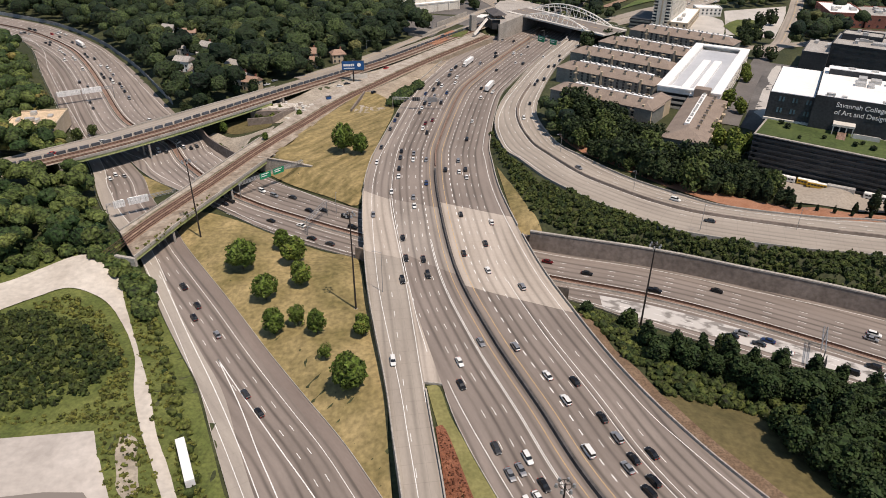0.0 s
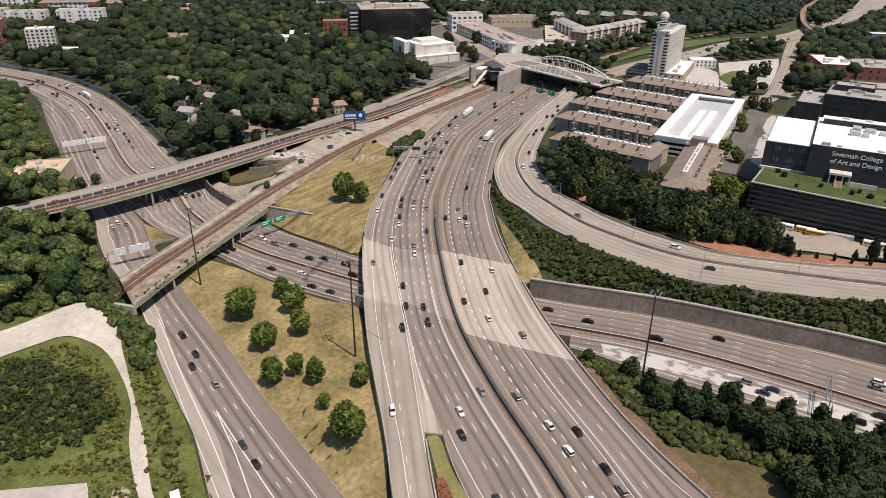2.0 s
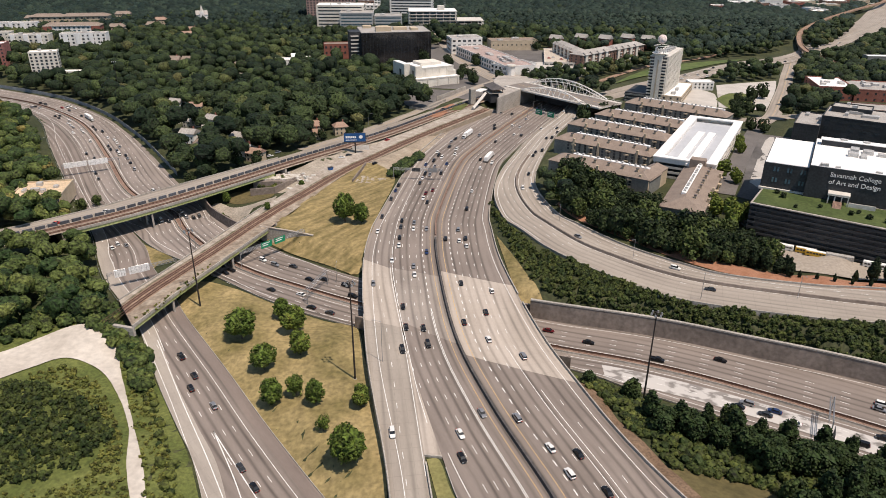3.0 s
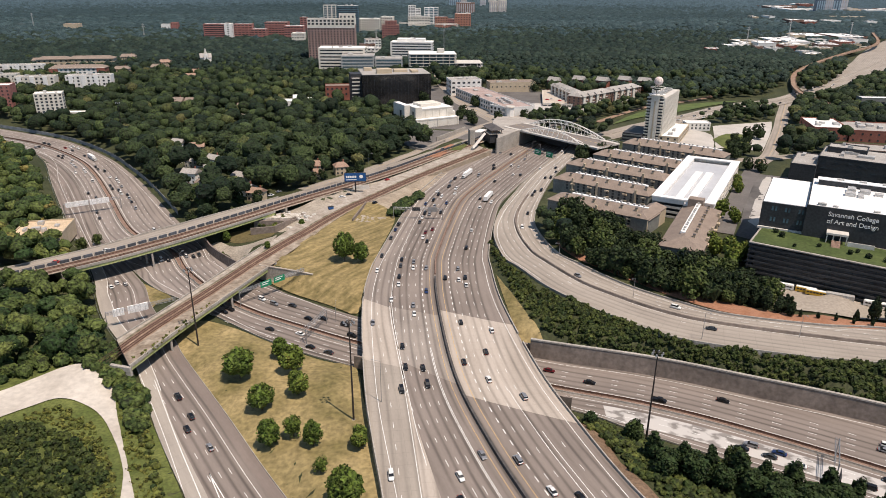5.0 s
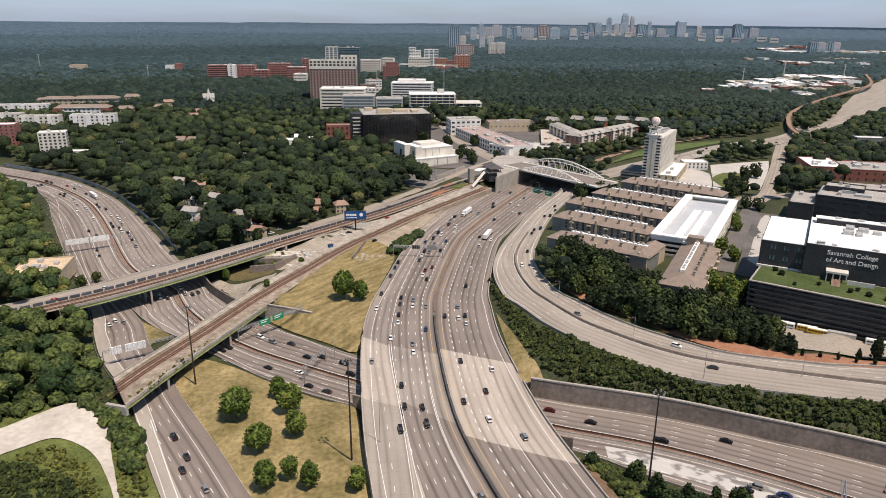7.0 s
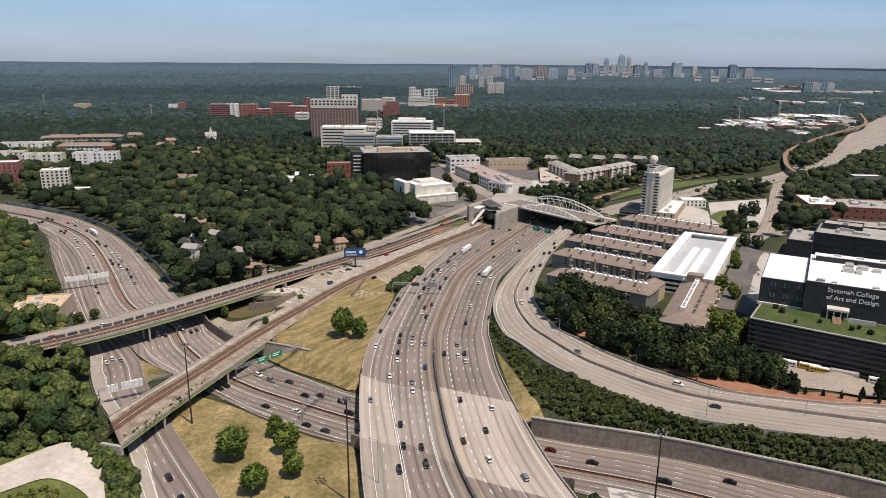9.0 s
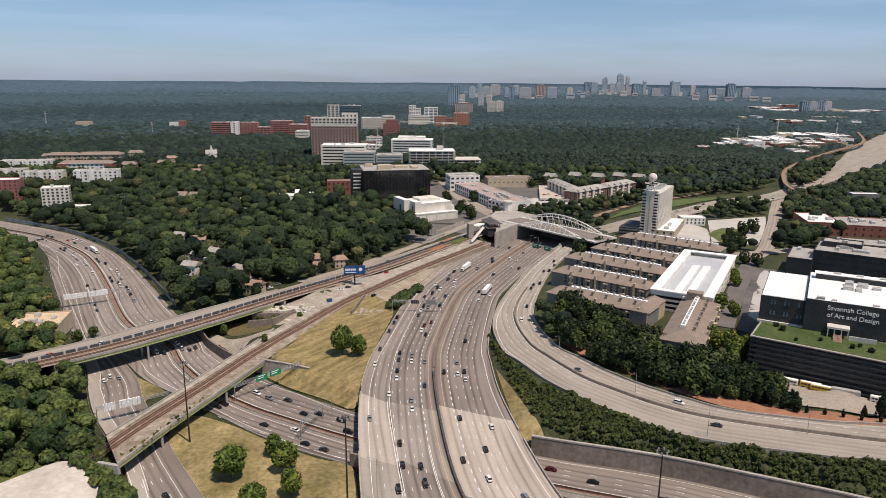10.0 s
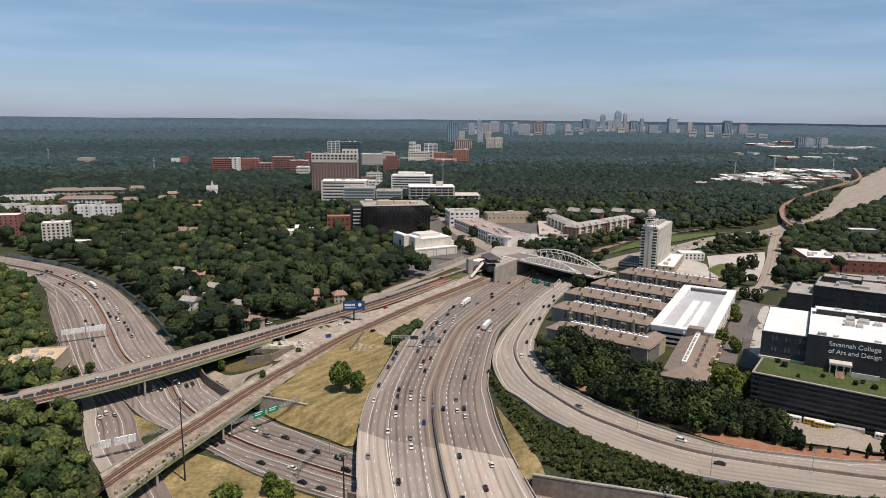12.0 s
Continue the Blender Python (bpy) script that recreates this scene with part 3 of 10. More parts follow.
def terrain(x, y):
    """Height of the land at arrays of places."""
    x, y = np.atleast_1d(np.asarray(x, float)), np.atleast_1d(np.asarray(y, float))
    out = np.empty(x.shape)
    for i in range(0, x.size, 8000):
        xs, ys = x[i:i + 8000, None], y[i:i + 8000, None]
        d2 = (xs - SAMPLES[None, :, 0]) ** 2 + (ys - SAMPLES[None, :, 1]) ** 2 + 9.0
        w = d2 ** -1.7
        out[i:i + 8000] = (w * SAMPLES[None, :, 2]).sum(1) / w.sum(1)
    for r, margin, slope in [(r, 1.5, 0.6) for r in HIGHS] + [(low_far, 2.0, 2.5), (low_near, 2.5, 0.5), (merge, 2.0, 0.4)]:
        if r is not None:
            lo, hi = r.mid.min(0) - 60, r.mid.max(0) + 60
            k = np.where((x > lo[0]) & (x < hi[0]) & (y > lo[1]) & (y < hi[1]))[0]
            if not len(k):
                continue
            for j in range(0, len(k), 8000):
                kk = k[j:j + 8000]
                a, b = r.a[:, :2], r.b[:, :2]
                d = (x[kk, None] - r.mid[None, :, 0]) ** 2 + (y[kk, None] - r.mid[None, :, 1]) ** 2
                m = d.argmin(1)
                across = (b[m] - a[m]) / np.maximum(r.w[m], 0.1)[:, None]
                off = np.abs((x[kk] - r.mid[m, 0]) * across[:, 0] + (y[kk] - r.mid[m, 1]) * across[:, 1])
                along = np.abs((x[kk] - r.mid[m, 0]) * across[:, 1] - (y[kk] - r.mid[m, 1]) * across[:, 0])
                out_by = np.maximum(0, off - r.w[m] / 2 - margin)
                inside = (out_by < 16) & (along < 8 + 0.4 * r.w[m])
                z = r.mid[m, 2] - 0.45 + (slope if r is not low_far else np.where(x[kk] < 20, 0.45, np.where(x[kk] < 38, 2.5, 6.0))) * out_by
                out[kk[inside]] = np.minimum(out[kk[inside]], z[inside])
    return out + far_rise(x, y)


def graded(lo, hi, d0, d1, step):
    """Grid lines: even steps between d0 and d1, growing outside."""
    c = list(np.arange(d0, d1 + 0.1, step))
    g, s = d1, step
    while g < hi:
        s *= 1.12
        g += s
        c.append(min(g, hi))
    g, s = d0, step
    while g > lo:
        s *= 1.12
        g -= s
        c.insert(0, max(g, lo))
    return np.array(c)


GRID = {}


def land(x, y):
    """Height of the ground sheet itself at arrays of places."""
    x, y = np.atleast_1d(np.asarray(x, float)), np.atleast_1d(np.asarray(y, float))
    gx, gy, gz = GRID["x"], GRID["y"], GRID["z"]
    i = np.clip(np.searchsorted(gx, x) - 1, 0, len(gx) - 2)
    j = np.clip(np.searchsorted(gy, y) - 1, 0, len(gy) - 2)
    u, v = (x - gx[i]) / (gx[i + 1] - gx[i]), (y - gy[j]) / (gy[j + 1] - gy[j])
    return gz[j, i] * (1 - u) * (1 - v) + gz[j, i + 1] * u * (1 - v) + gz[j + 1, i] * (1 - u) * v + gz[j + 1, i + 1] * u * v


def build_ground():
    gx, gy = graded(-4600, 4600, -420, 400, 3.0), graded(-900, 4950, 80, 700, 3.0)
    X, Y = np.meshgrid(gx, gy)
    Z = terrain(X.ravel(), Y.ravel())
    GRID["x"], GRID["y"], GRID["z"] = gx, gy, Z.reshape(len(gy), len(gx))
    me = bpy.data.meshes.new("ground")
    n, m = len(gx), len(gy)
    idx = np.arange(n * m).reshape(m, n)
    q = np.stack([idx[:-1, :-1], idx[:-1, 1:], idx[1:, 1:], idx[1:, :-1]], -1).reshape(-1, 4)
    fill(me, np.stack([X.ravel(), Y.ravel(), Z], 1), q)
    me.materials.append(WOOD_FLOOR)
    put("ground", me, None, "wooded rolling ground with grass and leaf litter", category="ground", kind="structure")


def fill(me, V, Q, smooth=True, tint=None):
    """Loads vertex and face arrays (all faces of as many corners) into a mesh."""
    V, Q = np.asarray(V, np.float32), np.asarray(Q, np.int32)
    me.vertices.add(len(V))
    me.vertices.foreach_set("co", V.ravel())
    me.loops.add(Q.size)
    me.loops.foreach_set("vertex_index", Q.ravel())
    me.polygons.add(len(Q))
    me.polygons.foreach_set("loop_start", np.arange(0, Q.size, Q.shape[1], dtype=np.int32))
    me.polygons.foreach_set("loop_total", np.full(len(Q), Q.shape[1], dtype=np.int32))
    me.polygons.foreach_set("use_smooth", np.full(len(Q), smooth, dtype=bool))
    if tint is not None:
        at = me.attributes.new("tint", "FLOAT", "POINT")
        at.data.foreach_set("value", np.asarray(tint, np.float32))
    me.update()
    me.validate()


from mathutils.geometry import delaunay_2d_cdt


def drape(name, outline, material, label, category="ground", lift=0.25, step=4.0, smooth_per=4, kind="structure", wobble=0.0):
    """A sheet of other cover laid on the land inside an outline."""
    ring = spline([*outline, outline[0]], smooth_per)[:-1]
    if wobble:
        ring = ring + np.array([[noise.noise((p[0] * 0.13, p[1] * 0.13, 3)), noise.noise((p[0] * 0.13, p[1] * 0.13, 9))] for p in ring]) * wobble
    lo, hi = ring.min(0), ring.max(0)
    pts = [Vector(p) for p in ring]
    k = len(pts)
    xs, ys = np.meshgrid(np.arange(lo[0], hi[0], step), np.arange(lo[1], hi[1], step))
    pts += [Vector((x, y)) for x, y in zip(xs.ravel(), ys.ravel()) if inside(x, y, ring)]
    vs, _, fs, _, _, _ = delaunay_2d_cdt(pts, [], [list(range(k))], 1, 0.01)
    v = np.array([tuple(p) for p in vs])
    z = land(v[:, 0], v[:, 1]) + lift
    me = mesh_of(name, np.c_[v, z], fs, material, smooth=True)
    if me.polygons and sum(p.normal.z for p in me.polygons) < 0:
        me.flip_normals()
    return put(name, me, None, label, category=category, kind=kind)


def inside(x, y, ring):
    c = False
    n = len(ring)
    for i in range(n):
        x0, y0 = ring[i][:2]
        x1, y1 = ring[i - 1][:2]
        if (y0 > y) != (y1 > y) and x < (x1 - x0) * (y - y0) / (y1 - y0) + x0:
            c = not c
    return c


build_ground()

# ---- paving ----
def road_thing(name, label):
    return thing(name, Matrix(), label, "road", kind="structure")


freeway = road_thing("road_upper_freeway", "elevated multi-lane freeway of worn grey asphalt")
put("carriageway", main_left.sheet("carriageway", ASPHALT), freeway)
put("carriageway", main_right.sheet("carriageway", ASPHALT), freeway)
put("slip_lane", ramp.sheet("slip_lane", ASPHALT_PALE, s1=196), freeway, "pale concrete slip lane")
put("slip_lane", ramp.sheet("slip_lane", SLIP_GREY, s0=196), freeway, "grey slip lane")
ML, MR = main_left.length, main_right.length
V, F, UV = [], [], []
for i in range(15):
    y = 163.9 + (221.5 - 163.9) * i / 14
    xa, xb = np.interp(y, ramp.a[:, 1], ramp.a[:, 0]), np.interp(y, main_left.b[:, 1], main_left.b[:, 0])
    V += [(xa - 0.02, y, 7.002), (xb + 0.02, y, 7.002)]
    UV += [(0, y), (xb - xa, y)]
    if i:
        F.append((2 * i - 2, 2 * i - 1, 2 * i + 1, 2 * i))
put("gore", mesh_of("gore", V, F, DECK, UV), freeway, "pale concrete gore between the lanes")
markings("lane_marking", main_left, [(6.6, 0.22, 0, 190), (7.1, 0.22, 0, 190), (-3.6, 0.24, 0, 100), (-0.4, 0.24, 112, ML)],
         [(10, 0, ML), (13.4, 0, ML), (16.8, 0, ML), (20.2, 120, ML), (23.6, 260, ML)], freeway, wide=[(6.8, 190, ML)])
markings("edge_marking", main_left, [(2.8, 0.2, 0, ML)], [], freeway, PAINT_YELLOW)
markings("lane_marking", main_right, [(17.6, 0.24, 0, 120), (19.6, 0.24, 0, 120), (17.6, 0.22, 120, 145), (-3.5, 0.24, 0, MR)],
         [(10.4, 0, MR), (13.8, 0, MR), (17.2, 145, MR), (20.6, 145, MR), (23.2, 0, 120)], freeway, wide=[(7.0, 0, MR)])
markings("edge_marking", main_right, [(3.4, 0.2, 0, MR)], [], freeway, PAINT_YELLOW)
markings("lane_marking", ramp, [(-4.2, 0.22, 20, ramp.length), (0.6, 0.22, 60, 200)], [(6.5, 20, ramp.length)], freeway)

east_road = road_thing("road_curved_connector", "raised curved connector road of pale concrete")
put("carriageway", right_near.sheet("carriageway", ASPHALT_PALE), east_road)
put("carriageway", right_far.sheet("carriageway", ASPHALT_PALE), east_road)
RN, RF = right_near.length, right_far.length
markings("lane_marking", right_near, [(-2.5, 0.3, 0, RN), (1.2, 0.2, 0, RN)], [(5.2, 0, RN), (9, 0, RN)], east_road)
markings("lane_marking", right_far, [(-2.2, 0.2, 0, RF), (1.4, 0.2, 0, RF)], [(5.2, 0, RF), (8.8, 120, RF)], east_road)

low_road = road_thing("road_lower_freeway", "lower freeway of grey asphalt passing under the bridges")
k = low_far.s[int(np.argmin(np.abs(low_far.mid[:, 0] + 108)))]
for s0, s1, m in sorted(((0, k, low_far.mid[0, 0]), (k, 1e9, low_far.mid[-1, 0]))):
    put("carriageway", low_far.sheet("carriageway", ASPHALT_GREY if m < -108 else ASPHALT, s0=s0, s1=s1), low_road)
k = low_near.s[int(np.argmin(np.abs(low_near.mid[:, 0] + 108)))]
for s0, s1, m in sorted(((0, k, low_near.mid[0, 0]), (k, 1e9, low_near.mid[-1, 0]))):
    put("carriageway", low_near.sheet("carriageway", ASPHALT_GREY if m < -108 else ASPHALT, s0=s0, s1=s1), low_road)
put("coated_lane", low_near.sheet("coated_lane", FLAKED, s1=172, lift=0.01, d0=5.2, d1=14.5), low_road, "lanes with flaking white coating")
put("carriageway", merge.sheet("carriageway", ASPHALT), low_road)
put("shoulder", merge.sheet("shoulder", SHOULDER_PALE, cross=1, lift=0.006, d0=-5.6, s1=330), low_road, "pale concrete shoulder")
put("shoulder", merge.sheet("shoulder", SHOULDER_BROWN, cross=1, lift=0.006, d0=0.3, d1=4.0, s1=270), low_road, "brown-stained asphalt shoulder")
LF, LN = low_far.length, low_near.length
markings("lane_marking", low_far, [(3.2, 0.3, 0, LF), (-3.2, 0.22, 0, LF)], [(6.8, 0, LF), (10.3, 0, LF), (13.8, 0, LF), (17.3, 0, 150), (17.3, 330, LF)], low_road)
markings("lane_marking", low_near, [(3.2, 0.22, 0, LN), (-3.0, 0.24, 0, LN)], [(6.8, 0, LN), (10.3, 0, LN), (13.8, 0, LN)], low_road)
M_FAR = float(np.interp(240, merge.a[:, 1], merge.s))
markings("lane_marking", merge, [(6.2, 0.2, 0, merge.length), (-5.4, 0.24, M_FAR, merge.length)],
         [(9.6, 0, merge.length), (13, 0, merge.length), (16.5, 110, merge.length)], low_road)
for pts, width in (([(-126, 247), (-124, 244), (-99, 204), (-80, 172), (-65, 147), (-53, 126), (-38, 100)], 0.22), ([(-115.5, 238.5), (-92, 199), (-74, 170), (-60, 146), (-49, 126), (-35, 100)], 0.3),
                   ([(-76, 183), (-63, 161), (-53, 142), (-44, 126), (-30, 100)], 0.34), ([(-76, 183), (-60, 161), (-46, 142), (-34, 126), (-16, 100)], 0.34)):
    p = spline(pts, 5)
    nrm = np.gradient(p, axis=0)
    nrm = np.stack([-nrm[:, 1], nrm[:, 0]], 1) / np.linalg.norm(nrm, axis=1)[:, None]
    two = np.vstack([p - nrm * width / 2, p + nrm * width / 2])
    n = len(p)
    me = mesh_of("lane_marking", np.c_[two, np.full(2 * n, 0.035)], [(k, k + 1, n + k + 1, n + k) for k in range(n - 1)], PAINT)
    if me.polygons[0].normal.z < 0:
        me.flip_normals()
    put("lane_marking", me, low_road)


# ---- bridges, barriers, walls ----
def edge_of(road, side, y0=-1e9, y1=1e9, shift=0.0, lift=0.0, s0=0, s1=1e9):
    """Points of a road's first ('a') or second ('b') edge, shifted inward by some metres."""
    out = []
    for i in range(len(road.s)):
        p, q = (road.a[i], road.b[i]) if side == "a" else (road.b[i], road.a[i])
        if y0 <= p[1] <= y1 and s0 <= road.s[i] <= s1:
            u = (q - p) / max(road.w[i], 0.1)
            out.append(p + u * shift + np.array([0, 0, lift]))
    return out


def skirted(depth):
    return [(-0.22, -depth), (-0.22, 0.95), (0.22, 0.95), (0.22, -depth)]


# pale decks where the upper freeway crosses the lower one, with skewed ends
def deck_piece(road, name, near_in, near_out, far_in, far_out, material, parent, label):
    V, UV, F = [], [], []
    n, c = 14, 6
    for i in range(n + 1):
        for j in range(c + 1):
            t, f = i / n, j / c
            s = (near_in + (near_out - near_in) * f) * (1 - t) + (far_in + (far_out - far_in) * f) * t
            d = 0.15 + (road.width(s) - 0.3) * f
            p = road.at(s, d)
            V.append((p[0], p[1], p[2] + 0.012))
            UV.append((d, s))
    for i in range(n):
        for j in range(c):
            a = i * (c + 1) + j
            F.append((a, a + 1, a + c + 2, a + c + 1))
    me = mesh_of(name, V, F, material, UV)
    if me.polygons[0].normal.z < 0:
        me.flip_normals()
    return put(name, me, parent, label)


def s_at(road, side, y):
    p = road.a if side == "a" else road.b
    return float(np.interp(y, p[:, 1], road.s))


deck_piece(main_right, "bridge_deck", s_at(main_right, "a", 219), s_at(main_right, "b", 204), s_at(main_right, "a", 289), s_at(main_right, "b", 275), DECK, freeway, "pale concrete bridge deck")
deck_piece(main_left, "bridge_deck", s_at(main_left, "a", 226), s_at(main_left, "b", 238), s_at(main_left, "a", 283), s_at(main_left, "b", 291), DECK_WORN, freeway, "pale concrete bridge deck")
deck_piece(ramp, "bridge_deck", s_at(ramp, "a", 238), s_at(ramp, "b", 246), s_at(ramp, "a", 291), s_at(ramp, "b", 301), DECK, freeway, "pale concrete bridge deck")
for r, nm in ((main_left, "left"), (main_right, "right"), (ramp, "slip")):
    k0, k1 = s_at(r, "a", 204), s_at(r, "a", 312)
    # Dark concrete colour carries the shade under the deck.
    put("deck_underside", r.sheet("deck_underside", CONCRETE_DARK, lift=-1.5, s0=k0, s1=k1), freeway, "concrete deck underside, shade put into its dark colour")

med_pts = [p for p in main_left.a]
cut = int(np.argmin(np.abs(main_left.a[:, 1] - 330)))
wall_along("median_barrier", med_pts[:cut], [(-0.55, -0.1), (-0.45, 1.3), (0.45, 1.3), (0.55, -0.1)], BARRIER_DARK, freeway, "soot-dark concrete median barrier")
wall_along("median_barrier", med_pts[cut:], [(-0.6, -0.1), (-0.3, 1.0), (0.3, 1.0), (0.6, -0.1)], RUST_EARTH, freeway, "brown-stained median barrier")
for y0, y1, dep in ((-99, 208, 7.0), (207, 264, 1.7), (262, 460, 3.0), (458, 700, 1.2)):
    wall_along("parapet", edge_of(main_right, "b", y0, y1), skirted(dep), CONCRETE, freeway)
for y0, y1, dep in ((-99, 252, 7.0), (250, 304, 1.7), (302, 700, 1.2)):
    wall_along("parapet", edge_of(ramp, "b", y0, y1), skirted(dep), CONCRETE, freeway)
wall_along("parapet", edge_of(ramp, "a", -99, 163), skirted(4.0), CONCRETE, freeway)
wall_along("kerb", edge_of(main_left, "b", -99, 163), [(-0.15, -2.0), (-0.15, 0.15), (0.15, 0.15), (0.15, -2.0)], CONCRETE, freeway)
wall_along("gore_wall", [(-5.2, 164.0, 7), (0.2, 163.3, 7)], [(-0.22, -2.0), (-0.22, 0.3), (0.22, 0.3), (0.22, -2.0)], CONCRETE, freeway)
wall_along("guard_rail", [main_left.at(s, main_left.width(s) + 3.4) * np.array([1, 1, 0]) + np.array([0, 0, 5.4]) for s in np.arange(8, 95, 4.0)],
           [(-0.06, 0.4), (-0.06, 0.8), (0.06, 0.8), (0.06, 0.4)], STEEL_GREY, freeway, "galvanised guard rail")

for side, r, dep in (("b", right_near, 1.5), ("b", right_far, 1.5)):
    wall_along("parapet", edge_of(r, side), skirted(dep), CONCRETE, east_road)
k = int(np.argmin(np.abs(right_near.s - 190)))
wall_along("median_barrier", [p for p in right_near.a][k:], [(-0.7, -0.3), (-0.35, 1.2), (0.35, 1.2), (0.7, -0.3)], CONCRETE_DARK, east_road, "stained concrete median barrier")
wall_along("median_kerb", [p for p in right_near.a][:k + 1], [(-0.3, -0.3), (-0.2, 0.25), (0.2, 0.25), (0.3, -0.3)], CONCRETE, east_road)

# lower freeway: ballast median with two rails, walls
strip = Road([p - np.array([0, 0, 0]) for p in edge_of(low_far, "a", shift=-1.6)][::8], [p for p in edge_of(low_far, "a", shift=1.6)][::8], 0)
put("median_strip", strip.sheet("median_strip", RUST_EARTH, cross=1, lift=0.06), low_road, "brown earth median strip")
for e in (-1.5, 1.5):
    wall_along("median_barrier", edge_of(low_far, "a", shift=e), JERSEY, STEEL_RUST if e > 0 else CONCRETE, low_road, "rust-stained low median barrier")
top_line = edge_of(low_far, "b", shift=-0.5)
east_wall = [p for p in top_line if p[0] > -36]
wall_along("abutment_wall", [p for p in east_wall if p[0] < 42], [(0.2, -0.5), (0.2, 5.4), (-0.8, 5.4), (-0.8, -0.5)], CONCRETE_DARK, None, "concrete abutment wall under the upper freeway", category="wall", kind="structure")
wall_along("retaining_wall", [p for p in east_wall if p[0] > 37], [(0.2, -0.5), (-0.6, 7.9), (-1.4, 7.9), (-2.0, -0.5)], CONCRETE_DARK, None,
           "dark stained concrete retaining wall beside the lower freeway", category="wall", kind="structure")
wall_along("coping", [p for p in east_wall if p[0] > 34], [(-0.35, 7.9), (-0.35, 8.5), (-1.6, 8.5), (-1.6, 7.9)], CONCRETE, None, "pale concrete coping on the retaining wall", category="trim", kind="structure")
wall_along("barrier_foot", [p for p in east_wall if p[0] > 30], [(0.3, -0.1), (0.35, 0.9), (0.75, 0.9), (0.9, -0.1)], CONCRETE, low_road, "low pale barrier at the wall foot")
# The shade on this wall face is put into its dark concrete.
west_wall = [p for p in top_line if -158 < p[0] < -106]
wall_along("retaining_wall", west_wall, [(0.2, -0.5), (0.0, 5.6), (-0.8, 5.6), (-1.0, -0.5)], CONCRETE_DARK, None, "concrete wall beside the lower freeway, coloured dark for shade", category="wall", kind="structure")
south_wall = [p for p in edge_of(low_near, "b", shift=-0.5) if -38 < p[0] < 52]
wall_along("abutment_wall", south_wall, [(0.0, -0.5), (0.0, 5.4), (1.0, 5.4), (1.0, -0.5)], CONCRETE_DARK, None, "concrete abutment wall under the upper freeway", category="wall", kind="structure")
for side, r, a, b in (("b", low_near, -1e9, 1e9), ("b", merge, -1e9, 1e9), ("a", merge, -1e9, 335)):
    wall_along("kerb", edge_of(r, side, a, b), [(-0.12, -0.3), (-0.12, 0.35), (0.12, 0.35), (0.12, -0.3)], CONCRETE, low_road)
pier_bm = box(-0.6, 0.6, -1.6, 1.6, 0, 5.6, bevel=0.15)
pier_me = bm_mesh("pier", pier_bm, CONCRETE)
for j in range(6):
    x, y = -34 + j * 13.5, 267.5 - j * 5.2 - (0.6 * j)
    put("pier", pier_me, freeway, m=pose(x, y, 0, 0, 0, -22), label="concrete bridge pier")

# ---- rail corridors ----
TAN_BALLAST = surface("tan_ballast", (0.2, 0.155, 0.112), (0.37, 0.315, 0.25), big=0.22, fine=0.7, fine_amount=0.25, spread=0.35)
TRACK_EARTH = surface("brown_track_earth", (0.17, 0.105, 0.072), (0.35, 0.25, 0.18), big=0.16, fine=0.9, fine_amount=0.3)
WEEDY_BALLAST = surface("weedy_ballast", (0.1, 0.09, 0.05), (0.27, 0.22, 0.165), big=0.2, fine=0.7, fine_amount=0.35, spread=0.3)
SLEEPER = surface("dark_sleepers", (0.115, 0.068, 0.05), (0.2, 0.128, 0.095), big=0.3, fine=1.2, fine_amount=0.35)
rail_yard = thing("rail_corridor", Matrix(), "railway corridor with rusty tracks and gravel", "railway", kind="structure")
put("bed", rail_back.sheet("bed", TAN_BALLAST, d1=6.0), rail_yard, "tan gravel track bed")
put("bed", rail_back.sheet("bed", RUST_EARTH, d0=6.0, d1=11.5), rail_yard, "rusty ballast track bed")
put("street", rail_back.sheet("street", ASPHALT_PALE, d0=11.5), rail_yard, "pale concrete street beside the tracks")
BROKEN_PALE = surface("broken_white_concrete", (0.32, 0.27, 0.21), (0.62, 0.58, 0.52), big=0.35, fine=1.2, fine_amount=0.3, spread=0.3)
WALK_PALE = surface("pale_gritty_walk", (0.27, 0.225, 0.18), (0.43, 0.385, 0.33), big=0.2, fine=0.8, fine_amount=0.18, spread=0.4)


def siding(s):
    """Middle of the two front tracks, metres across the corridor: mid-bridge at one end, at the lawn's edge further on."""
    return float(np.interp(s, (20, 60, 102, 135, 160, 195, 230, 330), (12.0, 10.9, 11.0, 9.4, 6.6, 4.3, 4.6, 5.2)))


put("bed", rail_front.sheet("bed", TAN_BALLAST, d1=lambda s: siding(s) - 3.7), rail_yard, "tan gravel strip")
put("bed", rail_front.sheet("bed", TRACK_EARTH, d0=lambda s: siding(s) - 3.7, d1=lambda s: siding(s) + 3.3), rail_yard, "rusty ballast track bed")
put("bed", rail_front.sheet("bed", WEEDY_BALLAST, d0=lambda s: siding(s) + 3.3, d1=lambda s: siding(s) + 4.6), rail_yard, "grey-brown weedy ballast strip")
put("walk", rail_front.sheet("walk", WALK_PALE, d0=lambda s: siding(s) + 4.6), rail_yard, "pale gritty walk beside the tracks")


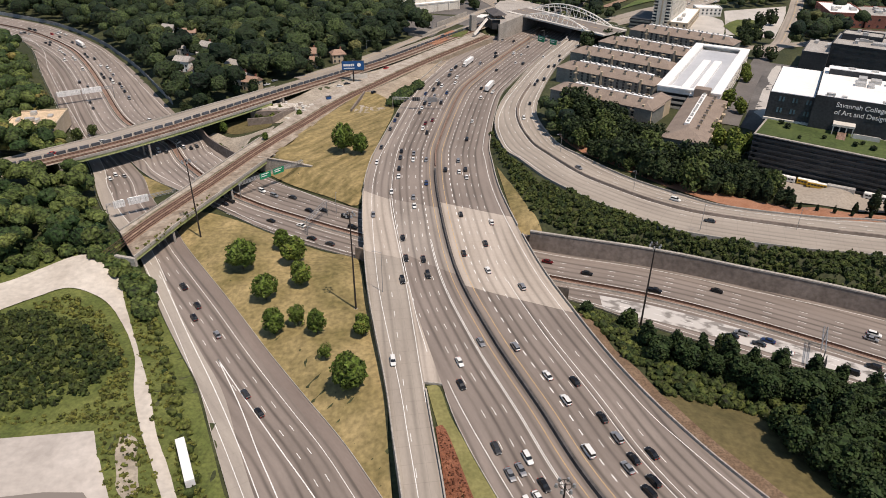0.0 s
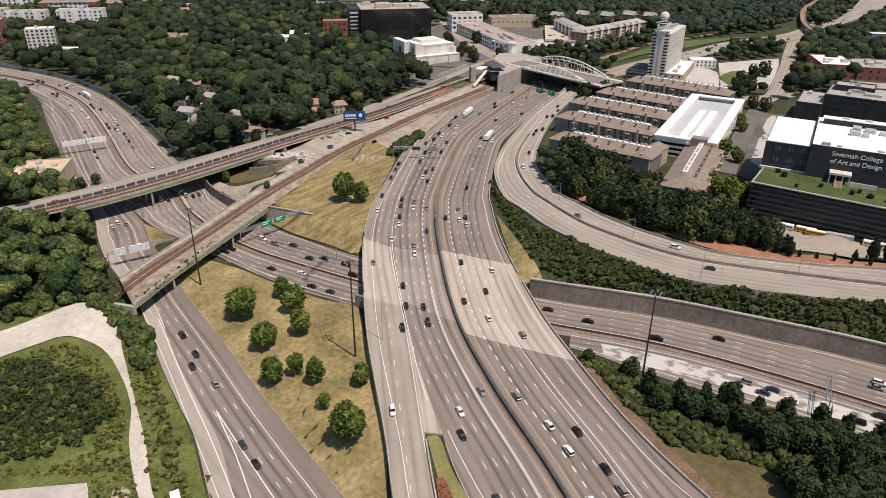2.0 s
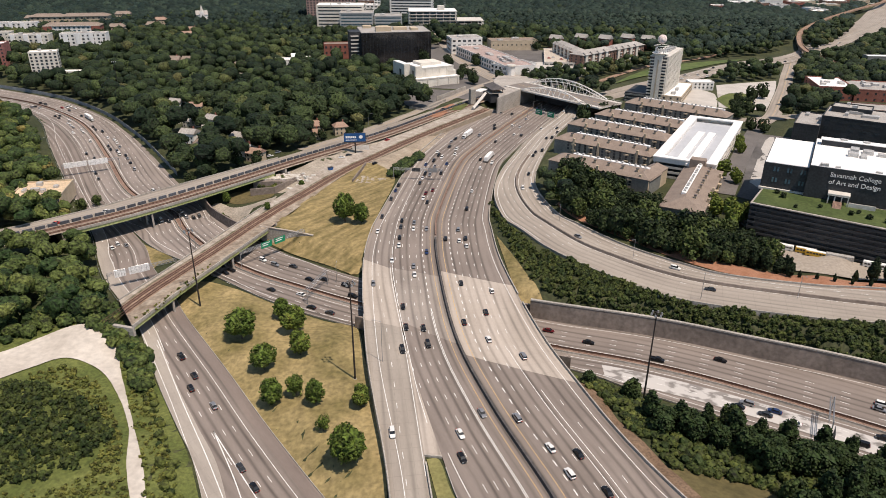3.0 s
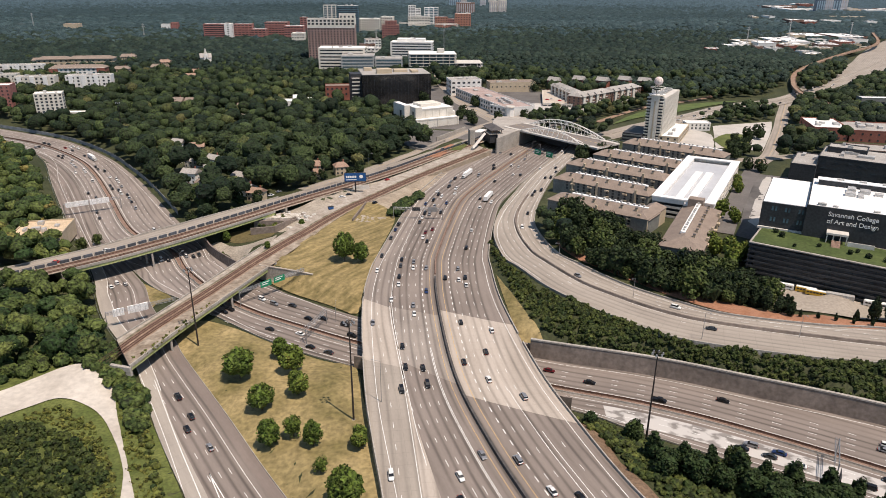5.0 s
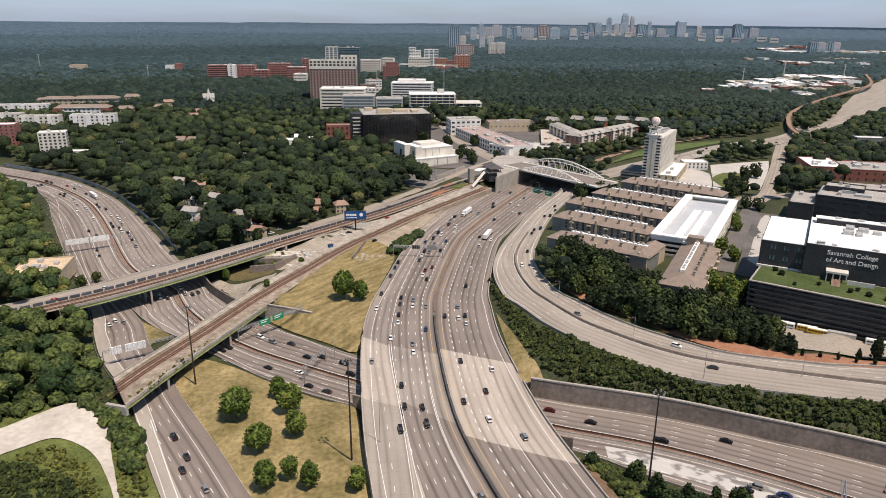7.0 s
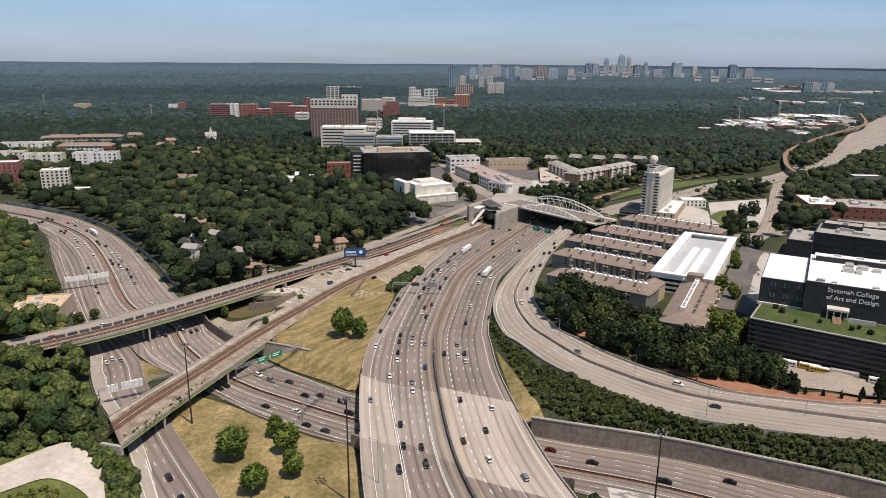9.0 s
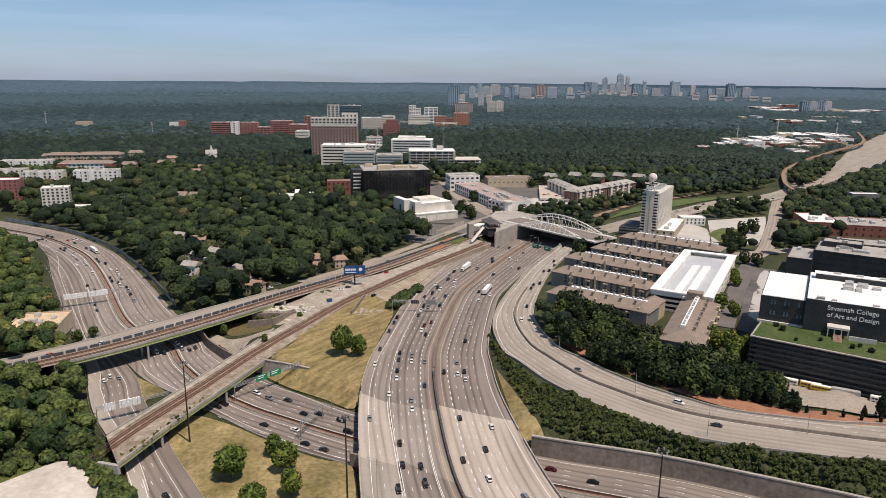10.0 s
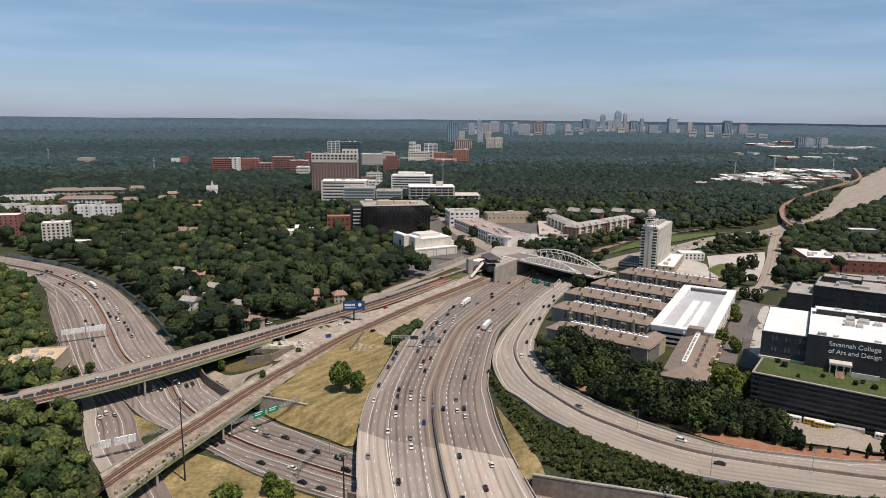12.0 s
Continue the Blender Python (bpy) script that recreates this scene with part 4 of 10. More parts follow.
def track(road, d, s0=0, s1=1e9):
    s1 = min(s1, road.length)
    line = d if callable(d) else lambda s: d
    put("track_bed", road.sheet("track_bed", SLEEPER, cross=1, lift=0.05, s0=s0, s1=s1, d0=lambda s: line(s) - 1.15, d1=lambda s: line(s) + 1.15), rail_yard, "dark sleepers and ballast")
    for e in (-0.72, 0.72):
        wall_along("rail", [road.at(s, line(s) + e) for s in np.arange(s0, s1, 6.0)], [(-0.1, 0.05), (-0.1, 0.3), (0.1, 0.3), (0.1, 0.05)], STEEL_RUST, rail_yard)


track(rail_back, 3.2)
track(rail_back, 8.8)
track(rail_front, lambda s: siding(s) - 1.65)
track(rail_front, lambda s: siding(s) + 1.65)
for r, y0, y1 in ((rail_back, 318, 424), (rail_front, 232, 338)):
    fr, bk = edge_of(r, "a", y0, y1), edge_of(r, "b", y0, y1 + 30)
    wall_along("girder", fr, [(-0.5, -2.3), (-0.5, -0.7), (0.0, -0.7), (0.0, -2.3)], GIRDER_GREEN, rail_yard, "pale green painted girder")
    wall_along("parapet", fr, [(-0.1, -0.7), (-0.1, 0.7), (0.35, 0.7), (0.35, -0.7)], CONCRETE, rail_yard, "weathered concrete bridge edge")
    wall_along("girder", bk, [(-0.4, -2.3), (-0.4, -0.3), (0.1, -0.3), (0.1, -2.3)], STEEL_RUST, rail_yard)
    wall_along("parapet", bk, [(-0.15, -0.3), (-0.15, 0.8), (0.2, 0.8), (0.2, -0.3)], CONCRETE, rail_yard)
    s0, s1 = s_at(r, "a", y0), s_at(r, "a", y1)
    # The dark tone adds the shade below the rail bridge.
    put("deck_underside", r.sheet("deck_underside", CONCRETE_DARK, lift=-1.2, s0=s0, s1=s1), rail_yard, "bridge underside, shade put into its dark colour")
for r, sy in ((rail_front, (262, 305)), (rail_back, (354,))):
    for y in sy:
        s = s_at(r, "a", y)
        w = r.width(s)
        p, q = r.at(s, 1.0), r.at(s, w - 1.0)
        n = 4
        for i in range(n):
            c = p + (q - p) * i / (n - 1)
            put("pier", bm_mesh("pier", box(-0.5, 0.5, -0.7, 0.7, -0.5, c[2] - 2.8, bevel=0.1), CONCRETE), rail_yard, m=pose(c[0], c[1], 0, 0, 0, 35), label="concrete bridge pier")
        wall_along("pier_cap", [p + np.array([0, 0, -2.9]), q + np.array([0, 0, -2.9])], [(-0.7, 0), (-0.7, 1.0), (0.7, 1.0), (0.7, 0)], CONCRETE, rail_yard)
# abutments at the bridge ends
for r, y in ((rail_front, 229), (rail_front, 343), (rail_back, 322), (rail_back, 428)):
    s = s_at(r, "a", y)
    p, q = r.at(s, -0.4), r.at(s, (r.width(s) + 0.4) if y != 229 else 9.0)
    wall_along("abutment", [p, q], [(-0.7, -11.2), (-0.7, -0.4), (0.7, -0.4), (0.7, -11.2)], CONCRETE, rail_yard, "concrete bridge abutment")

SAND_BANK = surface("sandy_cutting", (0.24, 0.19, 0.137), (0.38, 0.32, 0.245), big=0.12, fine=0.7, fine_amount=0.2)
wall_along("cutting_slope", edge_of(rail_front, "a", 440, 620), [(0.3, 0.06), (-3.2, -4.6), (-3.2, -7.5), (0.3, -7.5)], SAND_BANK, rail_yard, "sandy cutting slope beside the freeway")
# slate grey panels between the street and the inner track
PANEL = surface("slate_panel_paint", (0.06, 0.066, 0.078), (0.11, 0.118, 0.135), big=0.4, fine=2.0, rough=0.6, piece=0.25)
screen = thing("track_screen", Matrix(), "row of slate-grey metal screen panels beside the railway", "screen", kind="structure")
panel_bm = box(-2.3, 2.3, -0.3, 0.3, 0.25, 1.9, bevel=0.08)
for x in (-1.7, 0.0, 1.7):
    add_box(panel_bm, x - 0.08, x + 0.08, -0.36, 0.36, 0.25, 1.9)
add_box(panel_bm, -2.8, -2.65, -0.15, 0.15, 0, 1.5)
panel_me = bm_mesh("panel", panel_bm, PANEL)
plinth = [rail_back.at(s, 11.3) for s in np.arange(20, rail_back.length - 4, 5.0)]
wall_along("plinth", plinth, [(-0.35, -0.1), (-0.35, 0.25), (0.35, 0.25), (0.35, -0.1)], CONCRETE, screen, "low concrete plinth")
sv = 40.0
while sv < rail_back.length - 8:
    p = rail_back.at(sv, 11.3)
    put("panel", panel_me, screen, m=pose(p[0], p[1], p[2], 0, 0, rail_back.heading(sv, 11.3)))
    sv += 5.9

# ---- covers laid on the land ----
APRON = surface("stained_apron_concrete", (0.25, 0.215, 0.17), (0.42, 0.37, 0.3), big=0.12, fine=0.8, fine_amount=0.25)
drape("lawn_dry", [(-119, 271), (-114.5, 289), (-95, 282.5), (-74, 268.5), (-50, 254.5), (-36, 249.5), (-30, 224), (-22, 192), (-17, 163), (-15, 142), (-13, 122), (-20, 130), (-42, 162), (-82, 216)], DRY_GRASS, "dry mown lawn between the freeways", step=3.0)
drape("lawn_dry", [(-94, 336), (-78, 383), (-63, 424), (-50, 449), (-31, 425), (-35.5, 365), (-38.5, 321), (-41, 298), (-58, 308.5), (-78, 321.5)], MOWN_BANK, "dry mown grass bank beside the railway", step=3.0, lift=0.6)
drape("lawn_dry", [(-163, 336), (-136, 315), (-141, 308), (-145, 305)], DRY_GRASS, "dry grass island between carriageways", step=2.0)
drape("lawn_green", [(-4.5, 162.5), (-0.5, 162), (3, 149), (9.5, 134), (16, 120), (22, 108), (8, 108), (6, 120), (0, 142)], OLIVE_GRASS, "olive grass wedge between the roads", step=2.0, lift=0.3)
drape("planting_bed", [(-1.5, 145), (1.5, 144), (8, 122), (12, 108), (2, 106), (1.6, 120)], MULCH, "red-brown mulched planting bed", step=2.0, lift=0.45)
drape("lawn_dry", [(65, 160), (79, 160), (95, 155), (106, 142), (124, 122), (112, 100), (97.5, 102), (86, 119), (75, 137.5)], BROWN_GRASS, "brown-green grass slope beside the upper freeway", step=3.0)
drape("leaf_litter", [(48.3, 203), (59.3, 169), (74.6, 137), (97, 102), (100, 104), (78.2, 139), (63, 170.6), (52, 204.5)], LITTER, "brown leaf litter along the freeway edge", step=2.0, lift=0.4, smooth_per=3, wobble=1.2)
drape("rubble_patch", [(-93, 144), (-88, 143), (-85.5, 138), (-81, 126), (-84, 123), (-88, 130)], APRON, "grey rubble patch in rough grass", step=2.0, lift=0.4, wobble=1.5)
drape("lawn_dry", [(28, 330), (30, 300), (32, 280), (35, 265), (44, 258), (58, 253.5), (57, 257), (46, 263), (40.5, 279), (35.5, 300), (31, 318)], DRY_GRASS, "dry grass strip beside the upper freeway", step=2.0, lift=0.35)
track_in = [(-164, 197), (-159, 203), (-152, 213), (-143, 220), (-128, 215), (-114, 199), (-103, 181), (-95.5, 162), (-88.5, 148), (-80, 134), (-71, 119), (-62, 104)]
track_out = [(-178, 212), (-169, 221), (-160, 233), (-148, 241), (-131, 233), (-118, 211), (-105, 188), (-91, 163), (-83.5, 147), (-75, 133), (-66.5, 118), (-57, 103)]
tin, tout = spline(track_in, 8), spline(track_out, 8)
jig = np.array([[noise.noise((p[0] * 0.3, p[1] * 0.3, 1)), noise.noise((p[0] * 0.3, p[1] * 0.3, 7))] for p in tin]) * 0.9
tin, tout = tin + jig * 0.14, tout + jig * 0.14
dirt = Road(np.c_[tin, land(*tin.T) + 0.35], np.c_[tout, land(*tout.T) + 0.35], 0, per=2)
put("dirt_track", dirt.sheet("dirt_track", GRAVEL, cross=6, lift=0.6, laid=True), None, "pale gravel track looping round scrub", category="track", kind="structure")
drape("concrete_pad", [(-150, 139), (-126, 141.5), (-100, 144.5), (-92.5, 131.5), (-86, 121), (-83, 116), (-118, 108), (-150, 118)], PAD, "pale bare concrete pad", step=4.0, lift=0.32, smooth_per=1)
drape("asphalt_apron", [(-114, 120.5), (-104, 123), (-94, 123.6), (-88, 118), (-84, 112), (-118, 104)], SHOULDER, "dark asphalt apron on the concrete pad", step=4.0, lift=0.5, smooth_per=1)
drape("verge", [(-178, 235), (-150, 246), (-130, 243), (-106.5, 211.5), (-90.5, 187), (-79.8, 170), (-68, 146.5), (-58.3, 126.5), (-45, 100), (-140, 100), (-180, 140), (-210, 190)], GREEN_GRASS, "rough green grass on waste ground", lift=0.15, step=5.0)
drape("gravel_lot", [(-112, 426), (-95, 440), (-78, 462), (-57, 490), (-36, 520), (-14, 552), (-2, 560), (-30, 500), (-58, 462), (-84, 426), (-92, 402), (-104, 404)], APRON, "pale gravel lot between the railways", lift=0.28, step=4.0)
drape("gravel_bank", [(-30, 452), (-26, 478), (-8, 505), (14, 548), (40, 592), (46, 590), (22, 545), (-2, 500), (-14, 470)], surface("sandy_bank", (0.36, 0.29, 0.2), (0.5, 0.43, 0.32), big=0.1, fine=1.2), "sandy bank beside the upper freeway", lift=0.3, step=4.0)
drape("dirt_apron", [(-142, 384), (-136, 391), (-124, 381), (-112, 381), (-104, 392), (-99, 384), (-108, 366), (-114, 356), (-124, 370)], APRON, "stained concrete track between the rail bridges", lift=0.3, step=3.0)
drape("lawn_green", [(-134, 394), (-128, 405), (-108, 406), (-104, 397), (-112, 386), (-123, 385)], BROWN_GRASS, "weedy olive grass between the rail bridges", lift=0.22, step=3.0)
wall_along("wing_wall", [(-97.5, 338.5, 8.1), (-88, 336, 7.7), (-78, 334, 6.9), (-68, 332, 5.7)], [(-0.4, -8), (-0.4, 0), (0.4, 0), (0.4, -8)], CONCRETE, None, "pale concrete wing wall beside the rail bridge", category="wall", kind="structure")


def slab(name, ring, z0, z1, material, label, **tags):
    """A flat-topped solid on an outline."""
    n = len(ring)
    faces = [tuple(range(n)), tuple(range(2 * n - 1, n - 1, -1))] + [(i, n + i, n + (i + 1) % n, (i + 1) % n) for i in range(n)]
    bm = bmesh.new()
    vs = [bm.verts.new((x, y, z)) for z in (z1, z0) for x, y in ring]
    for q in faces:
        bm.faces.new([vs[k] for k in q])
    bmesh.ops.recalc_face_normals(bm, faces=bm.faces)
    return put(name, bm_mesh(name, bm, material), None, label, **tags)


slab("old_abutment", [(-119, 410), (-108, 412), (-98, 412), (-89, 417), (-90, 428), (-115, 426)], 0, 7.5, CONCRETE_DARK, "dark stained old abutment wall between the railways", category="wall", kind="structure")
slab("old_coping", [(-114, 414), (-108, 414.5), (-98.5, 414.5), (-92, 418.5), (-92, 425), (-111, 424)], 7.5, 8.3, BROKEN_PALE, "broken whitish concrete top of the old abutment", category="wall", kind="structure")
wall_along("coping", [(-97.5, 338.5, 8.1), (-88, 336, 7.7), (-78, 334, 6.9), (-68, 332, 5.7)], [(-0.6, 0), (-0.6, 0.35), (0.6, 0.35), (0.6, 0)], WALK_PALE, None, "pale coping on the wing wall", category="trim", kind="structure")

drape("cutting_apron", [(-57, 413), (-52, 445), (-33, 478), (-10, 522), (5, 542), (-6, 503), (-19, 468), (-35, 441), (-46, 418)], SAND_BANK, "sandy concrete apron between railway and freeway", lift=0.45, step=3.0, smooth_per=2)
drape("access_path", [(-55.5, 412.5), (-53.5, 426), (-46, 427), (-38, 424), (-35, 419), (-45, 414)], APRON, "grey asphalt path beside the cutting wall", lift=0.6, step=3.0, smooth_per=2)
wall_along("wing_wall", [(-57, 412.5, 6.4), (-52, 445, 7.4)], [(-0.4, -3), (-0.4, 2.6), (0.4, 2.6), (0.4, -3)], CONCRETE_DARK, None, "dark stained wing wall by the railway cutting", category="wall", kind="structure")


# ---- buildings ----
GLASS = surface("window_glass", (0.02, 0.025, 0.03), (0.05, 0.06, 0.07), big=0.2, fine=1.0, rough=0.08, bump=0, spec=0.6, piece=0.4)
GLASS_BLUE = surface("tinted_curtain_glass", (0.05, 0.09, 0.11), (0.1, 0.15, 0.18), big=0.1, fine=0.6, rough=0.1, bump=0, spec=0.7, piece=0.3)
ROOF_WHITE = surface("white_roof_membrane", (0.72, 0.71, 0.69), (0.84, 0.83, 0.81), big=0.08, fine=0.6, rough=0.7, fine_amount=0.06)
ROOF_GREY = surface("grey_gravel_roof", (0.28, 0.26, 0.24), (0.42, 0.4, 0.37), big=0.1, fine=1.0)
ROOF_ROSE = surface("pinkish_gravel_roof", (0.3, 0.225, 0.2), (0.44, 0.35, 0.315), big=0.08, fine=1.0)
ROOF_DARK = surface("dark_roof_and_shade", (0.07, 0.065, 0.065), (0.13, 0.12, 0.12), big=0.1, fine=1.0)
ROOF_BROWN = surface("brown_shingles", (0.2, 0.158, 0.128), (0.28, 0.225, 0.185), big=0.2, fine=2.0, fine_amount=0.2)
ROOF_RED = surface("tan_shingles", (0.26, 0.17, 0.125), (0.36, 0.25, 0.19), big=0.2, fine=2.0)
STUCCO = surface("grey_green_siding", (0.16, 0.165, 0.155), (0.22, 0.225, 0.21), big=0.2, fine=1.5)
STUCCO_TAN = surface("tan_stucco", (0.42, 0.34, 0.24), (0.54, 0.45, 0.33), big=0.15, fine=1.0, fine_amount=0.12)
WHITE_WALL = surface("white_render", (0.68, 0.66, 0.62), (0.82, 0.8, 0.76), big=0.1, fine=1.0, fine_amount=0.1)
CREAM_STONE = surface("cream_stone", (0.58, 0.54, 0.47), (0.73, 0.69, 0.61), big=0.1, fine=1.0, fine_amount=0.12)
CHARCOAL = surface("charcoal_cladding_and_shade", (0.028, 0.03, 0.033), (0.05, 0.052, 0.056), big=0.1, fine=0.8, rough=0.6)
BRICK_RED = surface("red_brick", (0.2, 0.075, 0.055), (0.3, 0.12, 0.09), big=0.2, fine=2.0)
BRICK_BROWN = surface("brown_brick", (0.17, 0.1, 0.075), (0.25, 0.155, 0.12), big=0.2, fine=2.0)
PALE_FRAME = surface("pale_precast", (0.5, 0.47, 0.42), (0.62, 0.59, 0.54), big=0.2, fine=1.0, fine_amount=0.1)
BLACK_GLASS = surface("black_mirror_glass", (0.012, 0.012, 0.013), (0.02, 0.02, 0.021), big=0.1, fine=0.5, rough=0.12, bump=0, spec=0.6)
METAL_UNIT = surface("rooftop_metal", (0.4, 0.39, 0.37), (0.55, 0.54, 0.52), big=0.5, fine=2.0, rough=0.5, metal=0.3)

_windows = {}


def window_mesh(w, h, material):
    key = (round(w, 2), round(h, 2), material.name)
    if key not in _windows:
        _windows[key] = bm_mesh("window", box(-w / 2, w / 2, -0.12, 0.1, -h / 2, h / 2), material)
    return _windows[key]


def building(name, corner, heading, w, d, z0, z1, wall, roof, label, storeys=0, bays=(0, 0), glass=None, win=(1.6, 1.7), bands=None, parapet=0.9, units=0, category="building", sides="fl"):
    """A block with its front-left corner at corner, its front running along heading (degrees), d metres deep; windows on the sides named: f front, l left, r right."""
    h = z1 - z0
    b = thing(name, pose(corner[0], corner[1], z0, 0, 0, heading), label, category)
    part("wall", box(0, w, 0, d, -4, h), wall, b)
    bm = bmesh.new()
    t = 0.4
    for x0, x1, y0, y1 in ((-0.1, w + 0.1, -0.1, t), (-0.1, w + 0.1, d - t, d + 0.1), (-0.1, t, t, d - t), (w - t, w + 0.1, t, d - t)):
        add_box(bm, x0, x1, y0, y1, h, h + parapet)
    part("parapet", bm, wall if bands is None else bands, b)
    part("roof", box(t, w - t, t, d - t, h, h + 0.15), roof, b)
    glass = glass or GLASS
    if storeys:
        sh = h / storeys
        runs = {"f": (w, bays[0], lambda u, z: pose(u, -0.02, z)), "r": (d, bays[1], lambda u, z: pose(w + 0.02, u, z, 0, 0, 90)), "l": (d, bays[1], lambda u, z: pose(-0.02, u, z, 0, 0, -90))}
        for side in sides:
            length, n, place = runs[side]
            if not n:
                continue
            bw = length / n
            me = window_mesh(min(win[0], bw * 0.92), min(win[1], sh * 0.8), glass)
            for i in range(storeys):
                for j in range(n):
                    put("window", me, b, m=place((j + 0.5) * bw, (i + 0.52) * sh))
        if bands:
            for i in range(1, storeys):
                part("floor_band", box(-0.15, w + 0.15, -0.15, d + 0.15, i * sh - 0.35, i * sh + 0.15), bands, b)
    rng = random.Random(name + str(corner))
    for i in range(units):
        x, y = rng.uniform(0.12, 0.8) * w, rng.uniform(0.15, 0.75) * d
        sx, sy, sz = rng.uniform(1.5, 0.12 * w + 2), rng.uniform(1.5, 0.12 * d + 2), rng.uniform(1.2, 2.8)
        part("rooftop_unit", box(x, x + sx, y, y + sy, h + 0.15, h + 0.15 + sz, bevel=0.1), METAL_UNIT, b)
    return b


def add_gable(bm, x0, x1, y0, y1, z0, z1, hip=0.0, over=0.6):
    """A pitched roof with its ridge along x, hipped by hip metres at each end."""
    x0, x1, y0, y1 = x0 - over, x1 + over, y0 - over, y1 + over
    ym = (y0 + y1) / 2
    v = [bm.verts.new(p) for p in ((x0, y0, z0), (x1, y0, z0), (x1, y1, z0), (x0, y1, z0), (x0 + hip, ym, z1), (x1 - hip, ym, z1),
                                   (x0, y0, z0 - 0.3), (x1, y0, z0 - 0.3), (x1, y1, z0 - 0.3), (x0, y1, z0 - 0.3))]
    for f in ((0, 1, 5, 4), (2, 3, 4, 5), (1, 2, 5), (3, 0, 4), (6, 7, 1, 0), (7, 8, 2, 1), (8, 9, 3, 2), (9, 6, 0, 3), (9, 8, 7, 6)):
        bm.faces.new([v[i] for i in f])
    return bm


def apartment_row(a, b, half, z0, eave, ridge, label, wells=True, cross=False):
    """A long low apartment house with a hipped shingle roof, ridge from a to b, a white flat well along the ridge and chimneys."""
    a, b = Vector((*a, 0)), Vector((*b, 0))
    L = (b - a).length
    head = math.degrees(math.atan2(b.y - a.y, b.x - a.x))
    ob = thing("apartment_house", pose(a.x, a.y, z0, 0, 0, head), label, "apartment house", "apartment houses behind the connector road")
    e, r = eave - z0, ridge - z0
    part("wall", box(-half + 1, L + 2, -half, half, -4, e), STUCCO, ob, "grey-green siding walls")
    part("roof", add_gable(bmesh.new(), -half + 1, L + 2, -half, half, e, r, hip=half * 0.9), ROOF_BROWN, ob, "brown shingle roof")
    if wells:
        part("roof_well", box(4, L - 3, 0.4, 3.0, r - 1.0, r + 0.25), ROOF_WHITE, ob, "white flat service strip on the ridge")
        rng = random.Random(L)
        x = 6
        while x < L - 6:
            part("rooftop_unit", box(x, x + 1.2, 1.0, 2.2, r + 0.25, r + 1.2), METAL_UNIT, ob)
            x += rng.uniform(2.5, 6)
    x = 3.0
    while x < L:
        y = -half * 0.42
        zc = e + (r - e) * 0.58
        stack = part("chimney", box(x - 0.7, x + 0.7, y - 0.6, y + 0.6, zc - 0.8, zc + 1.9), STUCCO_TAN, ob, "tan chimney stack")
        part("cap", box(x - 0.85, x + 0.85, y - 0.75, y + 0.75, zc + 1.9, zc + 2.2), ROOF_DARK, stack, "dark chimney cap")
        if int(x) % 2:
            front = box(x + 3.6, x + 5.0, -half - 0.7, -half + 0.6, 0, e + 2.6)
            part("flue", front, STUCCO_TAN, ob, "tall tan flue at the eave")
        x += 9.3
    if cross:
        part("cross_wing", box(L - 9, L + 1.5, -half - 1.2, half + 11, -4, e + 0.6), STUCCO, ob, "grey-green end wing")
        bm = add_gable(bmesh.new(), -half - 1.2, half + 11, -5.25, 5.25, 0, 3.4, hip=4.5, over=0.6)
        bm.transform(Matrix.Translation((L - 3.75, 0, e + 0.6)) @ Matrix.Rotation(math.radians(90), 4, "Z"))
        part("cross_roof", bm, ROOF_BROWN, ob, "brown shingle roof of the end wing")
        part("end_wall", box(L + 1.5, L + 1.8, -half - 1.2, half + 11, -4, e + 0.6), STUCCO_TAN, ob, "tan end wall")
    me = window_mesh(1.5, 1.6, GLASS)
    bal = bm_mesh("balcony", box(-1.6, 1.6, -1.2, 0, -1.2, -0.3), STUCCO_TAN)
    n = int(L / 4.2)
    for i in range(1, 4):
        for j in range(n):
            x = 1 + (j + 0.5) * L / n
            z = (i + 0.55) * e / 4
            put("window", me, ob, m=pose(x, -half - 0.02, z))
            if j % 3 == 1 and i in (1, 3):
                put("balcony", bal, ob, m=pose(x, -half, z))
    return ob


ROW = "brown-roofed grey apartment house with chimneys and a white ridge strip"
apartment_row((80, 430), (126, 395), 9, 9.5, 18.0, 21.8, ROW, cross=True)
apartment_row((91, 480), (139, 443), 9, 9.5, 18.0, 21.8, ROW)
apartment_row((107, 521), (160, 480), 9, 9.5, 18.0, 21.8, ROW)
apartment_row((134, 552), (184, 513), 9, 9.5, 18.0, 21.8, ROW)
apartment_row((168, 594), (228, 548), 9, 9.5, 18.0, 21.8, ROW)
apartment_row((131, 350), (161, 408), 11, 9.5, 18.0, 22.5, "brown-roofed apartment house beside the white parking garage")


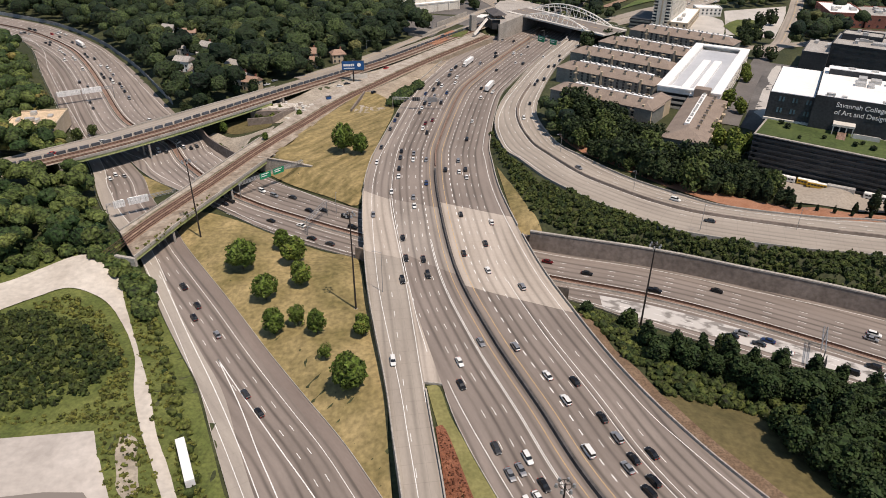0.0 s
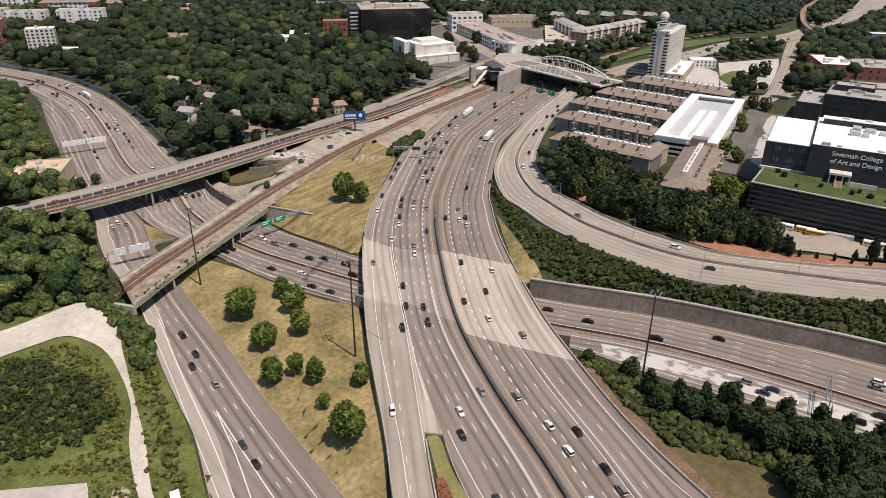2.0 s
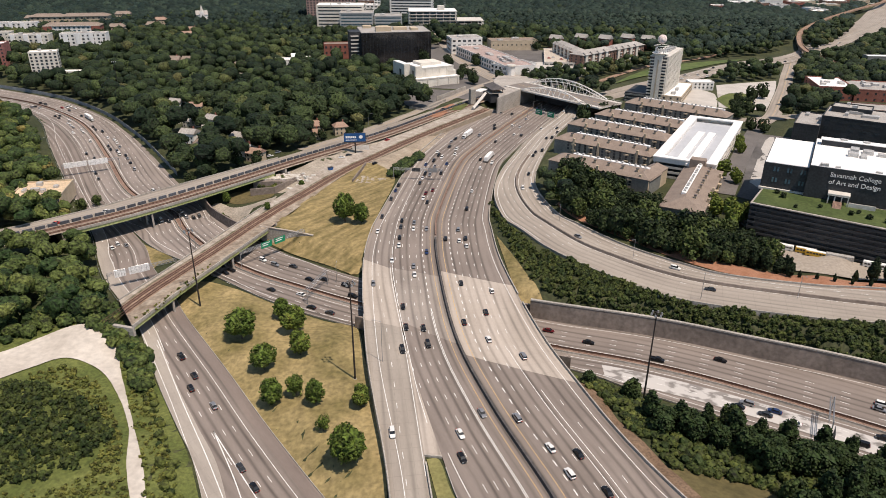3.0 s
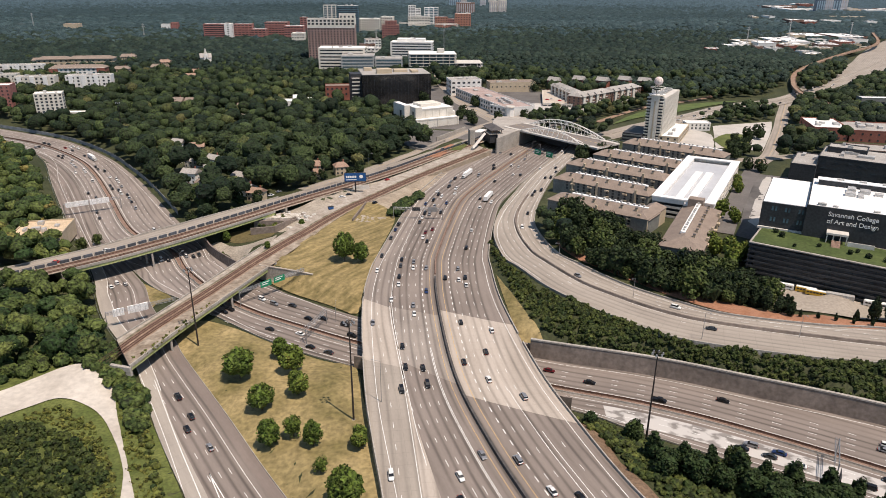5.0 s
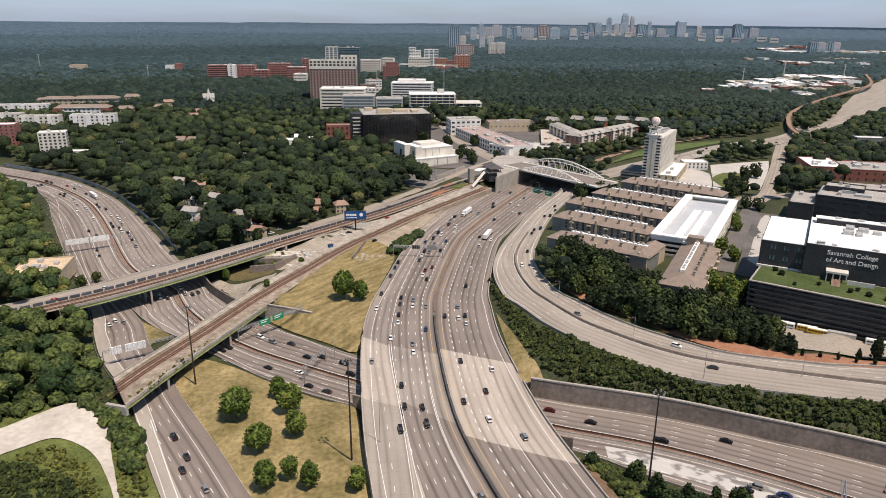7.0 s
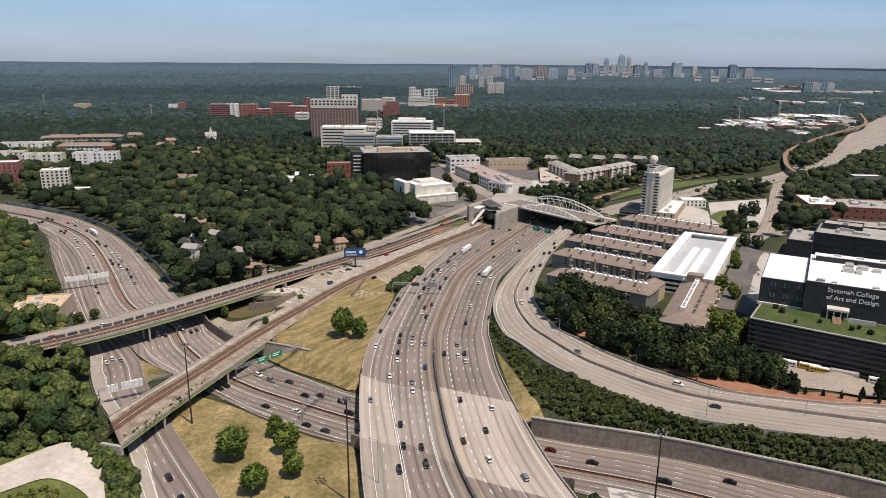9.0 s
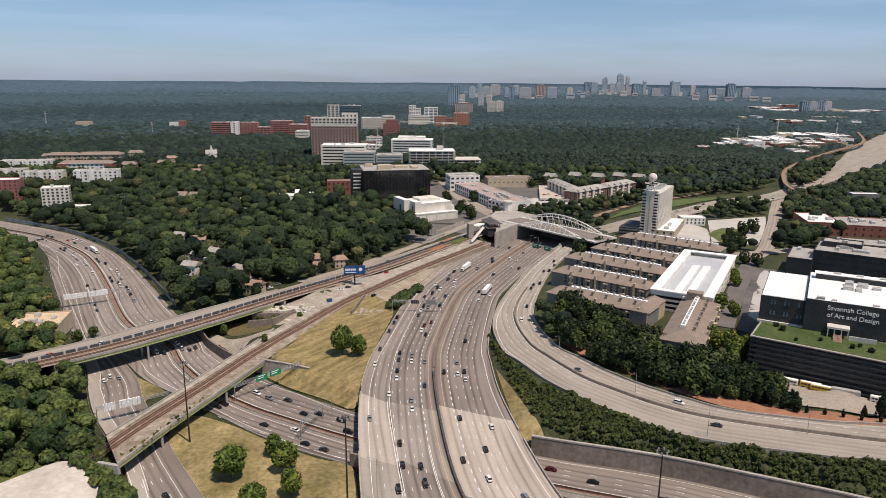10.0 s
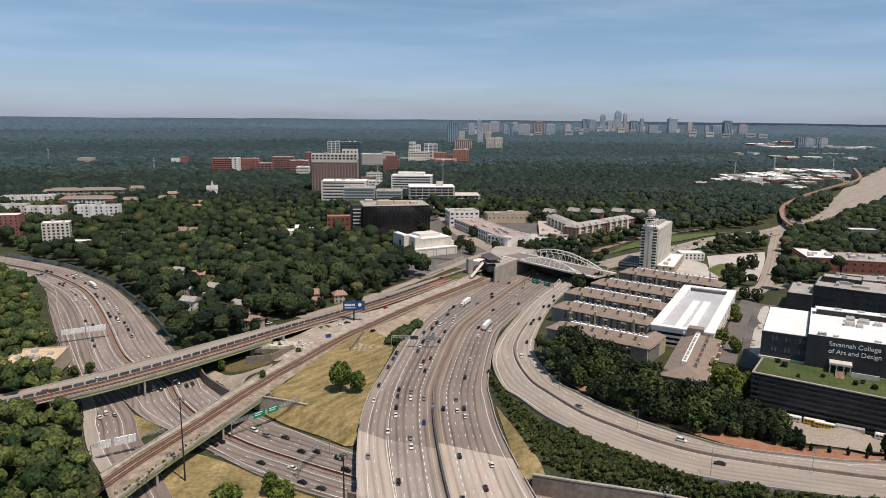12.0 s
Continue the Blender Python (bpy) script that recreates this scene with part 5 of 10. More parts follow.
def parking_garage():
    p, q = Vector((134, 423)), Vector((167, 405))
    head = math.degrees(math.atan2(q.y - p.y, q.x - p.x))
    w, d, h = (q - p).length, 121.0, 10.5
    g = thing("parking_garage", pose(p.x, p.y, 9.5, 0, 0, head), "white concrete parking garage with an open rooftop deck", "parking garage")
    for i in range(4):
        z = i * 3.2 - 0.4
        bm = box(0, w, 0, d, z, z + 0.4)
        part("floor_slab", bm, PALE_FRAME, g)
        if i < 3:
            bm = bmesh.new()
            for x0, x1, y0, y1 in ((0, w, 0, 0.25), (0, w, d - 0.25, d), (0, 0.25, 0.25, d - 0.25), (w - 0.25, w, 0.25, d - 0.25)):
                add_box(bm, x0, x1, y0, y1, z + 0.4, z + 1.5)
            part("parapet", bm, PALE_FRAME, g)
    col = bm_mesh("column", box(-0.35, 0.35, -0.35, 0.35, -3, 9.2), PALE_FRAME)
    for j in range(8):
        for x in (0.6, w - 0.6):
            put("column", col, g, m=pose(x, 1 + j * (d - 2) / 7, 0))
    # Solid block: its dark colour stands for shade behind the open floors.
    part("core", box(3, w - 3, 3, d - 3, -3, 9.0), CHARCOAL, g, "dark block for the shaded garage interior")
    bm = bmesh.new()
    for x0, x1, y0, y1 in ((-0.5, 5.5, -0.5, d + 0.5), (w - 5.5, w + 0.5, -0.5, d + 0.5), (5.5, w - 5.5, -0.5, 4.0), (5.5, w - 5.5, d - 5, d + 0.5)):
        add_box(bm, x0, x1, y0, y1, 12.2, 12.9)
    part("roof_ring", bm, ROOF_WHITE, g, "white flat roof band around the deck")
    bm = bmesh.new()
    for x0, x1, y0, y1 in ((0, 0.4, 0, d), (w - 0.4, w, 0, d), (5.2, 5.6, 4, d - 5), (w - 5.6, w - 5.2, 4, d - 5), (0.4, w - 0.4, 0, 0.4), (0.4, w - 0.4, d - 0.4, d)):
        add_box(bm, x0, x1, y0, y1, 9.6, 12.2)
    part("upper_wall", bm, WHITE_WALL, g)
    part("deck", box(5.6, w - 5.6, 4, d - 5, 9.2, 9.7), surface("pale_deck", (0.38, 0.395, 0.42), (0.47, 0.485, 0.51), big=0.06, fine=0.6, fine_amount=0.06), g, "pale grey parking deck")
    bm = box(w / 2 - 6.2, w / 2 - 1.2, 6, d - 38, 9.7, 10.9)
    add_box(bm, w / 2 + 1.2, w / 2 + 6.2, -2, d - 38, 9.7, 11.2)
    part("ramp_roof", bm, ROOF_WHITE, g, "white ramp cover")
    bm = box(w / 2 + 4, w / 2 + 13, -5, 1.5, -3, 15.5)
    part("stair_tower", bm, ROOF_BROWN, g, "brown stair tower")
    return g


parking_garage()


def college():
    """The dark academic building on its garage terrace."""
    head = -29.0
    c = thing("academic_building", pose(170, 351, 26, 0, 0, head), "charcoal academic building with a white flat roof", "building")
    w1, w2, d, h = 21.5, 95.0, 58.0, 15.0
    part("wall", box(0, w1, 3.5, d, -3, h - 0.6), CHARCOAL, c)
    part("wall", box(w1, w1 + w2, 0, d, -3, h + 2.0), CHARCOAL, c)
    part("roof", box(0.4, w1 - 0.2, 3.9, d - 0.4, h - 0.6, h - 0.3), ROOF_WHITE, c, "white roof membrane")
    part("roof", box(w1 + 0.4, w1 + w2 - 0.4, 0.4, d - 0.4, h + 2.0, h + 2.2), ROOF_WHITE, c, "white roof membrane")
    part("base_trim", box(-0.5, w1, 2.2, 3.5, -0.2, 1.0), PALE_FRAME, c)
    me = window_mesh(0.9, 2.4, GLASS_BLUE)
    for z in (5.5, 11.5):
        for x in (5.5, 7.2, 12.0, 13.6, 18.5, 20.1):
            put("window", me, c, m=pose(x, 3.48, z))
    # sign lettering on the wall
    for txt, z, size in (("Savannah College", 12.7, 3.3), ("of Art and Design", 8.9, 3.3)):
        cu = bpy.data.curves.new("sign_lettering", "FONT")
        cu.body, cu.size, cu.extrude, cu.space_character = txt, size, 0.12, 0.98
        tmp = bpy.data.objects.new("sign_lettering", cu)
        scene.collection.objects.link(tmp)
        dg = bpy.context.evaluated_depsgraph_get()
        me = bpy.data.meshes.new_from_object(tmp.evaluated_get(dg))
        bpy.data.objects.remove(tmp)
        me.materials.clear()
        me.materials.append(ROOF_WHITE)
        put("sign_lettering", me, c, m=pose(w1 + 10, -0.15, z, 90, 0, 0), label="white sign lettering")
    # entrance canopy and steps
    bm = box(w1 + 11, w1 + 21, -6, 0, 4.6, 5.6)
    for x in (w1 + 11.3, w1 + 14.2, w1 + 17.3, w1 + 20.2):
        add_box(bm, x, x + 0.5, -5.8, -5.3, 0, 4.6)
    part("entrance_canopy", bm, PALE_FRAME, c, "pale concrete entrance canopy")
    for i in range(8):
        part("step", box(w1 + 14, w1 + 18, -7 - i * 0.7, -6.3 - i * 0.7, 0, 2.0 - i * 0.25), ROOF_RED, c, "tan entrance step")
    part("terrace_wall", box(w1 + 21, w1 + 33, -6.5, -6.0, 0, 2.4), PALE_FRAME, c)
    for x, y, sx, sy, sz in ((38, 26, 5, 3.5, 2.2), (44, 25, 3, 6, 1.4), (39, 33, 4, 6, 2.6), (45, 34, 5, 5, 2.0), (52, 33, 4, 3, 1.6), (26, 0.8, 4, 2, 1.4), (33, 1.0, 2.4, 1.6, 0.8), (51, 1.2, 3, 1.6, 0.8), (63, 30, 4, 4, 2.0), (70, 18, 3, 5, 1.6), (80, 34, 6, 4, 2.2)):
        part("rooftop_unit", box(x, x + sx, y, y + sy, h + 2.2, h + 2.2 + sz, bevel=0.1), METAL_UNIT, c)
    part("penthouse", box(w1 + 3, w1 + 75, d - 14, d - 9, h + 2.2, h + 5.2), CHARCOAL, c, "dark rooftop plant storey")
    part("penthouse_roof", box(w1 + 2.4, w1 + 75.6, d - 14.6, d - 8.4, h + 5.2, h + 5.6), ROOF_WHITE, c, "white roof of the plant storey")
    for k in range(6):
        part("vent", box(w1 + 12 + k * 11, w1 + 15.5 + k * 11, d - 12.6, d - 10.4, h + 5.6, h + 6.4, bevel=0.1), METAL_UNIT, c)
    # garage under the lawn
    f = math.degrees(math.atan2(-35, 51))
    g = thing("parking_garage", pose(158, 331, 5.5, 0, 0, f), "dark louvred parking garage under a roof lawn", "parking garage")
    W, D = 125.0, 40.0
    # Dark solid core gives the shade between the spandrel bands.
    part("core", box(2.6, W, 2.6, D, -2, 20.0), ROOF_DARK, g, "dark block for the shaded garage interior")
    for i in range(7):
        part("spandrel", box(-0.3, W, -0.2, 0.5, 1.5 + i * 2.72, 2.65 + i * 2.72, bevel=0.05), CHARCOAL, g, "charcoal spandrel band")
        part("spandrel", box(-0.5, 0.3, 0.5, D, 1.5 + i * 2.72, 2.65 + i * 2.72, bevel=0.05), CHARCOAL, g, "charcoal spandrel band")
    colm = bm_mesh("column", box(-0.3, 0.3, -0.1, 0.7, -2, 20.0), CHARCOAL)
    for i in range(14):
        put("column", colm, g, m=pose(0.3 + i * 9.4, 0.15, 0))
    part("roof_slab", box(-0.5, W, -0.3, D - 12, 20.0, 20.5), CONCRETE, g)
    part("roof_lawn", box(0.5, W, 1.2, D - 13, 20.5, 20.65), surface("roof_lawn_grass", (0.045, 0.068, 0.018), (0.085, 0.11, 0.034), big=0.08, fine=0.8, fine_amount=0.3), g, "mown green roof lawn")
    return c


college()
building("office_building", (276, 497), -34, 80, 40, 15, 30, CHARCOAL, ROOF_GREY, "charcoal office block with a grey flat roof", 3, (10, 5), units=9, win=(3.2, 1.2))
building("office_building", (290, 512), -34, 26, 16, 29, 33.5, CHARCOAL, ROOF_GREY, "charcoal roof storey of the office block", units=2)
building("office_building", (257.5, 499), -32, 17, 42, 13, 24, CHARCOAL, ROOF_GREY, "low charcoal annexe with a grey roof", units=2)
building("school_building", (347, 642), -12, 30, 50, 10, 22, BRICK_RED, ROOF_WHITE, "red brick building with a pale flat roof", 2, (6, 4), units=4)
building("school_building", (377, 634), -14, 62, 46, 10, 21, BRICK_RED, ROOF_GREY, "red brick hall with a pale stepped roof", 2, (9, 5), units=6)
building("school_building", (340, 566), -20, 60, 26, 12, 19, BRICK_BROWN, ROOF_GREY, "low brick building with a grey roof", 1, (8, 4), units=3)
building("utility_building", (480, 800), -6, 32, 14, 12, 24, STUCCO, ROOF_WHITE, "grey-green clad plant building", 1, (6, 2), win=(3.5, 4))
building("motor_lodge", (214, 621), 64, 70, 18, 9.5, 15.8, STUCCO_TAN, ROOF_WHITE, "low white-roofed lodge with a tan end wall", 2, (14, 3), units=2)
building("motor_lodge", (244, 690), -2, 24, 14, 9.5, 15.6, WHITE_WALL, ROOF_WHITE, "low white lodge wing", 2, (6, 2))


def hotel_tower():
    """A slab tower: long face of pale fins, an end with a blank core between dark balconies, a globe sign on the roof."""
    t = thing("tower", pose(200, 629, 9, 0, 0, 60.7), "pale concrete slab tower with vertical fins and a rooftop globe sign", "tower")
    w, d, h = 60.0, 16.0, 40.5
    part("wall", box(0, w, 1.0, d - 1, -3, h), GLASS, t, "dark recessed glazing")
    part("core", box(-1.8, 5, 4.6, 11.6, -3, h + 2.6), CREAM_STONE, t, "blank pale end core")
    part("core_slot", box(-1.95, -1.6, 7.3, 8.7, -3, h - 2), STUCCO_TAN, t, "darker vertical slot in the end core")
    fin = bm_mesh("fin", box(-0.95, 0.95, -0.9, 1.1, -3, h), CREAM_STONE)
    for i in range(17):
        put("fin", fin, t, m=pose(1 + i * (w - 2) / 16, 0.4, 0))
    slab = bm_mesh("balcony", box(-1.5, 0.2, 0.0, 3.6, -0.15, 0.85), CREAM_STONE)
    for i in range(14):
        put("balcony", slab, t, m=pose(0, 12.0, 2 + i * 2.75))
        put("balcony", slab, t, m=pose(0, 0.6, 2 + i * 2.75))
    span = bm_mesh("spandrel", box(0, w, 0.7, 1.05, -0.55, 0.55), PALE_FRAME)
    for i in range(14):
        put("spandrel", span, t, m=pose(0, 0, 1.6 + i * 2.75))
    part("roof", box(-0.4, w + 0.4, -0.2, d, h, h + 0.9), PALE_FRAME, t)
    for i in range(9):
        part("rooftop_unit", box(14 + i * 4.6, 17 + i * 4.6, 5, 10, h + 0.9, h + 2.6 + (i % 2), bevel=0.1), METAL_UNIT, t)
    part("podium", box(-4, 34, 15.9, 34, -4, 7.5), CHARCOAL, t, "dark louvred podium beside the tower")
    for k in range(3):
        part("podium_band", box(-4.3, 34.3, 33.9, 34.4, -1 + k * 3, 0.4 + k * 3), STUCCO, t)
        part("podium_band", box(-4.4, -3.9, 15.9, 33.9, -1 + k * 3, 0.4 + k * 3), STUCCO, t)
    cx, cy = 3.5, 8.0
    bm = bmesh.new()
    for i in range(8):
        a = i * math.pi / 4
        add_tube(bm, (cx + 4.5 * math.cos(a), cy + 4.5 * math.sin(a), h + 0.9), (cx + 4.5 * math.cos(a), cy + 4.5 * math.sin(a), h + 10), 0.2, 0.2, 5)
    add_tube(bm, (cx, cy, h + 0.9), (cx, cy, h + 12), 0.5, 0.4, 8)
    part("sign_frame", bm, POLE_DARK, t, "dark steel sign frame")
    bm = bmesh.new()
    for z in (h + 3.4, h + 9.6):
        for i in range(24):
            a0, a1 = i * math.pi / 12, (i + 1) * math.pi / 12
            add_tube(bm, (cx + 6.4 * math.cos(a0), cy + 6.4 * math.sin(a0), z), (cx + 6.4 * math.cos(a1), cy + 6.4 * math.sin(a1), z), 0.3, 0.3, 5)
    add_tube(bm, (cx, cy, h + 2.6), (cx, cy, h + 3.4), 6.4, 7.6, 24)
    part("sign_ring", bm, WHITE_WALL, t, "white sign ring and dish")
    bm = bmesh.new()
    for i, hh in enumerate((3.6, 2.6, 3.2, 2.6, 3.4)):
        a = math.radians(150 + i * 21)
        x, y = cx + 6.2 * math.cos(a), cy + 6.2 * math.sin(a)
        add_box(bm, x - 0.7, x + 0.7, y - 0.7, y + 0.7, h + 4.8, h + 4.8 + hh)
    part("sign_letters", bm, WHITE_WALL, t, "white letter shapes")
    bm = bmesh.new()
    bmesh.ops.create_uvsphere(bm, u_segments=20, v_segments=12, radius=4.0)
    bmesh.ops.translate(bm, vec=(cx, cy, h + 15.0), verts=bm.verts)
    part("globe", bm, surface("faded_red_white_globe", (0.6, 0.4, 0.36), (0.8, 0.76, 0.72), big=0.4, fine=0.6, fine_amount=0.3), t, "faded pink and white globe")
    return t


hotel_tower()

# ---- the arched street bridge and the tunnel portal ----
def arch_bridge():
    b = thing("arch_bridge", Matrix(), "street bridge with white steel lattice arches over the freeway", "bridge")
    x0, y0, zd, ang, width, L = 67.0, 652.0, 17.0, -50.6, 31.0, 100.0
    at = pose(x0, y0, zd, 0, 0, ang)
    put("deck", bm_mesh("deck", box(-14, L, 0, width, -1.3, 0), PALE_FRAME), b, "pale concrete bridge deck", m=at)
    put("road_surface", bm_mesh("road_surface", box(-14, L, 4.5, width - 4.5, 0, 0.05), SHOULDER), b, m=at)
    put("lane_marking", bm_mesh("lane_marking", box(-14, L, width / 2 - 0.15, width / 2 + 0.15, 0.05, 0.07), PAINT_YELLOW), b, m=at)
    for off, s0, s1, rise, lean in ((0.6, 9.0, 80.0, 6.0, 3.6), (width - 0.6, -6.0, 84.0, 10.5, -4.5)):
        bm = bmesh.new()
        N = 24
        top = []
        for i in range(N + 1):
            f = i / N
            hgt = 4 * f * (1 - f)
            top.append(Vector((s0 + f * (s1 - s0), off + lean * hgt, 0.3 + rise * hgt)))
        for i in range(N):
            add_tube(bm, top[i], top[i + 1], 0.5, 0.5, 6)
            if i % 2:
                foot = Vector((top[i].x + (2.2 if i < N / 2 else -2.2), off + lean * 1.1, 0.2))
                add_tube(bm, top[i], foot, 0.24, 0.24, 5)
                add_tube(bm, top[i], (top[i].x, off, 0.0), 0.24, 0.24, 5)
        lean2 = lean * 1.9
        for i in range(N):
            a = Vector((top[i].x, off + lean2 * 0.6, 0.2 + top[i].z * 0.72))
            c = Vector((top[i + 1].x, off + lean2 * 0.6, 0.2 + top[i + 1].z * 0.72))
            add_tube(bm, a, c, 0.32, 0.32, 6)
            if i % 2 == 0:
                add_tube(bm, top[i], c, 0.2, 0.2, 5)
        put("arch", bm_mesh("arch", bm, WHITE_WALL), b, "white tubular lattice arch", m=at)
    post = bm_mesh("railing_post", box(-0.08, 0.08, -0.08, 0.08, 0, 1.2), WHITE_WALL)
    for off in (0.25, width - 0.25):
        put("railing", bm_mesh("railing", box(-14, L, off - 0.06, off + 0.06, 1.05, 1.2), WHITE_WALL), b, m=at)
        for i in range(14):
            put("railing_post", post, b, m=at @ pose(-12 + i * 8, off, 0))
    # Added dark wall closes the opening and stands for the shade inside.
    put("soffit_back", bm_mesh("soffit_back", box(-8, L, width - 2, width - 1, -15, -1.3), ROOF_DARK), b, "added dark wall standing for the shade under the bridge", m=at)
    # Dark ceiling sheet, its colour deepening the shade under the deck.
    put("deck_underside", bm_mesh("deck_underside", box(-8, L - 2, 1, width - 2, -1.5, -1.32), ROOF_DARK), b, "bridge underside, shade put into its dark colour", m=at)
    put("pier_wall", bm_mesh("pier_wall", box(76, 78, 1.5, width - 3, -15, -1.3), CONCRETE_DARK), b, "dark concrete wall under the bridge", m=at)
    # raised street corner behind the portal wall
    ring = [(48.5, 609, 16.6), (72, 646.5, 16.8), (90, 672, 16.9), (104, 742, 10.4), (62, 760, 10.4), (50, 700, 15), (50, 655, 16.4), (50, 622, 16.6)]
    bm = bmesh.new()
    tops = [bm.verts.new(p) for p in ring]
    lows = [bm.verts.new((x, y, 1.0)) for x, y, z in ring]
    bmesh.ops.triangulate(bm, faces=[bm.faces.new(tops)])
    for i in range(len(ring)):
        j = (i + 1) % len(ring)
        bm.faces.new((tops[i], lows[i], lows[j], tops[j]))
    bmesh.ops.recalc_face_normals(bm, faces=bm.faces)
    part("street_corner", bm, STREET_CORNER, b, "pale paved street corner")
    wall_along("portal_wall", [(47.6, 607.4, 5.0), (72.4, 646.8, 5.0)], [(-0.6, -4), (-0.6, 12.6), (0.5, 12.6), (0.5, -4)], CONCRETE, b, "pale concrete portal wall")
    return b


STREET_CORNER = surface("street_corner_paving", (0.3, 0.27, 0.24), (0.44, 0.405, 0.36), big=0.08, fine=0.8)
arch_bridge()


def rail_station():
    s = thing("rail_station", pose(47, 642, 16.7, 0, 0, 105), "small dark-roofed rail station pavilion with a stair tower", "station")
    bm = bmesh.new()
    for x in (-10, -3.5, 3.5, 10):
        for y in (-4.5, 4.5):
            add_box(bm, x - 0.3, x + 0.3, y - 0.3, y + 0.3, 0, 3.6)
    add_box(bm, -6, 6, -2.5, 2.5, 0, 3.6)
    part("wall", bm, ROOF_RED, s, "orange-brown pavilion walls and posts")
    part("roof", add_gable(bmesh.new(), -11, 11, -5.5, 5.5, 3.6, 6.6, hip=5, over=1.2), ROOF_DARK, s, "dark hipped roof")
    # No real opening: a dark box whose colour gives its shade.
    part("undercroft", box(-11, 11, -4, 7, -8.5, -0.2), CHARCOAL, s, "solid dark box for the shaded opening under the station")
    part("platform", box(-12, 12, -5, 8, -0.2, 0.0), CONCRETE, s, "pale platform slab")
    put("stair_tower", bm_mesh("stair_tower", box(-2.4, 2.4, -2.6, 2.6, 0, 13.5, bevel=0.1), CONCRETE), s, "pale concrete stair tower", m=s.matrix_basis.inverted() @ pose(26, 624, 8.6, 0, 0, 20))
    put("canopy", bm_mesh("canopy", box(-7, 7, -3.5, 3.5, 0, 0.6), WHITE_WALL), s, "white flat canopy", m=s.matrix_basis.inverted() @ pose(34, 634, 18.5, 0, 0, 60))
    bm = bmesh.new()
    add_tube(bm, (26, 602, 9.6), (38, 627, 17.6), 1.6, 1.6, 4)
    put("covered_stair", bm_mesh("covered_stair", bm, PALE_FRAME), s, "pale covered stairway", m=s.matrix_basis.inverted())
    return s


rail_station()


def civic_hall():
    c = thing("civic_hall", pose(-26.7, 690, 9, 0, 0, 29), "cream stone windowless hall with stepped roofs", "hall")
    for x0, x1, y0, y1, h in ((0, 49, 0, 7, 8.0), (3, 46, 7, 42, 17.2), (-5, 1.5, 17, 43, 20.5), (1.5, 9, 5, 20, 19.6), (40, 48.6, 7, 24, 13.0)):
        part("wall", box(x0, x1, y0, y1, -3, h), CREAM_STONE, c)
        part("roof", box(x0 + 0.4, x1 - 0.4, y0 + 0.4, y1 - 0.4, h, h + 0.2), ROOF_WHITE, c)
    part("cornice", box(-0.3, 49.3, -0.3, 0, 7.2, 8.3), PALE_FRAME, c)
    part("cornice", box(9, 46.3, 6.7, 7, 16.4, 17.5), PALE_FRAME, c)
    part("roof_block", box(14, 38, 18, 36, 17.4, 20.2), CREAM_STONE, c)
    for x in (0.4, 12, 24, 36, 47):
        part("pilaster", box(x, x + 1.2, -0.7, 0, -3, 7.2), CREAM_STONE, c)
    for x in (14, 22, 30, 38):
        part("pilaster", box(x, x + 0.9, 6.5, 7, 8.2, 16.4), CREAM_STONE, c)
    # Flat charcoal panels: colour gives the shade of the slit recesses.
    part("slot", box(1.45, 1.75, 9, 12, -2, 15), CHARCOAL, c, "flat dark panel for the shaded slit beside the end tower")
    part("slot", box(-5.2, -4.9, 24, 28, -2, 15), CHARCOAL, c, "flat dark panel for the shaded slit in the end tower")
    return c


civic_hall()


def black_office():
    b = thing("office_building", pose(-94, 815, 8, 0, 0, 12), "black mirror-glass office block with a striped stair core", "office building")
    w, d, h = 81.0, 54.0, 36.0
    part("wall", box(0, w, 0, d, -2, h), BLACK_GLASS, b, "black mirror glass")
    part("core", box(-13, 0, 8, 30, -2, h + 1), CHARCOAL, b)
    bal = bm_mesh("balcony", box(-11.5, -2.5, 6.2, 8, -0.6, 0.6), PALE_FRAME)
    for i in range(8):
        put("balcony", bal, b, m=pose(0, 0, 3 + i * 4.2))
    part("parapet", box(-0.2, w + 0.2, -0.2, d + 0.2, h, h + 0.7), CHARCOAL, b)
    part("roof", box(0.5, w - 0.5, 0.5, d - 0.5, h + 0.7, h + 0.9), ROOF_GREY, b)
    for x, y, sx, sy, sz in ((18, 8, 18, 9, 5), (40, 18, 16, 10, 3), (60, 12, 8, 16, 2.4), (24, 30, 12, 8, 3), (6, 38, 10, 8, 3)):
        part("rooftop_unit", box(x, x + sx, y, y + sy, h + 0.9, h + 0.9 + sz, bevel=0.1), STUCCO_TAN, b)
    mul = bm_mesh("mullion", box(-0.08, 0.08, -0.1, 0.0, 0, h), CHARCOAL)
    for i in range(20):
        put("mullion", mul, b, m=pose(4 * i + 2, 0, 0))
    return b


black_office()


# ---- shops, houses and the distant town ----
building("shop_terrace", (16, 892), -70, 150, 34, 9, 19, WHITE_WALL, ROOF_ROSE, "white two-storey shop terrace with a pinkish-brown flat roof", 2, (22, 5), win=(3.6, 3.0), glass=GLASS_BLUE, units=8, sides="fl")
building("shop_terrace", (67, 755), 35, 44, 26, 9, 18, WHITE_WALL, ROOF_GREY, "white corner shop building with grey roof", 2, (5, 4), win=(3.2, 2.6), units=2, sides="flr")
building("shop_building", (10, 900), 12, 40, 30, 10, 27, WHITE_WALL, ROOF_GREY, "white shop block with a stepped grey roof", 3, (6, 4), win=(3.6, 2.4), units=4)
building("shop_building", (62, 930), 8, 62, 26, 10, 20, STUCCO_TAN, ROOF_BROWN, "low tan shop building with a brown roof", 1, (10, 3), units=3)
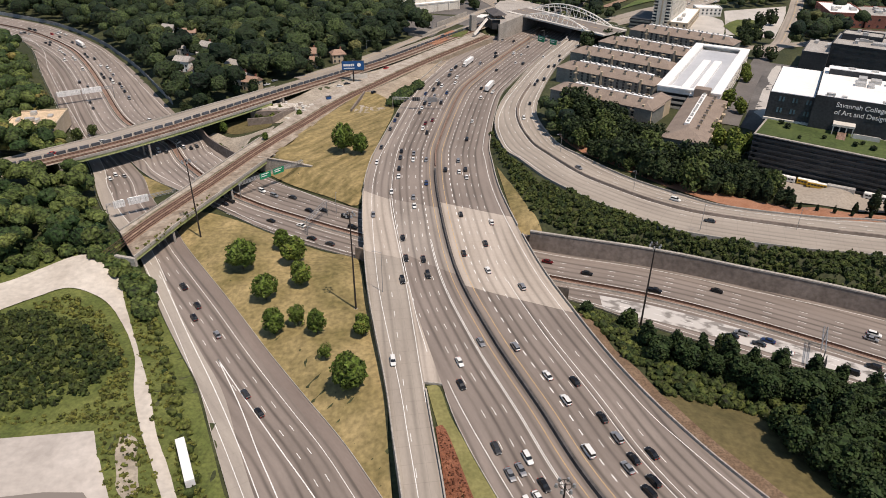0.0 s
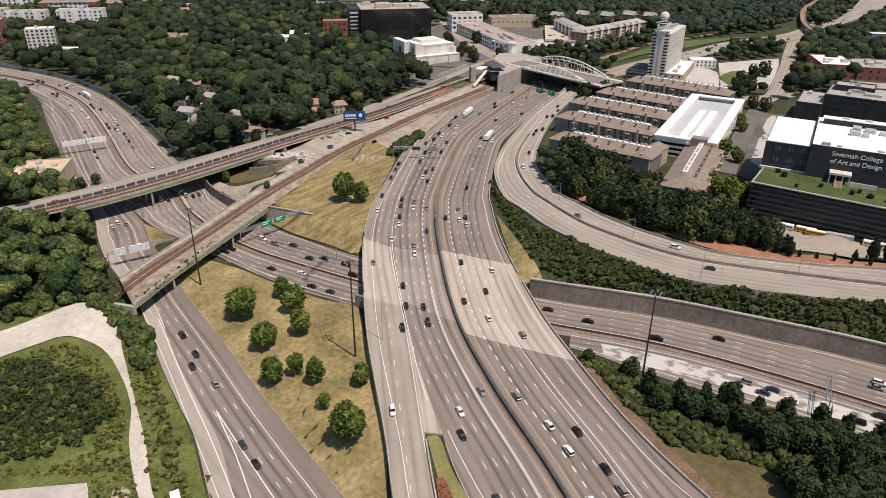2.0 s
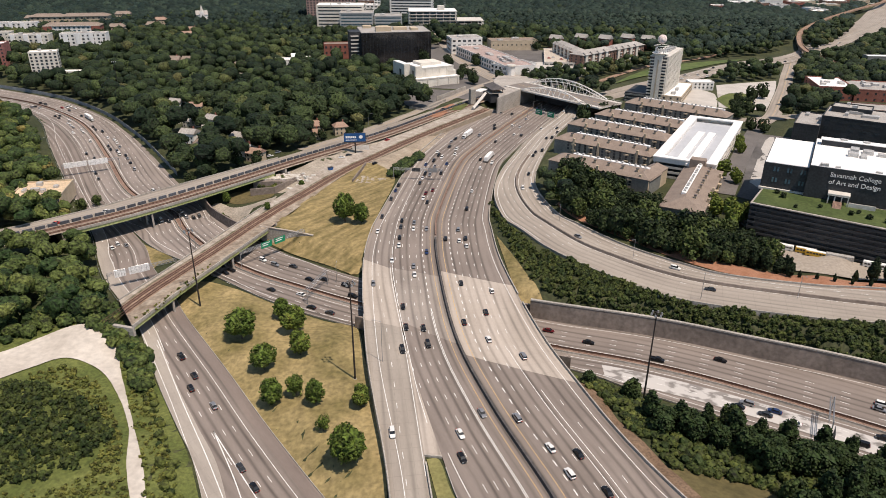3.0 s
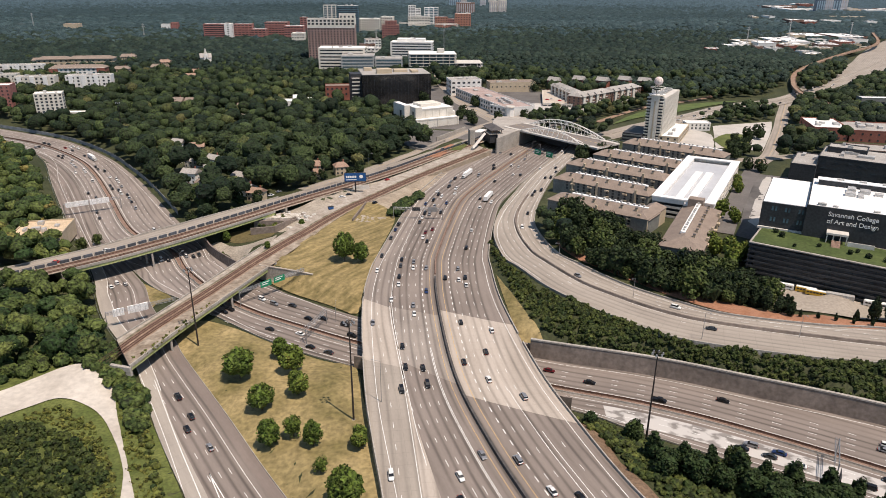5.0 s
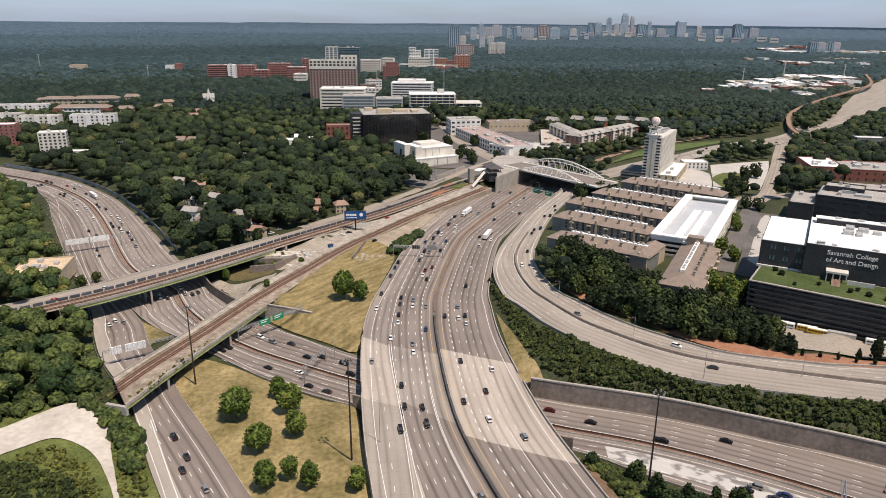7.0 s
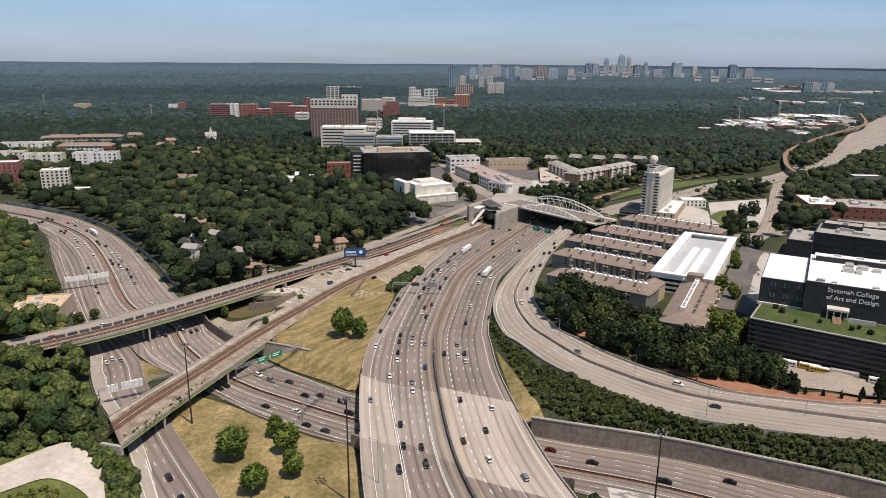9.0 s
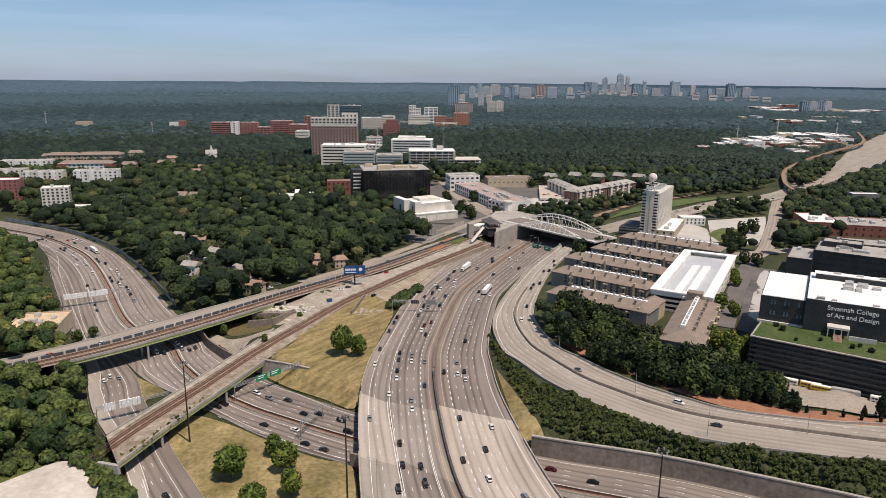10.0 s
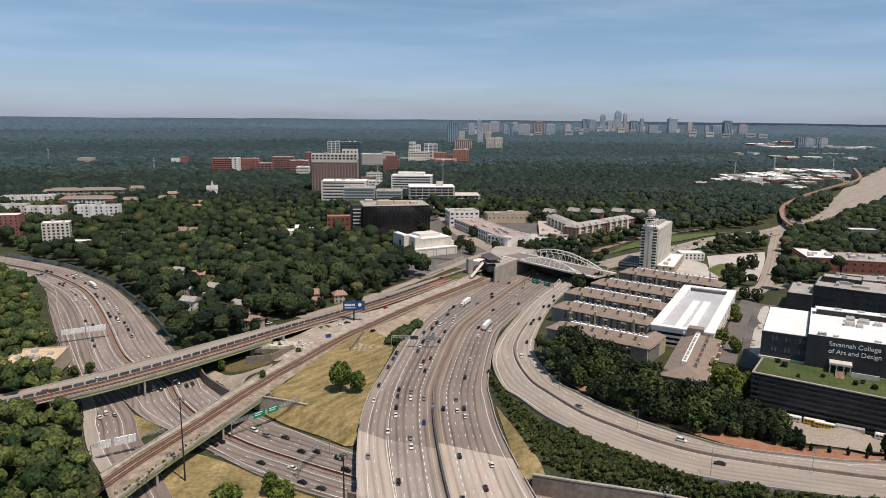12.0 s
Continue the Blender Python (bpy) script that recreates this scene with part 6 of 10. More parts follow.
t = thing("corner_turret", pose(72, 748, 9), "white octagonal corner turret with a flat cap", "turret")
bm = tube((0, 0, -1), (0, 0, 12), 4.2, 4.2, sides=8)
part("wall", bm, WHITE_WALL, t)
part("cap", tube((0, 0, 12), (0, 0, 13), 5.4, 5.0, sides=8), PALE_FRAME, t)
building("parking_deck", (117, 818), -7, 39, 104, 9, 12.5, PALE_FRAME, surface("tan_deck_paving", (0.42, 0.36, 0.3), (0.52, 0.46, 0.39), big=0.06, fine=0.8), "tan open parking deck", 1, (7, 10), win=(4, 1.4))
for x, y, L, head in ((159, 806, 62, 43), (206, 850, 62, 43), (138, 902, 76, 281)):
    bl = building("brick_apartments", (x, y), head, L, 19, 9, 22, BRICK_BROWN, ROOF_GREY, "red-brown brick apartment block with pale bays and a grey roof", 4, (int(L / 5), 3), win=(2.0, 1.8), units=0)
    part("hipped_roof", add_gable(bmesh.new(), 0, L, 0, 19, 13.6, 17.5, hip=7, over=0.8), ROOF_GREY, bl, "grey hipped roof")
    for k in range(int(L / 13)):
        part("bay", box(4 + k * 13, 8.5 + k * 13, -1.2, 0.2, -3, 13.4), CREAM_STONE, bl, "pale projecting bay")
        for zz in (2.0, 5.3, 8.6):
            part("balcony", box(9.5 + k * 13, 13 + k * 13, -1.3, 0.1, zz, zz + 1.0), PALE_FRAME, bl)
        part("dormer", add_gable(bmesh.new(), 3 + k * 13, 9.5 + k * 13, -1.4, 5.0, 13.6, 16.4, over=0.3), ROOF_GREY, bl, "grey front gable")
for x, y in ((140, 950), (176, 962), (206, 952), (238, 962), (262, 950)):
    h = thing("town_house", pose(x, y, 10, 0, 0, -40), "brick town house with a pale gabled roof", "house", "town houses by the woods")
    part("wall", box(0, 16, 0, 10, -1, 12), BRICK_RED, h)
    part("roof", add_gable(bmesh.new(), 0, 16, 0, 10, 12, 16.5, hip=0), ROOF_GREY, h)


def house(x, y, head, w, d, h, wall, roof, label, hip=0.0):
    z = float(land(x, y)[0])
    o = thing("house", pose(x, y, z, 0, 0, head), label, "house", "houses among the trees")
    part("wall", box(0, w, 0, d, -1.5, h), wall, o)
    part("roof", add_gable(bmesh.new(), 0, w, 0, d, h, h + d * 0.32, hip=hip), roof, o)
    part("chimney", box(w * 0.7, w * 0.7 + 0.9, d * 0.6, d * 0.6 + 0.9, h, h + d * 0.32 + 1.2), BRICK_RED, o)
    me = window_mesh(1.2, 1.5, GLASS)
    for j in range(max(2, int(w / 3.2))):
        for k in range(max(1, int(h / 3))):
            put("window", me, o, m=pose((j + 0.5) * w / max(2, int(w / 3.2)), -0.02, 1.8 + 3 * k))
    part("door", box(w * 0.45, w * 0.45 + 1.1, -0.1, 0.05, 0, 2.1), BRICK_BROWN, o)
    return o


HOUSES = ((-108, 518, 10, 16, 10, 6.5, STUCCO_TAN, ROOF_RED, "tan-roofed house among dark trees", 3), (-100, 498, 10, 9, 8, 5.5, STUCCO_TAN, ROOF_RED, "small tan-roofed house among dark trees", 2),
          (-82, 512, 20, 10, 9, 6.5, STUCCO_TAN, ROOF_RED, "tan hipped-roof house near the tracks", 3), (-145, 466, -30, 11, 9, 6, WHITE_WALL, ROOF_GREY, "white house with a grey roof", 0),
          (-134, 452, -20, 10, 9, 6, STUCCO_TAN, ROOF_RED, "tan house with a red-brown roof", 0), (-157, 476, -30, 10, 9, 6, WHITE_WALL, ROOF_GREY, "white gabled house with a grey roof", 0),
          (-303, 770, 0, 13, 12, 11, CREAM_STONE, ROOF_BROWN, "cream gabled house among trees", 0), (-288, 774, 0, 12, 12, 10, CREAM_STONE, ROOF_BROWN, "cream gabled house among trees", 0),
          (-295, 832, 15, 12, 10, 9, WHITE_WALL, ROOF_BROWN, "white house among trees", 0), (-372, 1010, 10, 18, 12, 10, STUCCO_TAN, ROOF_RED, "tan house with a red-brown roof", 0),
          (-206, 545, -25, 9, 8, 6, WHITE_WALL, ROOF_GREY, "small white house among trees", 0), (-452, 1090, 8, 22, 13, 12, STUCCO_TAN, ROOF_BROWN, "tan house with a brown roof", 3),
          (-496, 1062, 8, 22, 13, 12, STUCCO_TAN, ROOF_BROWN, "tan house with a brown roof", 3))
HOUSES += ((-196, 500, -15, 12, 9, 8, WHITE_WALL, ROOF_GREY, "white gabled house among trees", 0), (-176, 472, -35, 11, 9, 7, WHITE_WALL, ROOF_BROWN, "white gabled house with a brown roof", 0),
           (-180, 506, 20, 11, 9, 8, STUCCO_TAN, ROOF_GREY, "tan house with a grey roof among trees", 0), (-246, 612, -20, 12, 10, 9, WHITE_WALL, ROOF_GREY, "white gabled house among trees", 0),
           (-222, 594, 10, 12, 10, 9, CREAM_STONE, ROOF_RED, "cream house with a red-brown roof", 0), (-190, 540, -30, 10, 9, 8, WHITE_WALL, ROOF_GREY, "white gabled house among trees", 0),
           (-226, 760, 5, 14, 11, 11, CREAM_STONE, ROOF_BROWN, "cream gabled house among trees", 0))
HOUSES += ((-461, 1148, 10, 18, 12, 12, STUCCO_TAN, ROOF_RED, "tan house with a red-brown roof", 3), (-378, 1049, 10, 18, 12, 11, STUCCO_TAN, ROOF_RED, "tan house with a red-brown roof", 3), (-248, 941, 10, 11, 10, 11, STUCCO_TAN, ROOF_BROWN, "tan house among trees", 0),
           (-673, 1159, 10, 20, 12, 11, STUCCO_TAN, ROOF_BROWN, "tan house with a brown roof", 3), (-549, 1208, 10, 24, 13, 13, STUCCO_TAN, ROOF_BROWN, "tan house with a brown roof", 3), (-214, 557, -20, 10, 9, 8, WHITE_WALL, ROOF_RED, "white house with a red-brown roof", 0),
           (-231, 572, 15, 9, 8, 8, WHITE_WALL, ROOF_WHITE, "small white house with a pale roof", 0), (-178, 827, 10, 12, 10, 10, WHITE_WALL, ROOF_WHITE, "white flat house among trees", 0), (-157, 495, -30, 11, 9, 7, WHITE_WALL, ROOF_GREY, "white gabled house with a grey roof", 0))
for row in HOUSES:
    house(*row)
o = thing("church", pose(-396, 1186, 12, 0, 0, 20), "white church with a tall pointed steeple among trees", "church")
part("nave", box(-9, 9, 0, 26, -2, 11), WHITE_WALL, o)
part("roof", add_gable(bmesh.new(), -9, 9, 0, 26, 11, 17, hip=0), ROOF_GREY, o)
part("tower", box(-3, 3, -5, 1, -2, 17), WHITE_WALL, o)
part("spire", tube((0, -2, 17), (0, -2, 27), 2.9, 0.15, sides=8), PALE_FRAME, o, "pale pointed spire")
building("flat_roof_house", (-188, 782), 8, 22, 16, 11, 19, WHITE_WALL, ROOF_WHITE, "low white flat-roofed building among trees", 1, (5, 3))
building("flat_roof_house", (-158, 795), 8, 9, 9, 11, 20, WHITE_WALL, ROOF_WHITE, "small white flat-roofed building", 1, (2, 2))
building("mansion", (-146, 866), 8, 34, 18, 11, 24, BRICK_RED, ROOF_BROWN, "red brick mansion with a brown roof", 2, (6, 3), win=(2.2, 2.6))

TERRACOTTA = surface("terracotta_brick", (0.34, 0.15, 0.1), (0.44, 0.22, 0.16), big=0.1, fine=0.5)
BRICK_PINK = surface("pale_pink_brick", (0.27, 0.175, 0.15), (0.36, 0.245, 0.215), big=0.1, fine=0.5)
BRICK_FAR = surface("weathered_red_brick", (0.25, 0.105, 0.09), (0.34, 0.16, 0.14), big=0.1, fine=0.5)
FAR_OFFICES = (
    ("condominium_tower", (-233, 1234), 2, 81, 26, 12, 72, BRICK_PINK, ROOF_GREY, "brown brick condominium tower with pale window bays", 15, (15, 4), (2.6, 2.2), None),
    ("office_building", (-189, 1075), 2, 70, 40, 11, 49, CREAM_STONE, ROOF_WHITE, "cream banded office block", 8, (1, 1), (66, 1.7), None),
    ("office_building", (-150, 1040), 3, 48, 40, 11, 42, METAL_UNIT, ROOF_GREY, "grey-blue banded office block", 7, (1, 1), (46, 1.8), GLASS_BLUE),
    ("office_building", (-101, 1050), 3, 40, 36, 11, 37, METAL_UNIT, ROOF_GREY, "lower grey-blue banded office wing", 6, (1, 1), (38, 1.8), GLASS_BLUE),
    ("office_building", (-96, 1290), -3, 76, 40, 13, 40, WHITE_WALL, ROOF_WHITE, "white banded office block", 6, (1, 1), (72, 2.0), None),
    ("hospital", (-538, 1617), 6, 47, 26, 17, 48, BRICK_FAR, ROOF_WHITE, "red brick hospital block with white roof edge", 7, (1, 1), (44, 1.6), None),
    ("hospital", (-491, 1616), 6, 16, 26, 17, 49, WHITE_WALL, ROOF_WHITE, "white rendered hospital stair block", 7, (1, 1), (4, 1.8), None),
    ("hospital", (-480, 1650), 6, 42, 30, 17, 46, BRICK_FAR, ROOF_GREY, "red brick hospital wing", 6, (5, 1), (6, 1.6), None),
    ("hospital", (-440, 1644), 3, 34, 24, 17, 36, BRICK_FAR, ROOF_WHITE, "low red brick hospital link with pale roof", 4, (4, 1), (6, 1.6), None),
    ("hospital", (-419, 1694), 3, 53, 34, 18, 48, BRICK_FAR, ROOF_GREY, "long red brick hospital block", 6, (7, 1), (6, 1.6), None),
    ("hospital", (-364, 1645), 2, 44, 30, 17, 43, BRICK_FAR, ROOF_WHITE, "red brick hospital block with a pale roof", 5, (6, 1), (6, 1.6), None),
    ("hospital", (-330, 1560), 2, 28, 26, 16, 34, CREAM_STONE, ROOF_WHITE, "low cream clinic with a white roof", 3, (5, 1), (4, 1.6), None),
    ("hospital", (-355, 1790), 2, 17, 20, 19, 54, BRICK_FAR, ROOF_GREY, "narrow dark red hospital tower", 8, (2, 1), (5, 1.6), GLASS),
    ("office_tower", (-300, 1815), 3, 31, 26, 20, 82, CREAM_STONE, ROOF_GREY, "narrow pale office tower with a glazed front", 14, (3, 3), (7, 3), GLASS_BLUE),
    ("office_tower", (-259, 1760), 2, 53, 30, 18, 83, GLASS_BLUE, ROOF_WHITE, "green-blue glass office tower", 16, (1, 1), (50, 1.3), GLASS),
    ("apartment_block", (-210, 1805), 2, 50, 30, 19, 51, CREAM_STONE, ROOF_WHITE, "cream apartment block above the woods", 6, (9, 3), (3, 2.4), None),
    ("apartment_block", (-160, 1840), -8, 30, 26, 19, 54, CREAM_STONE, ROOF_WHITE, "cream corner apartment block", 6, (6, 3), (3, 2.4), None),
    ("apartment_block", (-145, 1694), 2, 40, 26, 18, 44, BRICK_FAR, ROOF_RED, "red brick apartment block with stepped terraces", 5, (6, 3), (4, 2.0), None),
    ("apartment_block", (-139, 1704), 2, 28, 18, 44, 52, BRICK_FAR, ROOF_RED, "stepped red brick top storeys", 2, (4, 2), (4, 2.0), None),
    ("shop_building", (-159, 1462), 14, 32, 24, 15, 30, WHITE_WALL, ROOF_RED, "white shop block with a red-brown roof", 3, (5, 2), (4, 2.4), None),
    ("shop_building", (-164, 1400), 10, 30, 24, 14, 26, BRICK_BROWN, ROOF_DARK, "brown shop block with a dark roof", 2, (4, 2), (4, 2.4), None),
    ("shop_building", (-150, 1340), 8, 28, 24, 14, 25, WHITE_WALL, ROOF_WHITE, "white shop block with a white roof", 2, (4, 2), (4, 2.4), None),
    ("condominium_tower", (-96, 1972), 0, 19, 22, 21, 76, WHITE_WALL, ROOF_WHITE, "white condominium tower above the woods", 14, (3, 2), (4.6, 1.8), None),
    ("condominium_tower", (-77, 1974), 0, 14, 22, 21, 68, WHITE_WALL, ROOF_WHITE, "white condominium tower shoulder", 12, (2, 2), (4.6, 1.8), None),
    ("podium", (-97, 1962), 0, 60, 30, 21, 49, CREAM_STONE, ROOF_WHITE, "cream podium of the condominium towers", 4, (8, 2), (5, 2.0), None),
    ("condominium_tower", (-53, 1976), 0, 38, 24, 21, 71, WHITE_WALL, ROOF_WHITE, "white and glass condominium tower", 12, (3, 2), (10, 2.6), GLASS_BLUE),
    ("apartment_block", (-23, 1877), 0, 33, 26, 20, 52, TERRACOTTA, ROOF_RED, "orange-red brick apartment block", 6, (5, 3), (3, 2.4), None),
    ("apartment_block", (9, 1938), 0, 20, 26, 21, 44, BRICK_FAR, ROOF_RED, "low red brick apartment link", 4, (3, 3), (3, 2.4), None),
    ("apartment_block", (30, 1960), 0, 43, 30, 21, 57, TERRACOTTA, ROOF_WHITE, "orange-red brick apartment block with a pale end", 6, (6, 3), (3, 2.4), None))
for nm, c, hd, w, d, z0, z1, wl_, rf, lb, st, by, wn_, gl in FAR_OFFICES:
    building(nm, c, hd, w, d, z0, z1, wl_, rf, lb, st, by, win=wn_, glass=gl, units=3, sides="f" if by[0] > 5 else "fr")
building("crown_storey", (-233, 1233.5), 2, 81, 27, 72, 82, CREAM_STONE, ROOF_GREY, "cream crown storeys on the brick tower", 2, (12, 3), win=(4.0, 3.0), units=1, sides="f")
building("crown_storey", (-179, 1240), 2, 27, 14, 82.2, 90, CREAM_STONE, ROOF_WHITE, "cream rooftop plant storey on the brick tower", 1, (4, 2), win=(3.0, 3.0), units=0, sides="f")
building("office_building", (-84, 1300), -3, 50, 24, 40.2, 45, WHITE_WALL, ROOF_WHITE, "white roof storey on the banded office block", units=2)


def frame_building():
    """An office block under construction: bare slabs and columns, with lower storeys stepping down beside it."""
    b = thing("unfinished_building", pose(-52, 1066, 11, 0, 0, 4), "unfinished concrete office block with bare floor slabs", "building site")
    col = bm_mesh("column", box(-0.6, 0.6, -0.6, 0.6, -2, 4.4), PALE_FRAME)
    for i in range(8):
        z = 4.4 * i
        for x0, x1, top in ((0, 72, 8), (72, 112, 5)):
            if i >= top:
                continue
            part("floor_slab", box(x0, x1, 0, 44, z, z + 0.9), PALE_FRAME, b)
            if i < top - 1:
                for k in range(int((x1 - x0) / 10) + 1):
                    put("column", col, b, m=pose(min(x0 + 1.5 + k * 10, x1 - 1), 1.2, z + 0.9 - 0.1))
    # Solid dark blocks carry the shade of the floors between the slabs.
    part("core", box(3, 69, 4, 42, -2, 30.0), GLASS_BLUE, b, "dark glass block for the shaded floors")
    part("core", box(70, 109, 6, 42, -2, 16.5), CHARCOAL, b, "dark block for the shaded unglazed floors")
    part("stair_core", box(44, 54, 14, 26, 30, 38.0), PALE_FRAME, b, "pale concrete stair core")
    part("roof_deck", box(1, 71, 1, 43, 31.7, 31.9), ROOF_WHITE, b, "pale unfinished roof deck")
    part("site_fence", box(68, 108, -9, -8.2, -1, 7.5), RED_CLAY, b, "orange site hoarding")
    c = thing("tower_crane", pose(1, 1112, 11), "slim grey tower crane over the building site", "crane")
    bm = bmesh.new()
    for sx in (-0.9, 0.9):
        for sy in (-0.9, 0.9):
            add_tube(bm, (sx, sy, 0), (sx, sy, 75), 0.22, 0.22, 4)
    for k in range(25):
        add_tube(bm, (-0.9, -0.9, 3 * k), (0.9, -0.9, 3 * k + 3), 0.12, 0.12, 4)
        add_tube(bm, (0.9, -0.9, 3 * k), (0.9, 0.9, 3 * k + 3), 0.12, 0.12, 4)
    part("mast", bm, STEEL_GREY, c)
    bm = bmesh.new()
    for sy in (-0.9, 0.9):
        add_tube(bm, (-70, sy, 73), (22, sy, 71), 0.3, 0.3, 4)
    add_tube(bm, (-70, 0, 74.5), (22, 0, 72.5), 0.3, 0.3, 4)
    for k in range(30):
        add_tube(bm, (-70 + 3 * k, -0.9, 73 - k * 0.065), (-68.5 + 3 * k, 0, 74.5 - k * 0.065), 0.14, 0.14, 4)
    part("jib", bm, PALE_FRAME, c, "pale lattice jib")
    part("counterweight", box(18, 21.5, -1.2, 1.2, 68.5, 71), CONCRETE, c)
    part("cab", box(-1.4, 1.4, -2.6, -0.9, 70, 72.4, bevel=0.1), WHITE_WALL, c)


frame_building()

# apartment blocks and the pale block west of the freeway
WEST = (((-536, 876), 12, 47, 18, 10, 31, CREAM_STONE, (8, 2)), ((-479, 891), 12, 54, 18, 10, 31, WHITE_WALL, (9, 2)), ((-636, 990), 12, 68, 18, 12, 31, WHITE_WALL, (11, 2)), ((-600, 908), 12, 44, 18, 11, 29, CREAM_STONE, (7, 2)))
for c, hd, w, d, z0, z1, wl_, by in WEST:
    bl = building("apartment_block", c, hd, w, d, z0, z1, wl_, ROOF_GREY, "pale rendered apartment block with grey roof", 5, by, win=(2.4, 2.0), units=2)
    for k in range(int(w / 15)):
        part("bay", box(4 + k * 15, 9 + k * 15, -1.4, 0.2, -3, z1 - z0 + 1.2), ROOF_WHITE, bl, "white projecting bay")
bl = building("apartment_block", (-551, 988), 10, 73, 20, 11, 28, WHITE_WALL, ROOF_GREY, "white and brick apartment block with a grey-brown hipped roof", 4, (12, 2), win=(3.0, 2.4), units=0, glass=GLASS_BLUE)
part("hipped_roof", add_gable(bmesh.new(), 0, 73, 0, 20, 17.4, 21.5, hip=7, over=1.0), ROOF_BROWN, bl, "grey-brown hipped roof")
for x0 in (-0.4, 62):
    part("brick_end", box(x0, x0 + 11.4, -1.0, 19, -3, 17.2), BRICK_RED, bl, "red brick end bay")
for c, w in (((-638, 1112), 48), ((-594, 1122), 68)):
    bl = building("apartment_block", c, 10, w, 22, 12, 26, STUCCO_TAN, ROOF_BROWN, "tan apartment block with a brown hipped roof", 3, (int(w / 8), 2), win=(3, 2))
    part("hipped_roof", add_gable(bmesh.new(), 0, w, 0, 22, 14.6, 18.5, hip=8, over=1.2), ROOF_BROWN, bl, "tan-brown hipped roof")
building("apartment_block", (-431, 733), 20, 27, 15, 10, 33.5, CREAM_STONE, ROOF_WHITE, "pale six-storey block with dark balconies", 7, (6, 3), win=(2.2, 1.9), units=2, sides="fr")
building("annexe", (-402, 718), 4, 30, 10, 10, 17, CREAM_STONE, ROOF_WHITE, "low white annexe roof", 1, (6, 2))
building("apartment_block", (-516, 784), 12, 27, 20, 11, 34, BRICK_FAR, ROOF_WHITE, "red brick block with pale balconies", 6, (5, 3))
building("warehouse", (-250, 372), 12, 28, 27, 5, 10.2, STUCCO_TAN, surface("tan_gravel_roof", (0.5, 0.38, 0.25), (0.64, 0.5, 0.35), big=0.1, fine=1.0), "low warehouse with a tan gravel roof beside the freeway", 1, (6, 4), units=5)

# white roofed sheds and the distant towers
SHEDS = ((580, 1475, 40, 30), (634, 1511, 55, 90), (623, 1432, 16, 18), (644, 1422, 29, 25), (718, 1575, 70, 75), (700, 1467, 48, 44), (835, 1672, 60, 110), (781, 1629, 26, 40), (677, 1325, 24, 46), (734, 1435, 44, 18), (902, 1645, 67, 110), (855, 1553, 54, 22))
SHEDS += ((802, 1504, 24, 60), (845, 1492, 24, 18), (1251, 2788, 101, 120), (1443, 2978, 76, 120), (1252, 2650, 124, 90), (1478, 2681, 43, 90), (1483, 2615, 111, 120), (1021, 2135, 83, 60), (1221, 2092, 30, 24), (1225, 2329, 118, 18), (1597, 2612, 48, 120))
for i, (x, y, w, d) in enumerate(SHEDS):
    z = float(land(x + w / 2, y + d / 2)[0])
    building("warehouse", (x, y), -6 + 5 * (i % 3), w, d, z, z + 9 + (i % 3), (WHITE_WALL, STUCCO_TAN, BRICK_BROWN, WHITE_WALL)[i % 4], ROOF_WHITE if i % 5 != 3 else ROOF_GREY, "low white-roofed warehouse among woods", 1, (max(2, int(w / 14)), 2), win=(5, 2.5), units=4, sides="f")
# smaller sheds packed between them
SMALL_SHEDS = ((516, 1403, 25), (604, 1478, 26), (649, 1524, 36), (644, 1468, 35), (705, 1554, 40), (687, 1441, 26), (725, 1513, 45), (799, 1638, 23), (812, 1586, 38), (766, 1468, 46), (830, 1508, 33), (876, 1537, 33), (666, 1310, 29), (1247, 2750, 32), (1331, 2852, 50), (1420, 2923, 51), (1305, 2648, 41), (1448, 2609, 51), (1489, 2575, 70), (1004, 2108, 41), (1039, 2087, 45), (1112, 2127, 50), (962, 2266, 19), (1015, 2266, 18), (1230, 2191, 24))
for i, (x, y, w) in enumerate(SMALL_SHEDS):
    d = 26 + 9 * (i % 4)
    z = float(land(x + w / 2, y + d / 2)[0])
    building("warehouse", (x, y), -8 + 6 * (i % 3), w, d, z, z + 10 + 1.5 * (i % 4), (BRICK_RED, WHITE_WALL, STUCCO_TAN, WHITE_WALL, BRICK_BROWN)[i % 5], (ROOF_WHITE, ROOF_WHITE, ROOF_GREY)[i % 3], "low flat-roofed shed packed among warehouses and trees", 1, (max(2, int(w / 16)), 1), win=(5, 2.8), units=2, sides="f")
SHEDS += tuple((x, y, w, 26) for x, y, w in SMALL_SHEDS)
# distant towers: x, y, width, foot, top, finish
SKY_TOWERS = ((20, 2921, 47, 38, 132, 0), (70, 3058, 25, 40, 86, 4), (131, 3593, 34, 51, 114, 1), (180, 3725, 24, 54, 136, 2), (205, 3730, 45, 54, 113, 3), (259, 3872, 53, 58, 124, 3), (325, 3746, 21, 55, 108, 2), (324, 3503, 28, 50, 114, 0), (391, 3958, 32, 60, 118, 2), (385, 3571, 60, 51, 113, 3), (498, 3836, 61, 57, 123, 5), (536, 3647, 50, 53, 114, 2), (662, 3786, 33, 57, 110, 4))
